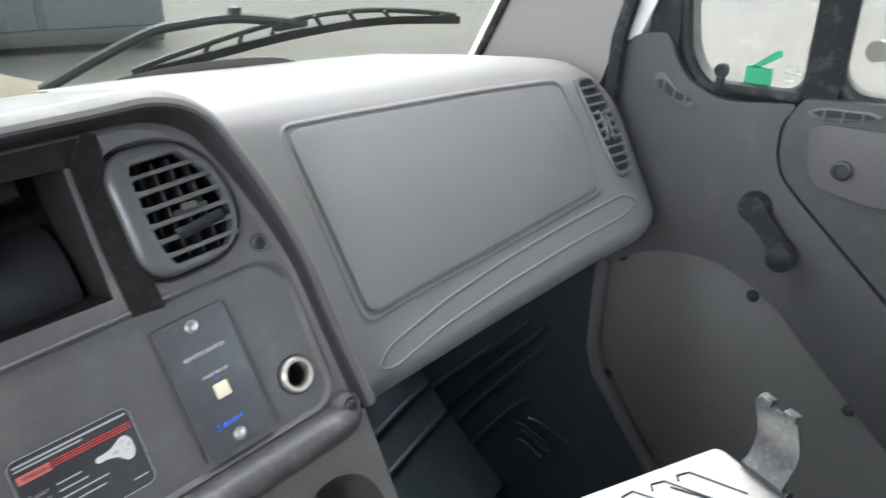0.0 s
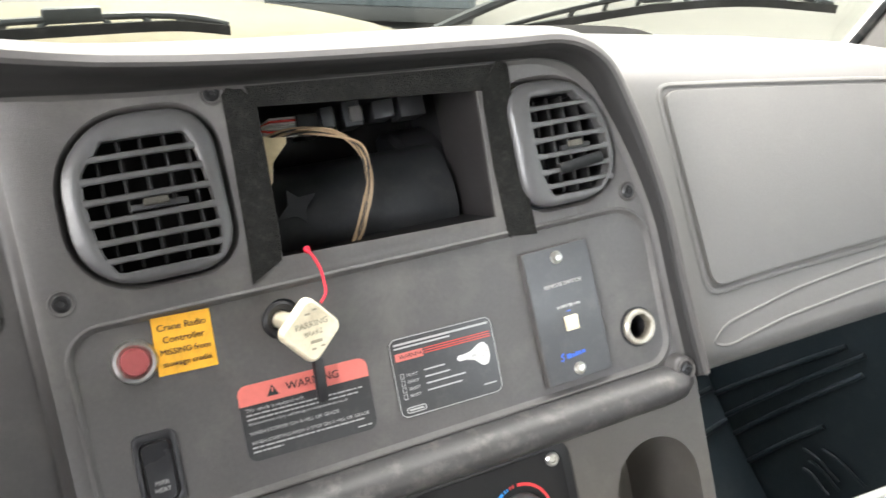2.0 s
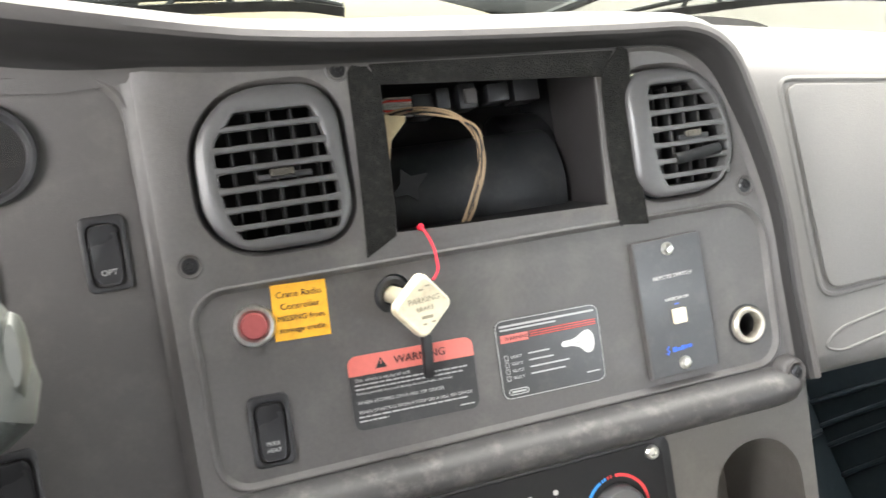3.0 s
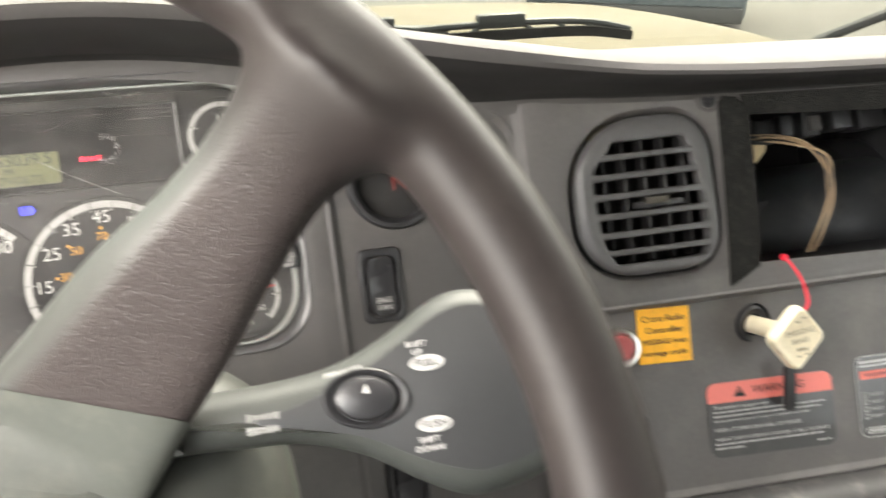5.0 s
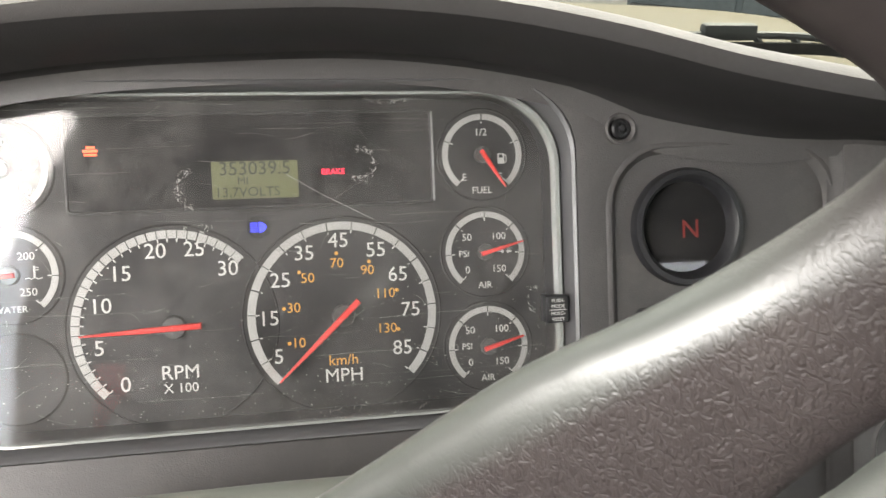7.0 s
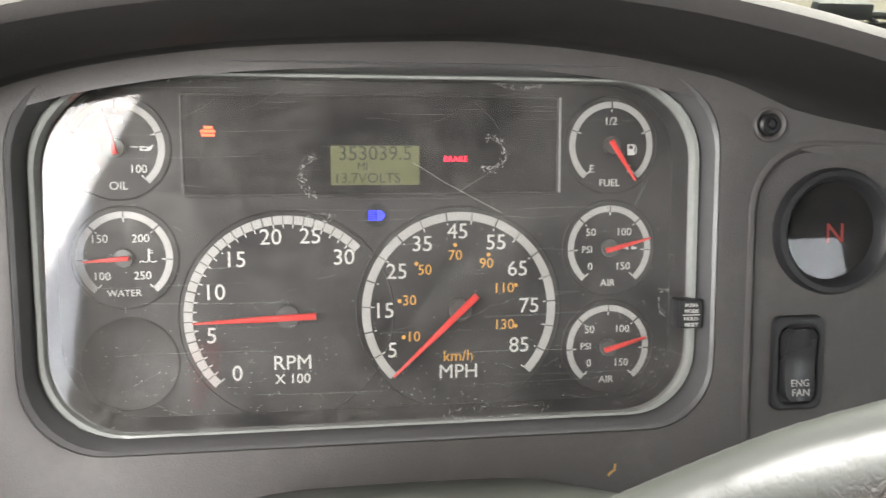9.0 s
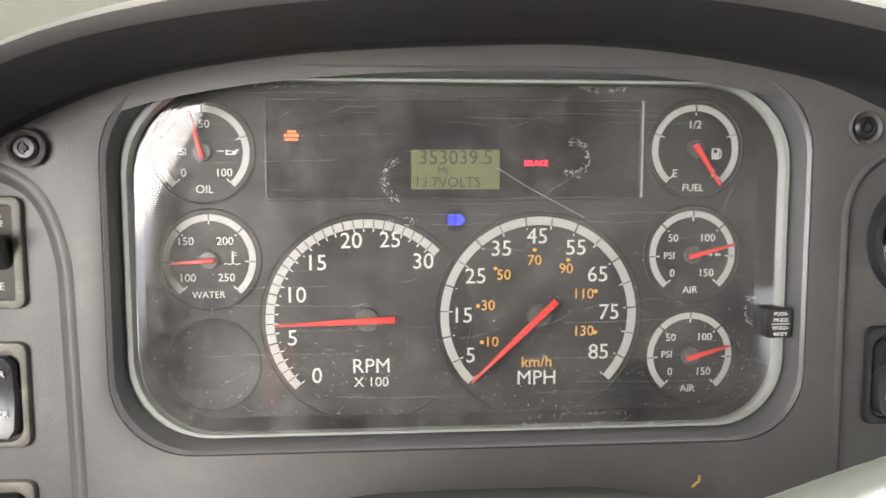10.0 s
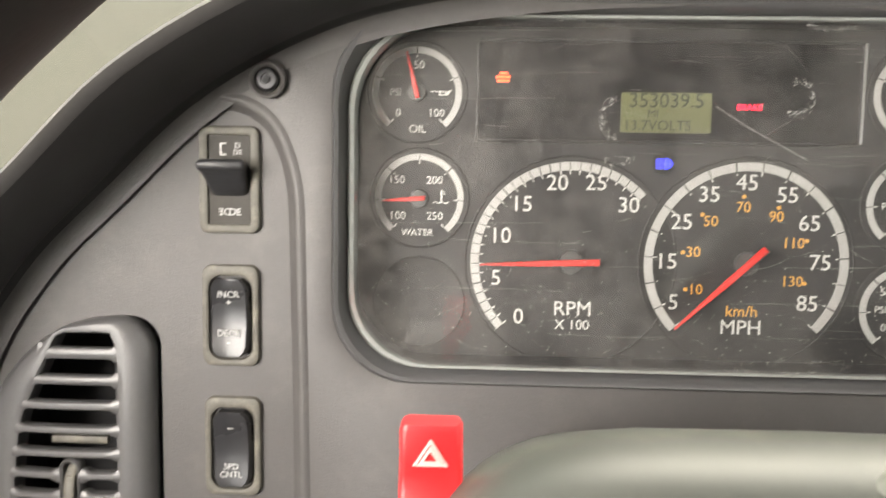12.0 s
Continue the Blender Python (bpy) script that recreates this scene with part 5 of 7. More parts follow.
strip3([((0.0905, -0.0016, -0.0075), (0.1165, -0.0016, -0.0105)), ((0.0895, -0.0016, 0.05), (0.1155, -0.0016, 0.05)), ((0.0915, -0.0016, 0.1), (0.117, -0.0018, 0.1)), ((0.0905, -0.0075, 0.116), (0.1185, -0.0035, 0.118)), ((0.1075, -0.0055, 0.133), (0.119, -0.003, 0.13)), ((0.1125, -0.003, 0.145), (0.117, -0.002, 0.1415))], "loose black hook tape peeling off the fascia")

ind = thing("indicator_button", "dark red push button in a chrome ring", "button", CENT @ pose(-0.2085, 0.0035, -0.034))
part("ring", lathe([(0.0098, 0.003), (0.0155, 0.003), (0.0155, -0.0015), (0.0142, -0.0042), (0.0118, -0.0046), (0.0098, -0.003)], 36), STEEL, ind, "dull chrome ring")
part("cap", lathe([(0, 0.002), (0.0098, 0.002), (0.0098, -0.0052), (0.0085, -0.007), (0.0, -0.0076)], 32), BUTTONRED, ind, "faded dark red cap")

note = thing("warning_sticker", "orange-yellow sticker with black printed words", "sticker", CENT @ pose(-0.174, 0.003, -0.0288, 0, 2, 0))
part("paper", plate([(-0.0205, -0.0205), (0.0198, -0.0207), (0.0203, 0.0203), (-0.0198, 0.0205)], (), -0.0004, 0.0004), YELLOW, note)
for t, z, sz in (("Crane Radio", 0.0125, 0.0066), ("Controller", 0.0038, 0.0066), ("MISSING from", -0.0048, 0.0058), ("stowage cradle", -0.0132, 0.0055)):
    writing(t, sz, 0.0, z, -0.0007, TICK, note)

# parking brake knob, pulled out on its stem, with a red cord and a black tab
pk = thing("parking_brake_knob", "worn cream diamond-shaped parking brake knob", "knob", CENT @ pose(-0.104, 0.0035, -0.0305, 8, 0, 15))
part("socket", lathe([(0.0085, 0.01), (0.0085, 0.0), (0.0125, -0.001), (0.0145, 0.0005), (0.0145, 0.003)], 28), BLACK, pk, "black round socket")
stem = lathe([(0, 0.012), (0.0068, 0.012), (0.0068, -0.03), (0.009, -0.034), (0.0, -0.036)], 24)
part("stem", stem, CREAM, pk)
def turned(pts, deg):
    c, s_ = math.cos(radians(deg)), math.sin(radians(deg))
    return [(x * c - z * s_, x * s_ + z * c) for x, z in pts]
dia = turned(rrect(0, 0, 0.0362, 0.0362, 0.0066), 42)
def off(loop, k):
    return [(x * k + 0.001, z * k - 0.0018) for x, z in loop]
kb = part("knob", loft([flat(off(dia, 0.55), -0.030), flat(off(dia, 0.92), -0.034), flat(off(dia, 1.0), -0.0365), flat(off(dia, 1.0), -0.0405), flat(off(dia, 0.95), -0.0432), flat(off(dia, 0.88), -0.044), flat(off(dia, 0.8), -0.0435)], True, (True, True)), CREAM, pk, "cream diamond knob")
INK = material("worn_brown_print", (0.33, 0.29, 0.2), 0.6)
writing("PARKING", 0.0062, 0.001, 0.003, -0.0442, INK, kb, turn=2)
writing("BRAKE", 0.005, 0.0015, -0.0035, -0.0442, INK, kb, turn=2)
bars([(-0.0015, -0.0098, 0.009, 0.0022, -0.0442), (-0.003, 0.0105, 0.004, 0.0012, -0.0442), (0.003, 0.0128, 0.0035, 0.0012, -0.0442), (-0.001, -0.0148, 0.003, 0.0013, -0.0442), (0.006, -0.014, 0.0035, 0.0012, -0.0442)], INK, kb)
part("tab", box(0.0125, -0.022, -0.046, 0.0085, 0.006, 0.034, 0.002), BLACK, pk, "black plastic tab behind the knob")
cord = thing("red_cord", "thin red cord tied to the edge of the opening", "cord", CENT)
cp_ = spline([(-0.0755, -0.001, 0.0165), (-0.0735, -0.0045, 0.012), (-0.0715, -0.012, 0.002), (-0.072, -0.018, -0.008), (-0.0735, -0.022, -0.016), (-0.079, -0.025, -0.022)], 24)
part("line", tube(cp_, 0.0011, 6), CORD, cord)
knot = lathe([(0, -0.003), (0.002, -0.0024), (0.003, 0), (0.002, 0.0024), (0, 0.003)], 10, -0.0755, 0.0168)
part("knot", knot, CORD, cord)

# labels
def label_plate(name, label, m, w, h, mat):
    t = thing(name, label, "label", m)
    part("film", plate(rrect(0, 0, w, h, 0.007), (), -0.0004, 0.0004), mat, t)
    return t
wl = label_plate("warning_label", "black warning label with a salmon red heading", CENT @ pose(-0.0985, 0.003, -0.0995, 0, 1.5, 0), 0.0985, 0.056, LABELBLK)
part("heading", plate(rrect(0, 0.0205, 0.0985, 0.015, (0.007, 0.007, 0.0005, 0.0005)), (), -0.0007, -0.0002), LABELRED, wl, "salmon red heading")
writing("WARNING", 0.0084, 0.0065, 0.0203, -0.001, TICK, wl)
part("triangle", plate([(-0.0285, 0.0165), (-0.0195, 0.0165), (-0.024, 0.0245)], [[(-0.0246, 0.0192), (-0.0234, 0.0192), (-0.0234, 0.0225), (-0.0246, 0.0225)]], -0.001, -0.0006), TICK, wl)
random.seed(11)
for txt, z, sz in (("This vehicle is equipped with", 0.0095, 0.0037), ("Serious personal injury and damage to components can result", -0.0004, 0.003), ("WHEN STOPPED ON A HILL OR GRADE", -0.0075, 0.0038), ("WHEN STARTING FROM A STOP ON A HILL OR GRADE", -0.0145, 0.0036)):
    writing(txt, sz, -0.0455, z, -0.0008, GREYINK, wl, align="LEFT")
rows = [(-0.0455, z, w, 0.0011, -0.0008) for z, w in ((0.006, 0.088), (0.0028, 0.084), (-0.018, 0.086), (-0.0212, 0.022))]
rows.append((0.034, -0.0235, 0.011, 0.001, -0.0008))
for x, z, w, h, y in rows:
    t = x
    bits = []
    while t < x + w:
        d = random.uniform(0.002, 0.007)
        bits.append((t, z, min(d, x + w - t), h, y))
        t += d + 0.0009
    part("print_line", merge(*[plate([(q[0], q[1] - h / 2), (q[0] + q[2], q[1] - h / 2), (q[0] + q[2], q[1] + h / 2), (q[0], q[1] + h / 2)], (), y, y + 0.0003) for q in bits]), GREYINK, wl)
sl2 = label_plate("shifter_label", "black shifter instruction label with a white lever drawing", CENT @ pose(0.0155, 0.003, -0.098, 0, 0.8, 0), 0.0905, 0.0635, LABELBLK)
part("border", plate(rrect(0, 0, 0.0895, 0.0625, 0.0066), [rrect(0, 0, 0.0883, 0.0613, 0.006)], -0.0006, -0.0002), GREYINK, sl2)
bars([(-0.041, 0.0265, 0.082, 0.0016, -0.0008), (-0.041, 0.0235, 0.048, 0.0013, -0.0008)], GREYINK, sl2)
part("red_box", plate(rrect(-0.0295, 0.0165, 0.0235, 0.0062, 0.0005), (), -0.0008, -0.0003), LABELRED, sl2)
writing("WARNING", 0.0044, -0.0275, 0.0165, -0.0011, TICK, sl2)
bars([(-0.0165, 0.0192, 0.058, 0.0006, -0.0008), (-0.0165, 0.0173, 0.058, 0.0006, -0.0008), (-0.0165, 0.0154, 0.058, 0.0006, -0.0008)], REDINK, sl2)
lev = [(0.009, 0.0035), (0.011, 0.006), (0.017, 0.006), (0.023, 0.0072), (0.03, 0.0115), (0.035, 0.012), (0.0385, 0.007), (0.0385, -0.001), (0.036, -0.0065), (0.031, -0.007), (0.025, -0.001), (0.018, 0.0012), (0.011, 0.0012)]
lv = part("lever_drawing", plate(rounded(lev, 0.002, 3), (), -0.0008, -0.0003), WHITE, sl2, "white drawing of a shift lever")
bars([(0.022, 0.003, 0.005, 0.002, -0.001), (0.0295, 0.0085, 0.003, 0.0012, -0.001), (0.031, 0.001, 0.003, 0.0012, -0.001), (0.0345, 0.0045, 0.002, 0.003, -0.001)], GREYINK, lv)
for i, z in enumerate((0.0015, -0.004, -0.0095, -0.015)):
    part("box_mark", plate(rrect(-0.0385, z, 0.0032, 0.0042, 0.0004), [rrect(-0.0385, z, 0.0024, 0.0034, 0.0003)], -0.0007, -0.0003), GREYINK, sl2)
    writing("SELECT", 0.003, -0.03, z, -0.0008, GREYINK, sl2)
    bars([(-0.0195, z + 0.0008, (0.018, 0.021, 0.034, 0.03)[i], 0.0011, -0.0008)], GREYINK, sl2)
part("oval_mark", plate(rrect(-0.0315, -0.026, 0.017, 0.0048, 0.0023), [rrect(-0.0315, -0.026, 0.0155, 0.0034, 0.0016)], -0.0008, -0.0003), GREYINK, sl2)
bars([(-0.0375, -0.026, 0.012, 0.0014, -0.0008), (0.029, -0.0225, 0.011, 0.001, -0.0008)], GREYINK, sl2)

# inverter switch plate
rs = thing("remote_switch_plate", "black inverter remote switch plate with steel bolts", "switch", CENT @ pose(0.13, 0.0015, -0.0815, 0, -1.2, 0))
part("plate", plate(rrect(0, 0, 0.0645, 0.115, 0.0015), (), -0.0035, 0.002, 0.0007), FASCIA, rs)
part("film", plate(rrect(0.0005, 0, 0.062, 0.113, 0.001), (), -0.0038, -0.0033), LABELBLK, rs, "matt black printed film")
writing("REMOTE SWITCH", 0.0047, 0.001, 0.025, -0.0041, WHITE, rs)
writing("INVERTER ON", 0.0036, 0.002, 0.0058, -0.0041, WHITE, rs)
bars([(-0.001, 0.0015, 0.004, 0.0008, -0.0041)], BLUEINK, rs)
part("button", box(0.0012, -0.005, -0.0088, 0.0125, 0.004, 0.0125, 0.001), CREAM, rs, "square cream push button")
part("blue_mark", tube([(-0.0125, -0.0041, -0.0325), (-0.015, -0.0041, -0.0345), (-0.0125, -0.0041, -0.0365), (-0.0145, -0.0041, -0.039), (-0.016, -0.0041, -0.0375)], 0.0006, 5), BLUEINK, rs, "blue printed mark")
bars([(-0.0095, -0.036, 0.0042, 0.004, -0.0041), (-0.0045, -0.0364, 0.0028, 0.0026, -0.0041), (-0.001, -0.0358, 0.0026, 0.0036, -0.0041), (0.0023, -0.0358, 0.0022, 0.003, -0.0041), (0.0052, -0.0355, 0.0036, 0.0026, -0.0041)], BLUEINK, rs, "blue_mark")
for z in (0.048, -0.0485):
    bolt = part("bolt", lathe([(0, -0.0035), (0.0056, -0.0035), (0.0056, -0.0046), (0.0048, -0.0052), (0.0, -0.0052)], 24, 0.0, z), STEEL, rs, "steel hex bolt")
    part("bolt_head", plate([(0.0042 * math.cos(i * math.pi / 3), z + 0.0042 * math.sin(i * math.pi / 3)) for i in range(6)], (), -0.0082, -0.005, 0.0005), STEEL, bolt)

SOCKET = material("worn_socket_rim", (0.42, 0.39, 0.33), 0.38, metal=0.7, vary=0.25, scale=220, dirt=(0.16, 0.12, 0.08), dirt_amount=0.6, dirt_scale=140)
lt = thing("power_socket", "round empty lighter socket with a worn bright rim", "socket", CENT @ pose(0.1995, 0.0035, -0.1115))
part("rim", lathe([(0.0105, 0.004), (0.0105, -0.004), (0.0118, -0.0058), (0.0142, -0.006), (0.0158, -0.0045), (0.0162, -0.001), (0.0162, 0.002)], 40), SOCKET, lt, "worn bright rim")
part("barrel", loft([[(r * math.cos(a), y, r * math.sin(a)) for a in [2 * math.pi * k / 28 for k in range(28)]] for r, y in ((0.0106, -0.003), (0.0104, 0.02), (0.010, 0.045), (0.001, 0.046))]), BLACK, lt)
part("collar", lathe([(0.016, 0.002), (0.0178, 0.002), (0.0178, -0.001), (0.016, -0.0014)], 32), BLACK, lt)

# heater control
hv = thing("heater_control", "black heater control panel with round knobs", "heater control", CENT @ pose(-0.002, -0.004, 0.005))
part("panel", plate(rrect(-0.055, -0.243, 0.322, 0.113, 0.014), (), 0.0, 0.003, 0.001), BLACK, hv)
part("face", plate(rrect(-0.055, -0.243, 0.306, 0.1, 0.012), (), -0.0012, 0.001, 0.0005), material("matt_black_panel", (0.014, 0.014, 0.015), 0.55, vary=0.1, spec=0.25), hv)
for cx in (0.052, -0.055, -0.162):
    kn = part("knob", lathe([(0, 0), (0.021, 0), (0.0205, -0.010), (0.0185, -0.013), (0.008, -0.014), (0.0, -0.014)], 36, cx, -0.239), VENTPL, hv, "grey round knob")
    part("grip", box(cx + 0.004, -0.018, -0.239, 0.04, 0.012, 0.0105, 0.004, 3), VENTPL, kn)
BLUEP, REDP = material("blue_print", (0.03, 0.3, 0.8), 0.5), material("red_print", (0.8, 0.05, 0.06), 0.5)
part("cold_mark", arc_band(0.052, -0.239, 0.0262, 0.0288, 185, 118, -0.0016, -0.001, 24), BLUEP, hv)
part("hot_mark", arc_band(0.052, -0.239, 0.0262, 0.0288, 88, -5, -0.0016, -0.001, 24), REDP, hv)
for i, a in enumerate((113, 108, 102, 96)):
    part("blend_mark", arc_band(0.052, -0.239, 0.0262, 0.0288, a + 1.6, a - 1.6, -0.0016, -0.001, 4), BLUEP if i < 2 else REDP, hv)
for x in (0.0, -0.022):
    part("airflow_symbol", merge(lathe([(0, -0.0012), (0.0022, -0.0012), (0.0022, -0.0016), (0, -0.0016)], 12, x, -0.2125), plate(rrect(x - 0.002, -0.218, 0.0055, 0.0022, 0.0008), (), -0.0016, -0.001), plate(rrect(x - 0.004, -0.2215, 0.002, 0.005, 0.0006), (), -0.0016, -0.001)), WHITE, hv)
part("screw", lathe([(0, 0), (0.0062, 0), (0.006, -0.003), (0.0045, -0.0042), (0.003, -0.0042), (0.0026, -0.0025), (0, -0.0025)], 20, 0.0885, -0.2005), STEEL, hv, "steel screw")

# ---- wiring in the open bay ----
wb = thing("wire_bundle", "coil of thin tan wires hanging in the open bay", "wires", CENT)
random.seed(7)
for k in range(9):
    j = [random.gauss(0, 0.0022) for _ in range(6)]
    p = spline([(-0.088, 0.075 + j[0], 0.106 + j[1]), (-0.06, 0.07 + j[2], 0.112 + j[3]), (-0.025, 0.06 + j[4], 0.108 + j[5]), (-0.004 + j[1], 0.052 + j[0], 0.092), (0.0 + j[2], 0.05 + j[3], 0.07), (-0.006 + j[0], 0.05, 0.045), (-0.016 + j[5], 0.055, 0.022), (-0.024 + j[4], 0.06, 0.008)], 30)
    part("wire", tube(p, 0.0011, 5), WIRE if k % 3 else BLACK, wb)
cn = thing("wire_connector", "dark plug with grey and red wires", "connector", CENT @ pose(-0.055, 0.1, 0.121, 0, 4, 0))
part("body", box(0.022, 0, 0, 0.02, 0.03, 0.02, 0.002), BLACK, cn)
for i in range(8):
    part("wire", tube([(-0.026, 0.01 - i * 0.003, -0.002 + 0.001 * (i % 3)), (-0.01, -0.008, 0.008 - i * 0.0022), (0.014, -0.01, 0.008 - i * 0.0022)], 0.0011, 5), (GREYINK, REDINK, WHITE, GREYINK)[i % 4], cn)
cb = thing("connector_block", "black relay blocks under the bay roof", "connector", CENT @ pose(0, 0.09, 0.122))
for x, w, h in ((0.004, 0.016, 0.022), (0.033, 0.02, 0.016), (0.06, 0.024, 0.02), (-0.018, 0.012, 0.018)):
    part("block", box(x, 0, 0, w, 0.03, h, 0.0015), BLACK, cb)
part("clip", box(0.006, -0.017, -0.001, 0.011, 0.004, 0.013, 0.001), FASCIA, cb, "grey clip")
part("foam_scrap", plate([(-0.0935, 0.06), (-0.086, 0.072), (-0.083, 0.086), (-0.07, 0.099), (-0.069, 0.104), (-0.08, 0.105), (-0.092, 0.11)], (), 0.018, 0.022, 0.001), material("torn_foam", (0.45, 0.36, 0.22), 0.9), wb, "torn tan foam")
star = [((0.02, 0.007, 0.015, 0.008)[i % 4] * math.cos(i * math.pi / 4 + 0.4) - 0.061, (0.022, 0.008, 0.016, 0.007)[i % 4] * math.sin(i * math.pi / 4 + 0.4) + 0.052) for i in range(8)]
# Flat black star painting in the darkness of a torn hole.
part("dark_hole_patch", plate(star, (), 0.071, 0.0735), VOID, dash, m=INTO)

# ---- steering wheel and column ----
WH = DASH @ pose(0.001, -0.3812, -0.1049, -16.0, 0, 0)
RW_ = 0.2233
wheel = thing("steering_wheel", "worn dark four-spoke steering wheel with leather-grained spokes", "steering wheel", WH)
ring = [(RW_ * math.cos(2 * math.pi * k / 144), 0, RW_ * math.sin(2 * math.pi * k / 144)) for k in range(145)]

def dish(r):
    """Depth of the dished middle below the rim's plane."""
    return min(0.0365 + 1.085 * (0.178 - r), 0.155) if r < 0.178 else max(0.0, 0.0365 * (0.206 - r) / 0.028)

# upper and lower edge of the upper spoke from the middle out to the rim, and how far each station follows the rim
SPOKE = [(-0.02, 0.055, 0.078, 0.022, 0), (0.01, 0.074, 0.097, 0.044, 0), (0.042, 0.0925, 0.109, 0.056, 0), (0.0765, 0.1125, 0.122, 0.07, 0), (0.1, 0.1215, 0.136, 0.087, 0), (0.119, 0.1305, 0.146, 0.097, 0),
         (0.134, 0.1405, 0.157, 0.1065, 0), (0.139, 0.149, 0.169, 0.1095, 0.02), (0.134, 0.1605, 0.181, 0.107, 0.12), (0.12, 0.174, 0.192, 0.096, 0.45), (0.098, 0.195, 0.206, 0.074, 1.0)]
def spoke(deg, n0, n1, grow=0.0):
    """A stretch of a spoke, drawn for the upper one and turned by deg; it rises out of the dished middle and flows into the rim."""
    turn = Matrix.Rotation(radians(deg), 2)
    loops = []
    for ux, uz, lx, lz, b in spline(SPOKE, 60)[n0:n1]:
        u, l = Vector((ux, uz)), Vector((lx, lz))
        ax = (u - l).normalized()
        u, l = u + ax * grow, l - ax * grow
        mid = (u + l) / 2
        b_ = min(max(b, 0.0), 1.0)
        t = 0.034 - 0.003 * min(1.0, 2 * b_) + 2 * grow
        loop = []
        for k in range(36):
            a = 2 * math.pi * k / 36
            c = math.copysign(abs(math.cos(a)) ** (0.95 if math.cos(a) > 0 else 0.62), math.cos(a))
            v = math.copysign(abs(math.sin(a)) ** 0.85, math.sin(a)) * t / 2 * (1 - 0.45 * b_ * c * c)
            q = mid + (u - l) * c / 2
            q = q * ((1 - b_) + b_ * RW_ / max(q.length, 1e-6))
            deep = dish(q.length) * (1 - b_)
            q = turn @ q
            loop.append((q.x, deep + v - 0.003 * (1 - c * c) * (1 - b_), q.y))
        loops.append(loop)
    return loft(loops, True, (True, True))
for deg in (0, 142, -62, -160):
    part("spoke_root", spoke(deg, 0, 9, 0.0022), HUBPL, wheel, "grey-green root of the spoke")
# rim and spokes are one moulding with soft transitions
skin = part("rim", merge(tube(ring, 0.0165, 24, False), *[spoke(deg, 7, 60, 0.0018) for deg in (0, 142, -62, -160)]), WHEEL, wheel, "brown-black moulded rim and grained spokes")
melt = skin.modifiers.new("melt", "REMESH")
melt.mode = "VOXEL"
melt.voxel_size = 0.0021
melt.use_smooth_shade = True
soften = skin.modifiers.new("soften", "SMOOTH")
soften.factor = 0.5
soften.iterations = 26
hubl = []
for y, k in ((0.19, 0.9), (0.168, 1.0), (0.152, 0.985), (0.142, 0.93), (0.136, 0.82), (0.133, 0.6)):
    hubl.append([(x * k, y, z * k) for x, z in rrect(0, -0.004, 0.172, 0.138, 0.05, 8)])
part("horn_pad", loft(hubl, True, (True, True)), HUBPL, wheel, "grey-green horn pad")

WC = DASH @ pose(0.011, -0.39, -0.107, -14.5, 0, 0)
col = thing("steering_column", "pale grey-green steering column shroud", "steering column", WC)
cl = []
for y, w, top, low in ((0.15, 0.2, 0.07, -0.07), (0.155, 0.235, 0.078, -0.09), (0.165, 0.256, 0.0842, -0.108), (0.182, 0.268, 0.0862, -0.115), (0.2, 0.268, 0.0855, -0.117), (0.23, 0.266, 0.083, -0.12), (0.30, 0.25, 0.078, -0.12), (0.34, 0.24, 0.075, -0.12)):
    loop = []
    for k in range(48):
        a = 2 * math.pi * k / 48
        mid = (top + low) / 2
        x = math.copysign(abs(math.cos(a)) ** 0.42, math.cos(a)) * w / 2
        z = math.copysign(abs(math.sin(a)) ** 0.62, math.sin(a)) * (top - low) / 2
        loop.append((x, y, mid + z))
    cl.append(loop)
part("shroud", loft(cl, True, (True, True)), COLUMN, col)
part("boot", loft([[(r * math.cos(a), y, r * math.sin(a) - 0.03) for a in [2 * math.pi * k / 24 for k in range(24)]] for r, y in ((0.05, 0.12), (0.062, 0.14), (0.062, 0.17))]), BLACK, col)

hz = thing("hazard_switch", "bright red hazard warning switch with a white triangle", "switch", DASH @ pose(-0.1142, -0.196, -0.0835, 12, 0, 0))
hp_ = []
for z, w, d, y in ((-0.03, 0.0205, 0.014, 0.0), (-0.014, 0.0205, 0.014, -0.001), (-0.008, 0.0205, 0.011, 0.0025), (0.0, 0.0202, 0.0095, 0.003), (0.0135, 0.0196, 0.0085, 0.0032), (0.0155, 0.018, 0.0065, 0.0032)):
    hp_.append([(x, q + y, z) for x, q in rrect(0, 0, w, d, 0.0022, 3)])
part("paddle", loft(hp_, True, (True, True)), RED, hz)
tri = [(-0.0056, 0.0022), (0.0056, 0.0022), (0.0, 0.0117)]
part("triangle", merge(plate(tri, [[(x * 0.78, (z - 0.0054) * 0.78 + 0.0052) for x, z in tri]], -0.0021, -0.0015), plate([(x * 0.66, (z - 0.0054) * 0.66 + 0.0051) for x, z in tri], [[(x * 0.4, (z - 0.0054) * 0.4 + 0.005) for x, z in tri]], -0.0021, -0.0015)), material("pale_pink_print", (0.9, 0.55, 0.5), 0.5), hz)
part("surround", box(0.0165, 0.004, -0.021, 0.01, 0.014, 0.014, 0.004, 3), COLUMN, hz)
part("surround", box(-0.0165, 0.004, -0.025, 0.01, 0.014, 0.014, 0.004, 3), COLUMN, hz)

# ---- shift stalk ----
st = thing("shift_stalk", "dark broad shift stalk with a round selector and white print", "shift lever", DASH @ pose(0.1965, -0.264, -0.091, -13, 0, -10) @ pose(-0.19, 0, 0.09))
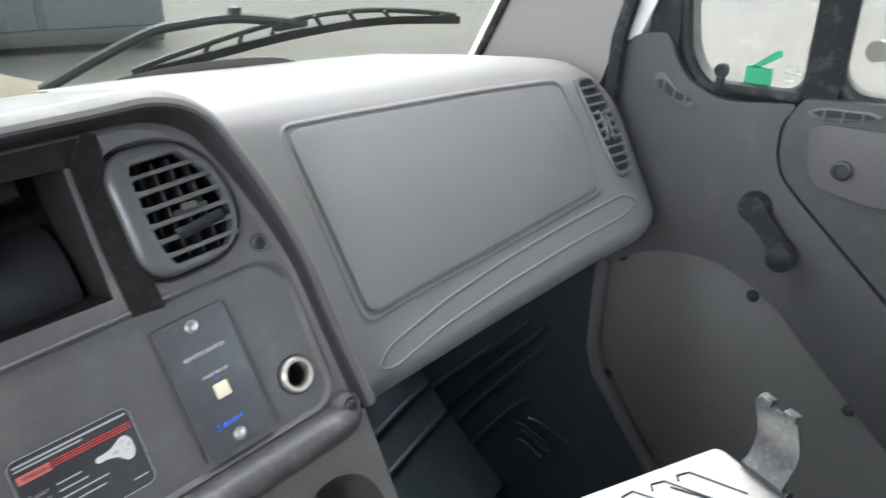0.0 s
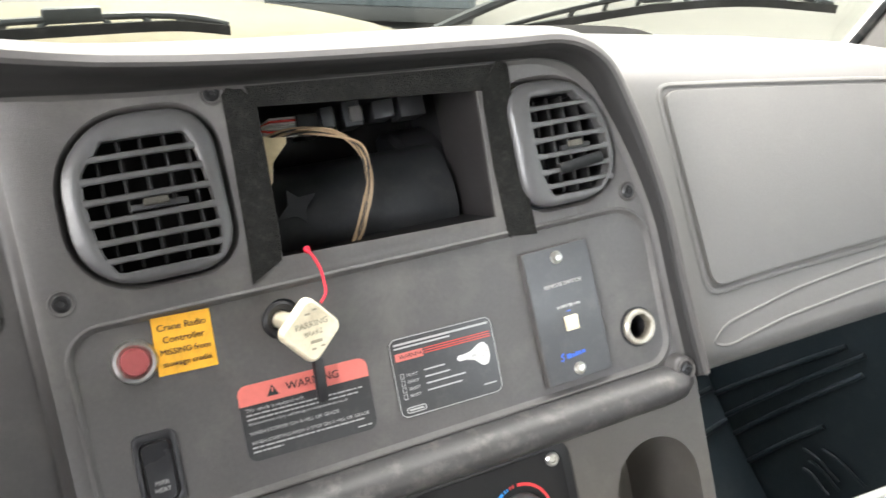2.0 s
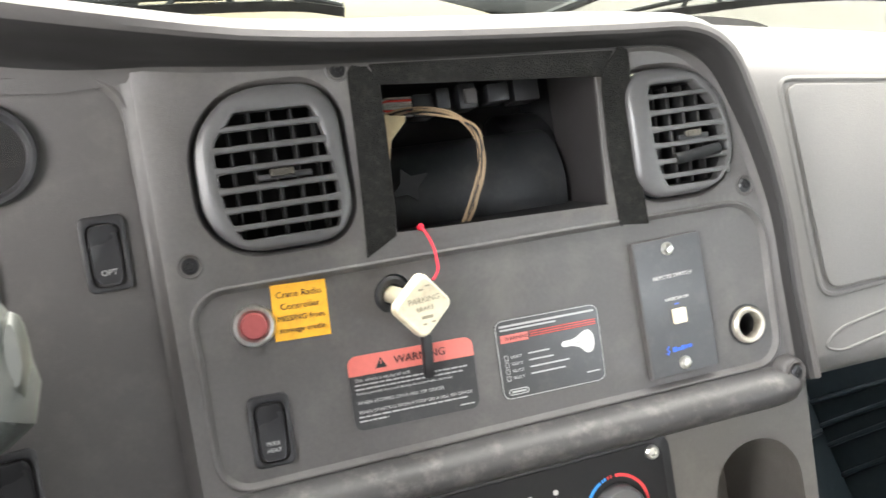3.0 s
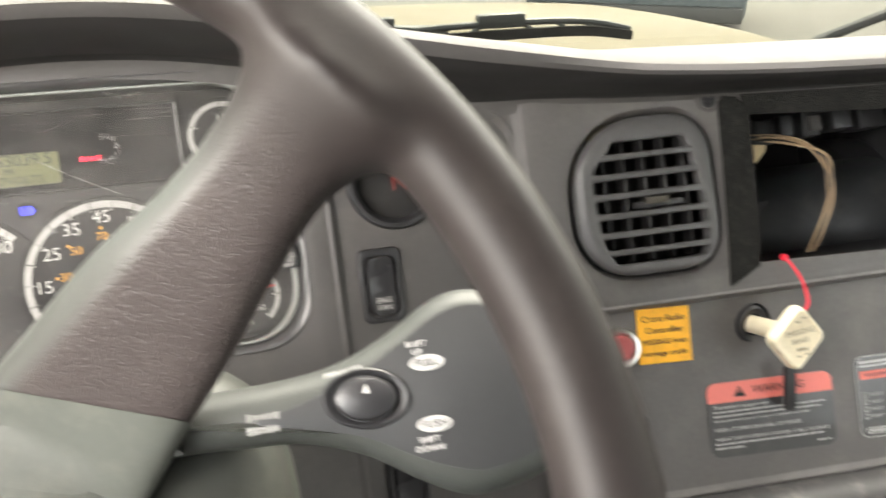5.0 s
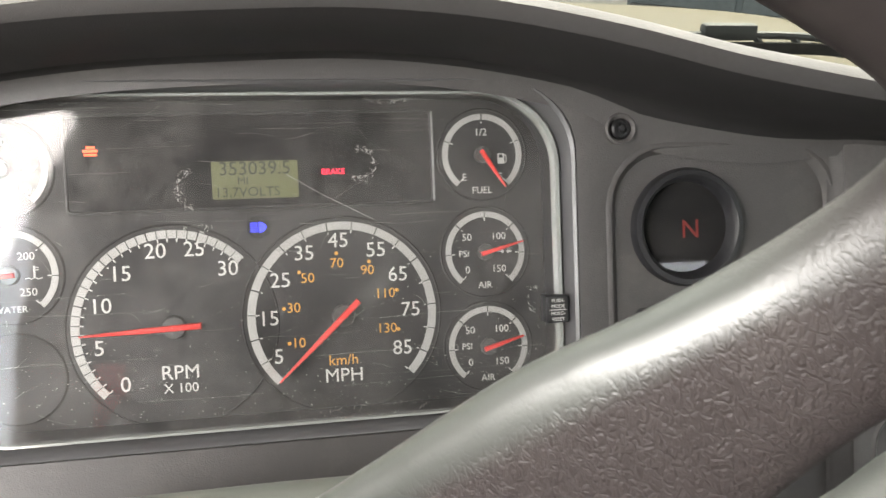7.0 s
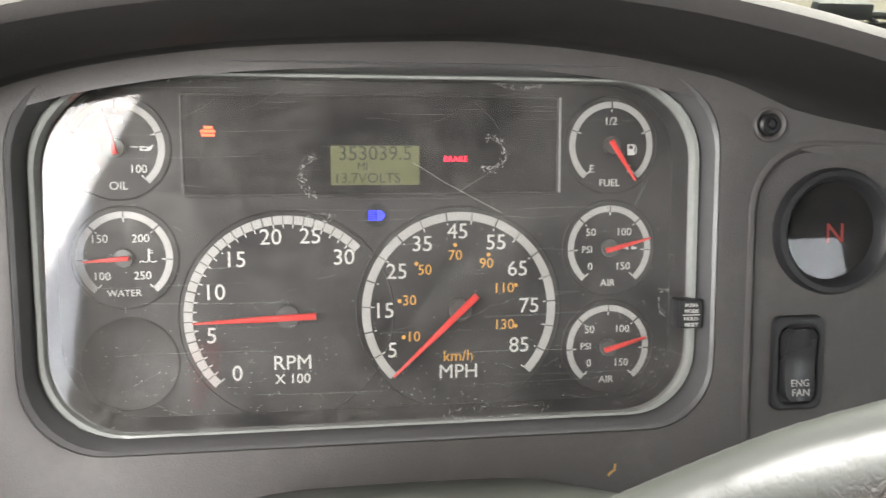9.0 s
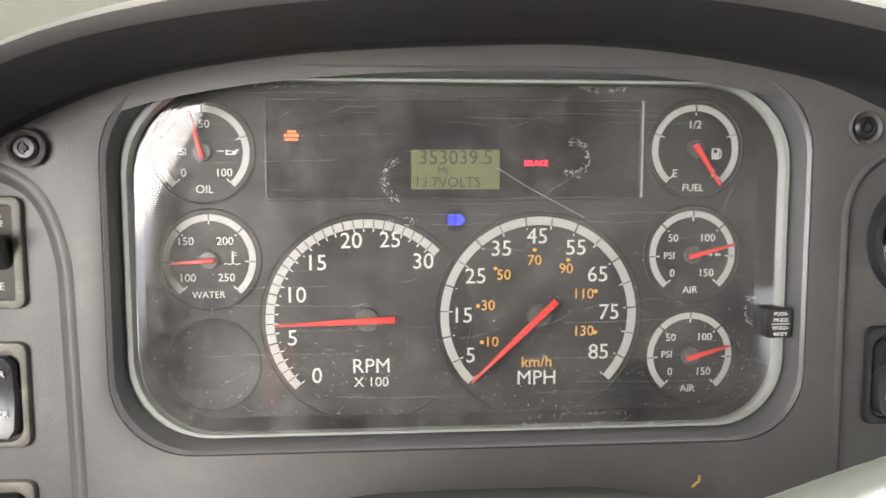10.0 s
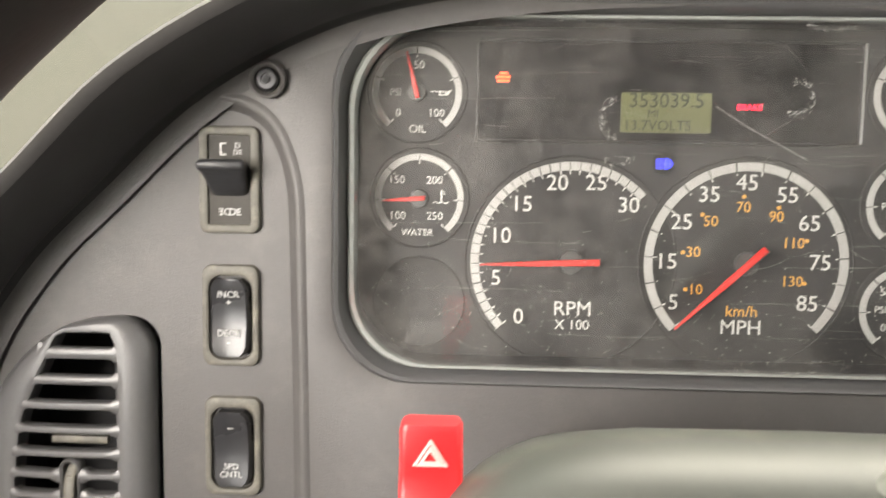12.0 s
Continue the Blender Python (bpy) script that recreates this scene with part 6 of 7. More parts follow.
stalk_top = [(0.082, -0.0805), (0.1, -0.0792), (0.13, -0.078), (0.155, -0.0745), (0.178, -0.065), (0.197, -0.0535), (0.212, -0.049), (0.228, -0.0525), (0.244, -0.064), (0.254, -0.084), (0.259, -0.105)]
stalk_low = [(0.255, -0.121), (0.24, -0.131), (0.222, -0.136), (0.205, -0.1365), (0.186, -0.1275), (0.165, -0.1145), (0.14, -0.106), (0.118, -0.1045), (0.1, -0.1037), (0.082, -0.1037)]
so = [tuple(p) for p in spline(stalk_top, 40)] + [tuple(p) for p in spline(stalk_low, 36)]
def pull_in(loop, d):
    n = len(loop)
    out = []
    for i in range(n):
        a, b = loop[i - 1], loop[(i + 1) % n]
        tx, tz = b[0] - a[0], b[1] - a[1]
        k = math.hypot(tx, tz) or 1
        out.append((loop[i][0] + tz / k * d, loop[i][1] - tx / k * d))
    return out
part("body", loft([flat(pull_in(so, 0.009), 0.022), flat(pull_in(so, 0.003), 0.017), flat(so, 0.008), flat(pull_in(so, 0.0008), 0.0), flat(pull_in(so, 0.0035), -0.0055), flat(pull_in(so, 0.007), -0.0088), flat(pull_in(so, 0.0115), -0.0106)], True, (True, True)), STALK, st)
part("root", tube([(0.108, 0.004, -0.091), (0.085, 0.02, -0.093), (0.03, 0.05, -0.1)], 0.0115, 12), STALK, st)
face = rounded([(0.118, -0.094), (0.14, -0.09), (0.165, -0.081), (0.185, -0.07), (0.2, -0.0605), (0.214, -0.057), (0.228, -0.061), (0.239, -0.073), (0.246, -0.092), (0.245, -0.112), (0.235, -0.122), (0.212, -0.127), (0.19, -0.119), (0.165, -0.105), (0.14, -0.099)], 0.01)
part("face", plate(face, (), -0.0113, -0.009, 0.0004), material("smooth_dark_stalk_face", (0.034, 0.035, 0.036), 0.38, vary=0.06, spec=0.4), st, "smooth dark face of the stalk")
part("selector_ring", lathe([(0.0158, -0.0105), (0.0205, -0.0105), (0.0208, -0.0122), (0.0195, -0.0132), (0.0175, -0.0128), (0.0158, -0.0112)], 40), BLACK, st, m=pose(0.168, 0, -0.0905, 0, 8, 0) @ Matrix.Diagonal((0.86, 1, 0.6, 1)))
sel = lathe([(0, -0.008), (0.0152, -0.008), (0.0152, -0.0128), (0.0138, -0.0155), (0.011, -0.0166), (0.0, -0.017)], 36)
bmesh.ops.transform(sel, matrix=pose(0.168, 0, -0.0905, 0, 8, 0) @ Matrix.Diagonal((0.86, 1, 0.6, 1)), verts=sel.verts)
kn = part("selector", sel, BLACK, st, "oval black selector knob")
part("pointer", plate([(0.1672, -0.0885), (0.1698, -0.0885), (0.1686, -0.0845)], (), -0.0174, -0.0165), WHITE, kn)
for t, x, z in (("PULL", 0.1945, -0.0795), ("PUSH", 0.1945, -0.1045)):
    p_ = part("oval_mark", plate(circle(x, z, 0.0072, 28, 0.0033), (), -0.0123, -0.0117), BAND, st, "white oval mark")
    writing(t, 0.0045, x, z, -0.0126, TICK, p_, turn=0)
writing("SHIFT", 0.0034, 0.191, -0.0715, -0.0122, WHITE, st)
writing("UP", 0.0034, 0.191, -0.0748, -0.0122, WHITE, st)
writing("SHIFT", 0.0034, 0.1915, -0.1105, -0.0122, WHITE, st)
writing("DOWN", 0.0034, 0.1915, -0.114, -0.0122, WHITE, st)
writing("MAN/AUTO", 0.003, 0.16, -0.0787, -0.0125, WHITE, st, turn=6)
bars([(0.1195 + 0.0027 * i, z, 0.002, h, -0.0119) for z, hs_ in ((-0.092, (0.0032, 0.002, 0.002, 0.0022, 0.0028)), (-0.0972, (0.0032, 0.003, 0.0026, 0.003, 0.0024))) for i, h in enumerate(hs_)], material("dim_grey_print", (0.2, 0.2, 0.19), 0.6), st)
part("end_lever", loft([[(0.2535 + 0.004 * math.cos(a) * k, y, -0.094 + 0.018 * math.sin(a) * k) for a in [2 * math.pi * i / 16 for i in range(16)]] for y, k in ((0.01, 0.7), (0.004, 1.0), (-0.004, 1.0), (-0.008, 0.7))], True, (True, True)), COLUMN, st, "pale end lever")

# ---- passenger door, kick panel and footwell ----
def inside(x0):
    """Local x runs rearwards along the passenger side, local y outwards, z up."""
    return Matrix(((0, 1, 0, x0), (-1, 0, 0, 0), (0, 0, 1, 0), (0, 0, 0, 1)))

door = thing("door_1", "closed grey plastic passenger door with a window crank", "door", inside(1.418), kind="structure")
part("front_trim", plate(rounded([(0.17, 0.9), (0.234, 0.916), (0.25, 0.929), (0.287, 0.9335), (0.297, 0.919), (0.3016, 0.9044), (0.3206, 0.8775), (0.3531, 0.86), (0.3864, 0.8565), (0.463, 0.866), (0.4465, 0.838), (0.4475, 0.8), (0.457, 0.772), (0.48, 0.748), (0.604, 0.638), (0.76, 0.5), (1.2, 0.1), (0.98, 0.13), (0.653, 0.43), (0.53, 0.545), (0.487, 0.588), (0.443, 0.615), (0.41, 0.63), (0.377, 0.636), (0.33, 0.632), (0.29, 0.62), (0.26, 0.6), (0.17, 0.57)], 0.012), (), 0.0, 0.03, 0.013, 5), DOORPL, door, "grey moulded door trim")
part("door_trim", plate(rounded([(0.4665, 0.874), (0.56, 0.879), (1.28, 0.9), (1.28, 0.05), (1.21, 0.1), (0.765, 0.502), (0.607, 0.642), (0.483, 0.751), (0.461, 0.773), (0.451, 0.8), (0.45, 0.838)], 0.012), (), 0.0, 0.03, 0.006, 4), DOORPL, door, "grey moulded door trim")
part("lock_plate", plate(rounded([(0.481, 0.838), (0.488, 0.79), (0.5, 0.77), (0.562, 0.757), (0.72, 0.765), (0.72, 0.85), (0.495, 0.848)], 0.012), (), -0.006, 0.004, 0.004, 3), HOODPL, door, "dark grey latch plate")
part("lock", lathe([(0, -0.006), (0.0125, -0.006), (0.0125, -0.009), (0.0105, -0.0105), (0.008, -0.0105), (0.007, -0.008), (0.004, -0.0075), (0.0, -0.0095)], 28, 0.527, 0.796), BLACK, door, "round black lock")
def demist(pts, parent):
    v = part("demister_vent", plate(rounded(pts, 0.009, 4), (), -0.0025, 0.004, 0.0012), VENTPL, parent, "slotted demister vent")
    cx, cz = sum(p[0] for p in pts) / len(pts), sum(p[1] for p in pts) / len(pts)
    # Black plate on the face stands in for the slot's dark inside.
    part("slot", plate(rounded([((x - cx) * 0.84 + cx, (z - cz) * 0.62 + cz) for x, z in pts], 0.006, 4), (), -0.003, -0.0015), VOID, v)
    (x0, z0), (x1, z1) = pts[0], pts[len(pts) // 2]
    for t in (0.25, 0.5, 0.75):
        part("divider", box(x0 + (x1 - x0) * t, -0.003, z0 + (z1 - z0) * t - 0.002 * math.sin(math.pi * t), 0.0028, 0.003, 0.015, 0.0006, 1), VENTPL, v)
demist([(0.2775, 0.874), (0.284, 0.862), (0.297, 0.851), (0.314, 0.8425), (0.331, 0.8405), (0.3385, 0.847), (0.325, 0.852), (0.31, 0.861), (0.299, 0.873), (0.291, 0.8815), (0.281, 0.881)], door)
demist([(0.472, 0.8585), (0.483, 0.8515), (0.548, 0.8585), (0.557, 0.864), (0.547, 0.8695), (0.49, 0.867)], door)
crank = thing("window_crank", "black window crank with a round grip knob", "crank", inside(1.418) @ pose(0.436, 0, 0.727) @ Matrix.Diagonal((0.85, 0.85, 0.85, 1)))
part("hub", lathe([(0, 0.004), (0.024, 0.004), (0.0235, -0.014), (0.021, -0.022), (0.0, -0.024)], 32), RUBBER, crank)
arm = [(0, 0.0), (0.02, -0.018), (0.042, -0.042), (0.057, -0.057)]
part("arm", loft([[(x + w * 0.7, -0.018 - 0.002 * i - 0.006, z + w * 0.7), (x + w * 0.7, -0.018 - 0.002 * i + 0.005, z + w * 0.7), (x - w * 0.7, -0.018 - 0.002 * i + 0.005, z - w * 0.7), (x - w * 0.7, -0.018 - 0.002 * i - 0.006, z - w * 0.7)] for i, ((x, z), w) in enumerate(zip(arm, (0.018, 0.016, 0.015, 0.016)))], True, (True, True)), RUBBER, crank)
part("knob", lathe([(0, -0.02), (0.016, -0.022), (0.021, -0.03), (0.0225, -0.045), (0.02, -0.054), (0.012, -0.058), (0.0, -0.059)], 32, 0.057, -0.057), RUBBER, crank, "round black grip")

def ring_of(points, r, y=0.0, seg=8):
    loop = [(x, y, z) for x, z in points]
    return tube(loop + loop[:1], r, seg, False)
QUARTER = rounded([(0.468, 0.873), (0.345, 0.862), (0.312, 0.9), (0.3, 0.97), (0.33, 1.5), (0.468, 1.5)], 0.03)
REAR = rounded([(1.15, 0.89), (0.495, 0.873), (0.495, 1.5), (1.15, 1.5)], 0.05)
w1 = thing("window_1", "dusty quarter window in a thick black rubber frame", "window", inside(1.437), kind="structure")
part("rubber_frame", ring_of(QUARTER, 0.0085), RUBBER, w1, "thick black rubber frame")
part("pane", plate(QUARTER, (), 0.012, 0.016), SIDEGLASS, w1)
part("corner_filler", plate(rounded([(0.258, 0.9), (0.32, 0.878), (0.3, 0.91), (0.297, 0.97), (0.325, 1.5), (0.29, 1.5), (0.2587, 0.97)], 0.004, 3), (), -0.006, 0.006, 0.002), RUBBER, w1, "black rubber channel beside the glass")
part("sill_strip", box(0.41, -0.004, 0.872, 0.105, 0.02, 0.013, 0.003), RUBBER, w1)
part("latch", merge(tube([(0.362, -0.01, 0.868), (0.362, -0.012, 0.885)], 0.0055, 12), lathe([(0, -0.018), (0.008, -0.017), (0.0095, -0.012), (0.008, -0.006), (0, -0.005)], 20, 0.362, 0.893)), RUBBER, w1, "black window latch knob")
part("tape_patch", plate([(0.386, 0.877), (0.42, 0.877), (0.419, 0.899), (0.386, 0.9)], (), 0.009, 0.0105), GREEN, w1, "green tape stuck on the glass")
part("tape_end", plate([(0.392, 0.899), (0.4, 0.897), (0.4275, 0.9145), (0.4265, 0.9225), (0.42, 0.921)], (), 0.009, 0.0105), GREEN, w1)
bars([(0.432, 0.9, 0.012, 0.002, 0.0105), (0.436, 0.895, 0.016, 0.002, 0.0105), (0.433, 0.886, 0.012, 0.0025, 0.0105)], GREYINK, w1)
w2 = thing("window_2", "passenger door window in a black rubber frame", "window", inside(1.437), kind="structure")
part("rubber_frame", ring_of(REAR, 0.008), RUBBER, w2)
part("divider_bar", box(0.4815, 0.002, 1.19, 0.044, 0.024, 0.66, 0.004), RUBBER, w2, "black upright window bar")
g2 = part("pane", plate(REAR, (), 0.014, 0.018), SIDEGLASS, w2)
# front of the door frame: painted strip and black seal beside the pillar
solo("trim", loft([[(1.424, -0.21 - 0.35 * t, 0.9 + 0.75 * t), (1.424, -0.24 - 0.3 * t, 0.905 + 0.75 * t), (1.445, -0.24 - 0.3 * t, 0.905 + 0.75 * t)] for t in (-0.12, 0, 0.3, 0.6, 1)], False), CABPAINT, "white painted door frame strip", "trim", kind="structure")
part("door_seal", tube([(1.405, -0.222, 0.80), (1.408, -0.226, 0.92), (1.41, -0.245, 1.0), (1.41, -0.33, 1.4), (1.41, -0.4, 1.65)], 0.011, 8), RUBBER, None)
tagged(bpy.data.objects["door_seal"], "black rubber door seal by the pillar", "seal", kind="structure")
def pillar(sign, base):
    rows = []
    for t in np.linspace(0, 1, 10):
        z = 0.80 + 0.9 * t
        y, e = 0.012 - 0.53 * (z - 0.86), -0.205 - 0.29 * (z - 0.86)
        rows.append([(base + sign * x, q, z) for x, q in ((0.0, y + 0.01), (0.0, y), (-0.014, y - 0.012), (-0.028, y * 0.6 + e * 0.4), (-0.032, y * 0.3 + e * 0.7), (-0.028, e), (0.02, e), (0.04, y))])
    return loft(rows, True, (True, True))
solo("pillar_right", pillar(1, 1.437), TRIM, "beige moulded windshield pillar trim", "pillar", kind="structure")
solo("pillar_left", pillar(-1, -0.537), TRIM, "beige moulded driver side pillar trim", "pillar", kind="structure")
part("screen_edge", tube([(1.428, 0.014 - 0.53 * (z - 0.86), z) for z in [0.83 + 0.1 * i for i in range(9)]], 0.007, 8), RUBBER, ws, "black windshield edge")

kick = thing("kick_panel", "scuffed light grey kick panel fixed with dark screws", "panel", inside(1.436))
part("sheet", plate(rounded([(0.238, 0.61), (0.233, 0.43), (0.245, 0.39), (0.36, 0.24), (0.56, 0.06), (1.2, 0.06), (1.2, 0.3), (0.9, 0.36), (0.66, 0.5), (0.45, 0.66), (0.3, 0.66)], 0.015), (), 0.0, 0.006, 0.0015), KICK, kick)
for x, z in ((0.256, 0.597), (0.451, 0.589), (0.254, 0.383), (0.601, 0.46)):
    part("screw", lathe([(0, 0.0), (0.0085, 0.0), (0.0082, -0.003), (0.006, -0.0045), (0.0, -0.005)], 20, x, z), RUBBER, kick, "dark screw")
random.seed(5)
for k in range(9):
    x, z = random.uniform(0.3, 0.55), random.uniform(0.33, 0.57)
    part("scuff", tube([(x, -0.0004, z), (x + random.uniform(0.004, 0.012), -0.0006, z + random.gauss(0, 0.003)), (x + random.uniform(0.012, 0.02), -0.0004, z + random.gauss(0, 0.002))], 0.0006, 5), BLACK, kick)
part("edge_channel", tube([(0.228, -0.006, 0.63), (0.226, -0.006, 0.43), (0.239, -0.006, 0.385), (0.35, -0.006, 0.235), (0.55, -0.006, 0.05)], 0.011, 8), HOODPL, kick, "dark grey edge channel")
lining = thing("side_lining", "dark ribbed rubber lining beside the footwell", "panel", inside(1.4345))
part("sheet", plate(rounded([(-0.4, 0.0), (0.36, 0.0), (0.36, 0.22), (0.235, 0.4), (0.232, 0.66), (-0.4, 0.66)], 0.01), (), 0.0, 0.004), MAT_DARK, lining)
for x0, z0, x1, z1 in ((-0.151, 0.148, 0.107, 0.428), (-0.097, 0.139, 0.138, 0.429), (-0.088, 0.089, 0.143, 0.396), (-0.011, 0.103, 0.111, 0.275)):
    part("rib", tube([(x0 + (x1 - x0) * t, -0.001 - 0.0035 * math.sin(math.pi * min(1, max(0, t * 1.1))) ** 0.5, z0 + (z1 - z0) * t + 0.006 * math.sin(3 * t)) for t in np.linspace(0, 1, 10)], 0.0045, 8), MAT_DARK, lining)
for x0, z0, l in ((0.09, 0.215, 0.07), (0.105, 0.2, 0.06), (0.1, 0.18, 0.05), (0.12, 0.235, 0.08)):
    part("crease", tube([(x0 + l * t, -0.002 - 0.006 * math.sin(math.pi * t), z0 - 0.012 * t + 0.008 * math.sin(4 * t)) for t in np.linspace(0, 1, 8)], 0.0026, 8), MAT_DARK, lining)
# ribbed toe board and a dark crumpled mat
toe = thing("toe_mat", "dark ribbed rubber mat up the firewall", "mat")
tb = []
for i in range(15):
    t = i / 14
    tb.append([(x, 0.34 - 0.42 * (1 - t) ** 1.6 + 0.012 * math.sin(9 * x + 5 * t), 0.06 + 0.6 * t + 0.004 * math.sin(14 * x)) for x in np.linspace(0.82, 1.43, 14)])
part("sheet", loft(tb, False), MAT_DARK, toe)
for i in range(11):
    t = 0.2 + 0.075 * i
    part("rib", tube([(x, 0.336 - 0.42 * (1 - t) ** 1.6 + 0.012 * math.sin(9 * x + 5 * t), 0.06 + 0.6 * t + 0.004 * math.sin(14 * x)) for x in np.linspace(0.83, 1.42, 14)], 0.0055, 8), MAT_DARK, toe)
side = thing("console_side", "dark carpeted side of the centre console", "panel")
part("sheet", loft([[(0.86, -0.02, 0.03), (0.86, 0.33, 0.03)], [(0.856, -0.02, 0.5), (0.856, 0.33, 0.5)], [(0.852, -0.02, 0.66), (0.852, 0.33, 0.66)]], False), MAT_DARK, side)

# ---- metal box with an open latch ----
BOXM = pose(0.873, -0.553, 0, 0, 0, -28.8)
bx = thing("metal_box", "dented bright metal box with a raised latch", "box", BOXM)
LIDM = Matrix.Translation((0, 0, 0.745 - 0.5 * 0.593)) @ Matrix.Scale(0.593, 4)
part("body", box(-0.196, -0.107, 0.37, 0.374, 0.196, 0.72, 0.006), ALU, bx)
part("lid", plate([(x, z) for x, z in rrect(-0.33, -0.18, 0.66, 0.36, 0.012)], (), 0, 0.028, 0.004), ALU, bx, "bright worn lid").matrix_local = LIDM @ Matrix(((1, 0, 0, 0), (0, 0, 1, 0), (0, -1, 0, 0.5), (0, 0, 0, 1)))
ltc = []
for h, y, w in ((0.0, 0.0, 0.033), (0.008, -0.004, 0.033), (0.02, 0.004, 0.033), (0.036, 0.01, 0.034), (0.05, 0.01, 0.036), (0.068, 0.004, 0.036), (0.088, -0.004, 0.036), (0.094, -0.004, 0.034)):
    ltc.append([(y, -w, h), (y, w, h), (y + 0.004, w, h), (y + 0.004, -w, h)])
LT = LIDM @ pose(0.0, -0.068, 0.503) @ Matrix.Diagonal((1, 0.82, 1.02, 1))
part("latch", loft(ltc, True, (True, True)), LATCH, bx, "raised steel latch", m=LT)
part("latch_hook", merge(box(0.0, -0.02, 0.097, 0.012, 0.02, 0.008, 0.002), box(0.0, 0.02, 0.097, 0.012, 0.02, 0.008, 0.002)), LATCH, bx, m=LT)
part("latch_wire", tube([(0.008, -0.018, 0.02), (0.0115, -0.014, 0.034), (0.0125, 0.0, 0.04), (0.0115, 0.014, 0.034), (0.008, 0.018, 0.02)], 0.0018, 6), LATCH, bx, m=LT)
part("hinge", tube([(0.004, -0.04, 0.0), (0.004, 0.04, 0.0)], 0.006, 10), SCREW, bx, m=LT)
for pts in ([(-0.165, -0.03), (-0.159, -0.019), (-0.143, -0.017), (-0.118, -0.05), (-0.1, -0.09)], [(-0.122, -0.026), (-0.117, -0.017), (-0.1, -0.019), (-0.07, -0.065), (-0.045, -0.1)], [(-0.085, -0.026), (-0.081, -0.018), (-0.064, -0.02), (-0.03, -0.075)], [(-0.1, -0.03), (-0.08, -0.055), (-0.06, -0.085)]):
    part("stamped_line", tube([(x, z, 0.5004) for x, z in pts], 0.0013, 5), SCREW, bx, "dark stamped line in the lid", m=LIDM)
hnd = rounded([(0.0, 0.0), (0.027, -0.02), (0.03, -0.095), (-0.025, -0.095), (-0.025, -0.026)], 0.007, 5)
slot = rounded([(0.006, -0.0125), (0.0215, -0.024), (0.0215, -0.04), (-0.016, -0.04), (-0.016, -0.03)], 0.004, 4)
part("handle", plate(hnd, [slot], -0.004, 0.006, 0.0025, 3), HANDLE, bx, "pale grey moulded handle with a dark slot", m=BOXM.inverted() @ pose(0.642, -0.497, 0.827, -14, 0, -66))
# Plate closing the handle's slot, black in place of the shade within.
part("slot_shade_plate", plate(widen(slot, 0.002), (), 0.004, 0.007), VOID, bx, m=BOXM.inverted() @ pose(0.642, -0.497, 0.827, -14, 0, -66))

# ---- wipers outside the windshield ----
def on_screen(x, z, d):
    return (x, screen_y(x, z) + d, z)
def wiper(blade, armp, label, arch=0.0135):
    w = thing("wiper", label, "wiper", group="windshield wipers")
    b = spline([on_screen(x, z, 0.012) for x, z in blade], 20)
    part("rubber", loft([[(p[0], p[1] + dy, p[2] + dz) for dy, dz in ((-0.002, -0.006), (0.003, -0.006), (0.004, 0.0055), (-0.003, 0.0055))] for p in b], True, (True, True)), RUBBER, w)
    rise = [0.006 + arch * math.sin(math.pi * i / 19) for i in range(20)]
    part("blade", tube([(p[0], p[1] + 0.006, p[2] + h) for p, h in zip(b, rise)], 0.0042, 8), WIPER, w, "faded black arched blade frame")
    for i in (1, 4, 6, 8, 11, 13, 15, 18):
        q, h = b[i], rise[i]
        r_ = b[i + 1] if i < 10 else b[i - 1]
        part("strut", tube([(q[0], q[1] + 0.004, q[2] + 0.002), ((q[0] + r_[0]) / 2, q[1] + 0.006, q[2] + h)], 0.0034, 6), WIPER, w)
    q = b[9]
    part("bracket", box(q[0] + 0.01, q[1] + 0.008, q[2] + 0.015, 0.06, 0.014, 0.017, 0.004, 2), WIPER, w, "black centre bracket")
    a = spline([on_screen(x, z, 0.026) for x, z in armp], 24)
    part("arm", tube(a, 0.0072, 8), WIPER, w, "bent grey arm")
    k = armp[-2]
    part("nozzle", box(k[0], screen_y(*k) + 0.026, k[1] + 0.008, 0.014, 0.014, 0.014, 0.003), WIPER, w)
    return w
WIPER = material("faded_wiper_black", (0.042, 0.05, 0.052), 0.45, vary=0.2)
wiper([(1.003, 0.872), (1.105, 0.893), (1.202, 0.912), (1.304, 0.923), (1.412, 0.919)], [(0.9, 0.866), (0.965, 0.902), (1.02, 0.929), (1.06, 0.936), (1.122, 0.939), (1.205, 0.926)], "passenger side wiper with a curved arm")
wiper([(0.22, 0.885), (0.335, 0.896), (0.468, 0.898), (0.57, 0.897), (0.635, 0.888)], [(0.0, 0.912), (0.15, 0.922), (0.269, 0.917), (0.33, 0.909), (0.4, 0.903)], "driver side wiper lying low on the glass", 0.006)
# dotted border of the windshield and its black hump
fr = thing("screen_border", "black dotted ceramic border low on the windshield", "border", kind="structure")
hump = [(0.93, 0.84), (0.96, 0.872), (1.036, 0.884), (1.1, 0.886), (1.16, 0.883), (1.2, 0.873), (1.25, 0.845)]
hs = spline([(x, z, 0) for x, z in hump], 24)
part("hump", loft([[on_screen(p[0], 0.83, -0.004) for p in hs], [on_screen(p[0], p[1], -0.004) for p in hs]], False), material("grey_ceramic_dots", (0.16, 0.155, 0.145), 0.6), fr)

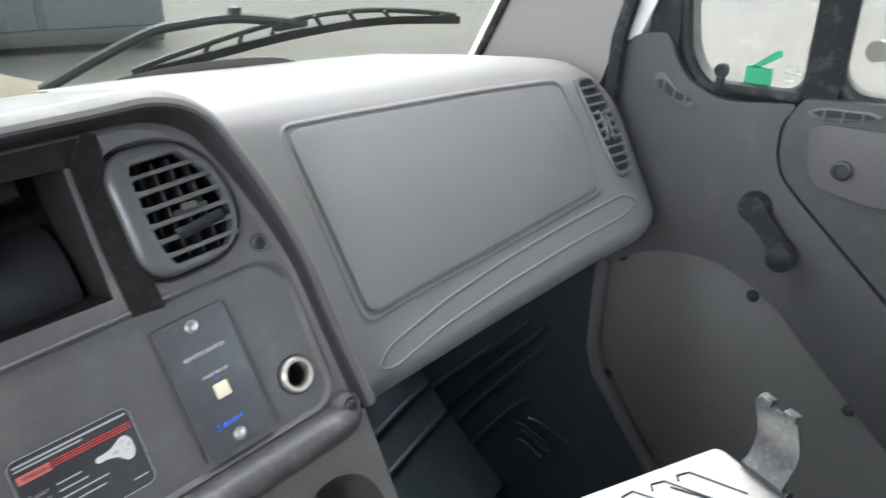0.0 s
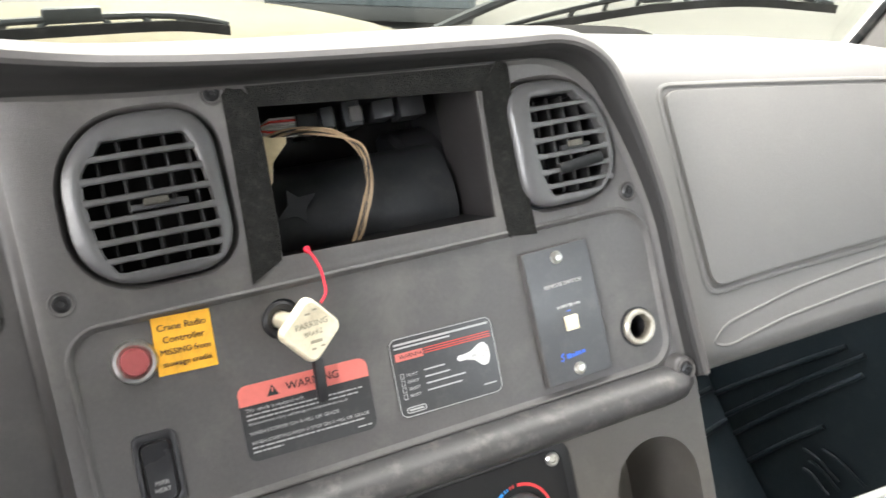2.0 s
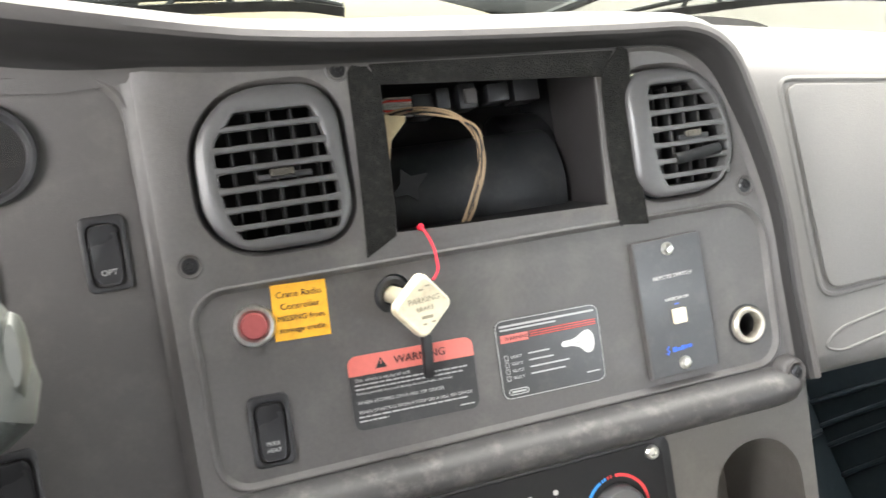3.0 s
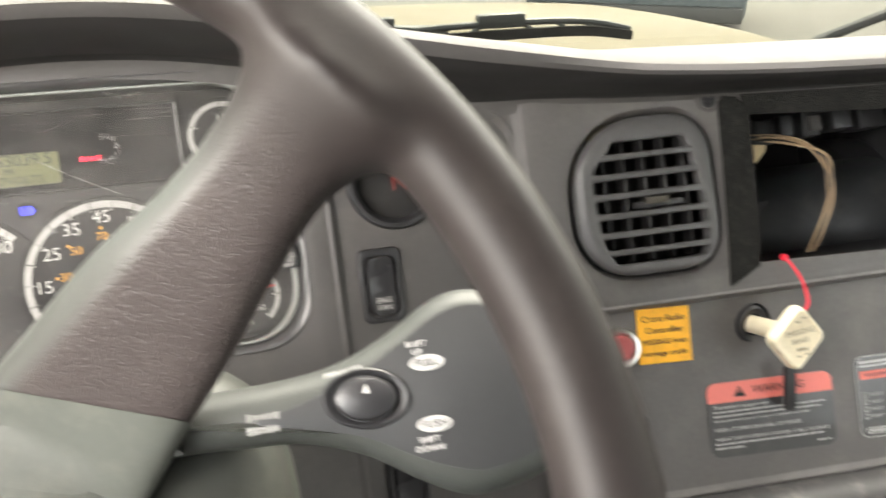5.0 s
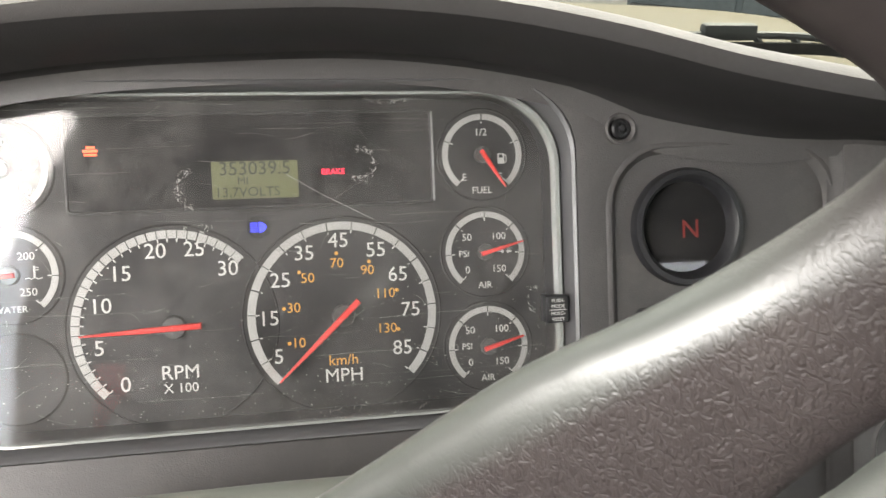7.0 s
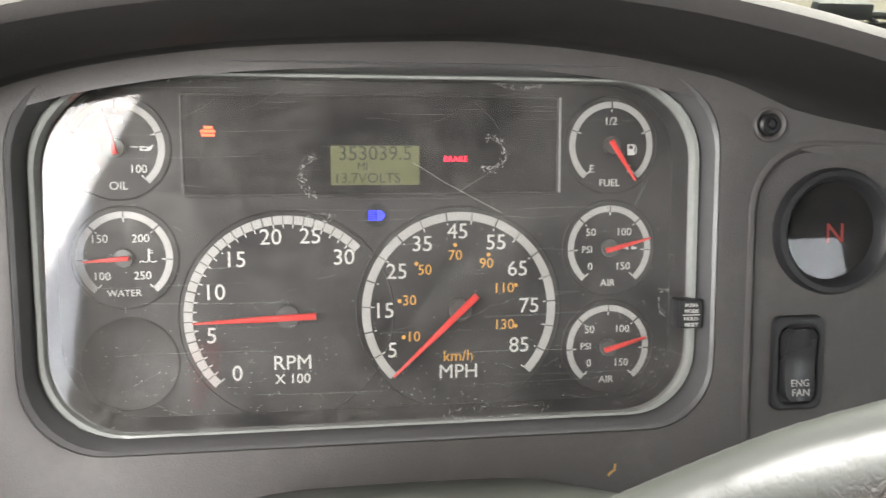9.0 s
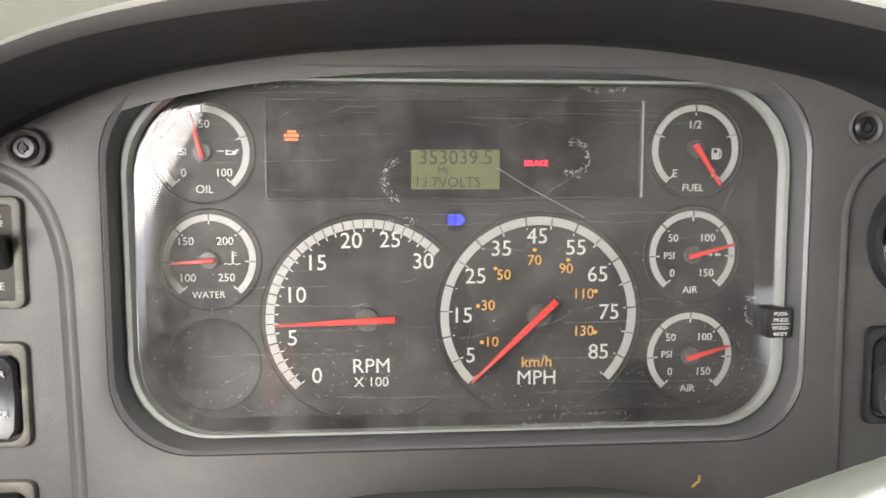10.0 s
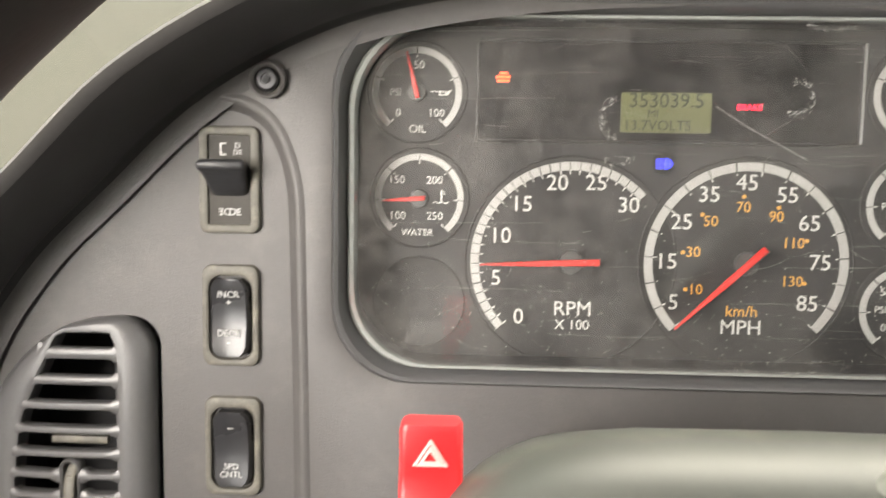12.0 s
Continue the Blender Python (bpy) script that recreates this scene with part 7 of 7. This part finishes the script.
# ---- outside: the truck's own hood, fender mirror, yard ----
hood = thing("truck_hood", "faded tan truck hood with a raised middle", "hood")
hr = []
for y, half, z, drop in ((0.42, 0.84, 0.80, 0.5), (0.7, 0.83, 0.80, 0.5), (1.1, 0.79, 0.775, 0.5), (1.5, 0.73, 0.71, 0.5), (1.8, 0.54, 0.58, 0.45), (2.0, 0.47, 0.42, 0.35), (2.08, 0.43, 0.2, 0.2)):
    row = []
    for k in range(41):
        u = -1 + k / 20
        ridge = 0.035 * (1 / (1 + math.exp((abs(u) - 0.74) * 40)))
        shoulder = -drop * max(0, (abs(u) - 0.8) / 0.2) ** 2.2
        row.append((0.45 + half * u, y, z + ridge + shoulder - 0.03 * u * u))
    hr.append(row)
part("panel", loft([[tuple(q) for q in spline(list(col_), 25)] for col_ in zip(*hr)], False), HOOD, hood)
part("seam", tube([(0.45 + 0.41 * s_, y, z) for s_, y, z in ((1, 0.45, 0.81), (1, 0.9, 0.795), (0.95, 1.3, 0.74), (0.88, 1.6, 0.66))], 0.006, 6), SCREW, hood)
mr = thing("outside_mirror", "grey outside mirror housing on white arms", "mirror", pose(1.95, -0.62, 1.08))
part("housing", box(0, 0, 0, 0.09, 0.22, 0.4, 0.03, 4), CABPAINT, mr)
part("glass_rim", box(-0.03, -0.112, 0, 0.06, 0.01, 0.34, 0.004), RUBBER, mr)
part("bracket", tube([(-0.42, 0.1, -0.16), (-0.2, 0.05, -0.18), (0, 0, -0.16)], 0.014, 8), CABPAINT, mr)
truck = thing("parked_truck", "dark blue-grey box truck parked across the yard", "truck", pose(6.5, 10.4, -0.95, 0, 0, -31))
part("body", box(0, 0, 1.45, 3.0, 2.2, 2.7, 0.1, 3), material("dark_blue_grey_paint", (0.13, 0.15, 0.16), 0.45, vary=0.25, scale=2), truck)
for x in (-0.75, 0.72):
    part("rear_door", box(x, -1.11, 1.5, 1.38, 0.05, 2.4, 0.02), material("faded_blue_paint", (0.15, 0.17, 0.18), 0.5, vary=0.3, scale=3), truck)
part("bumper", box(0, -1.14, 0.2, 2.9, 0.16, 0.2, 0.03), KICK, truck)
for x in (-1.1, 1.1):
    tw = lathe([(0, -0.15), (0.35, -0.15), (0.5, -0.12), (0.5, 0.12), (0.35, 0.15), (0, 0.15)], 28)
    part("wheel", tw, RUBBER, truck, m=pose(x, -0.3, 0.5, 0, 0, 90))
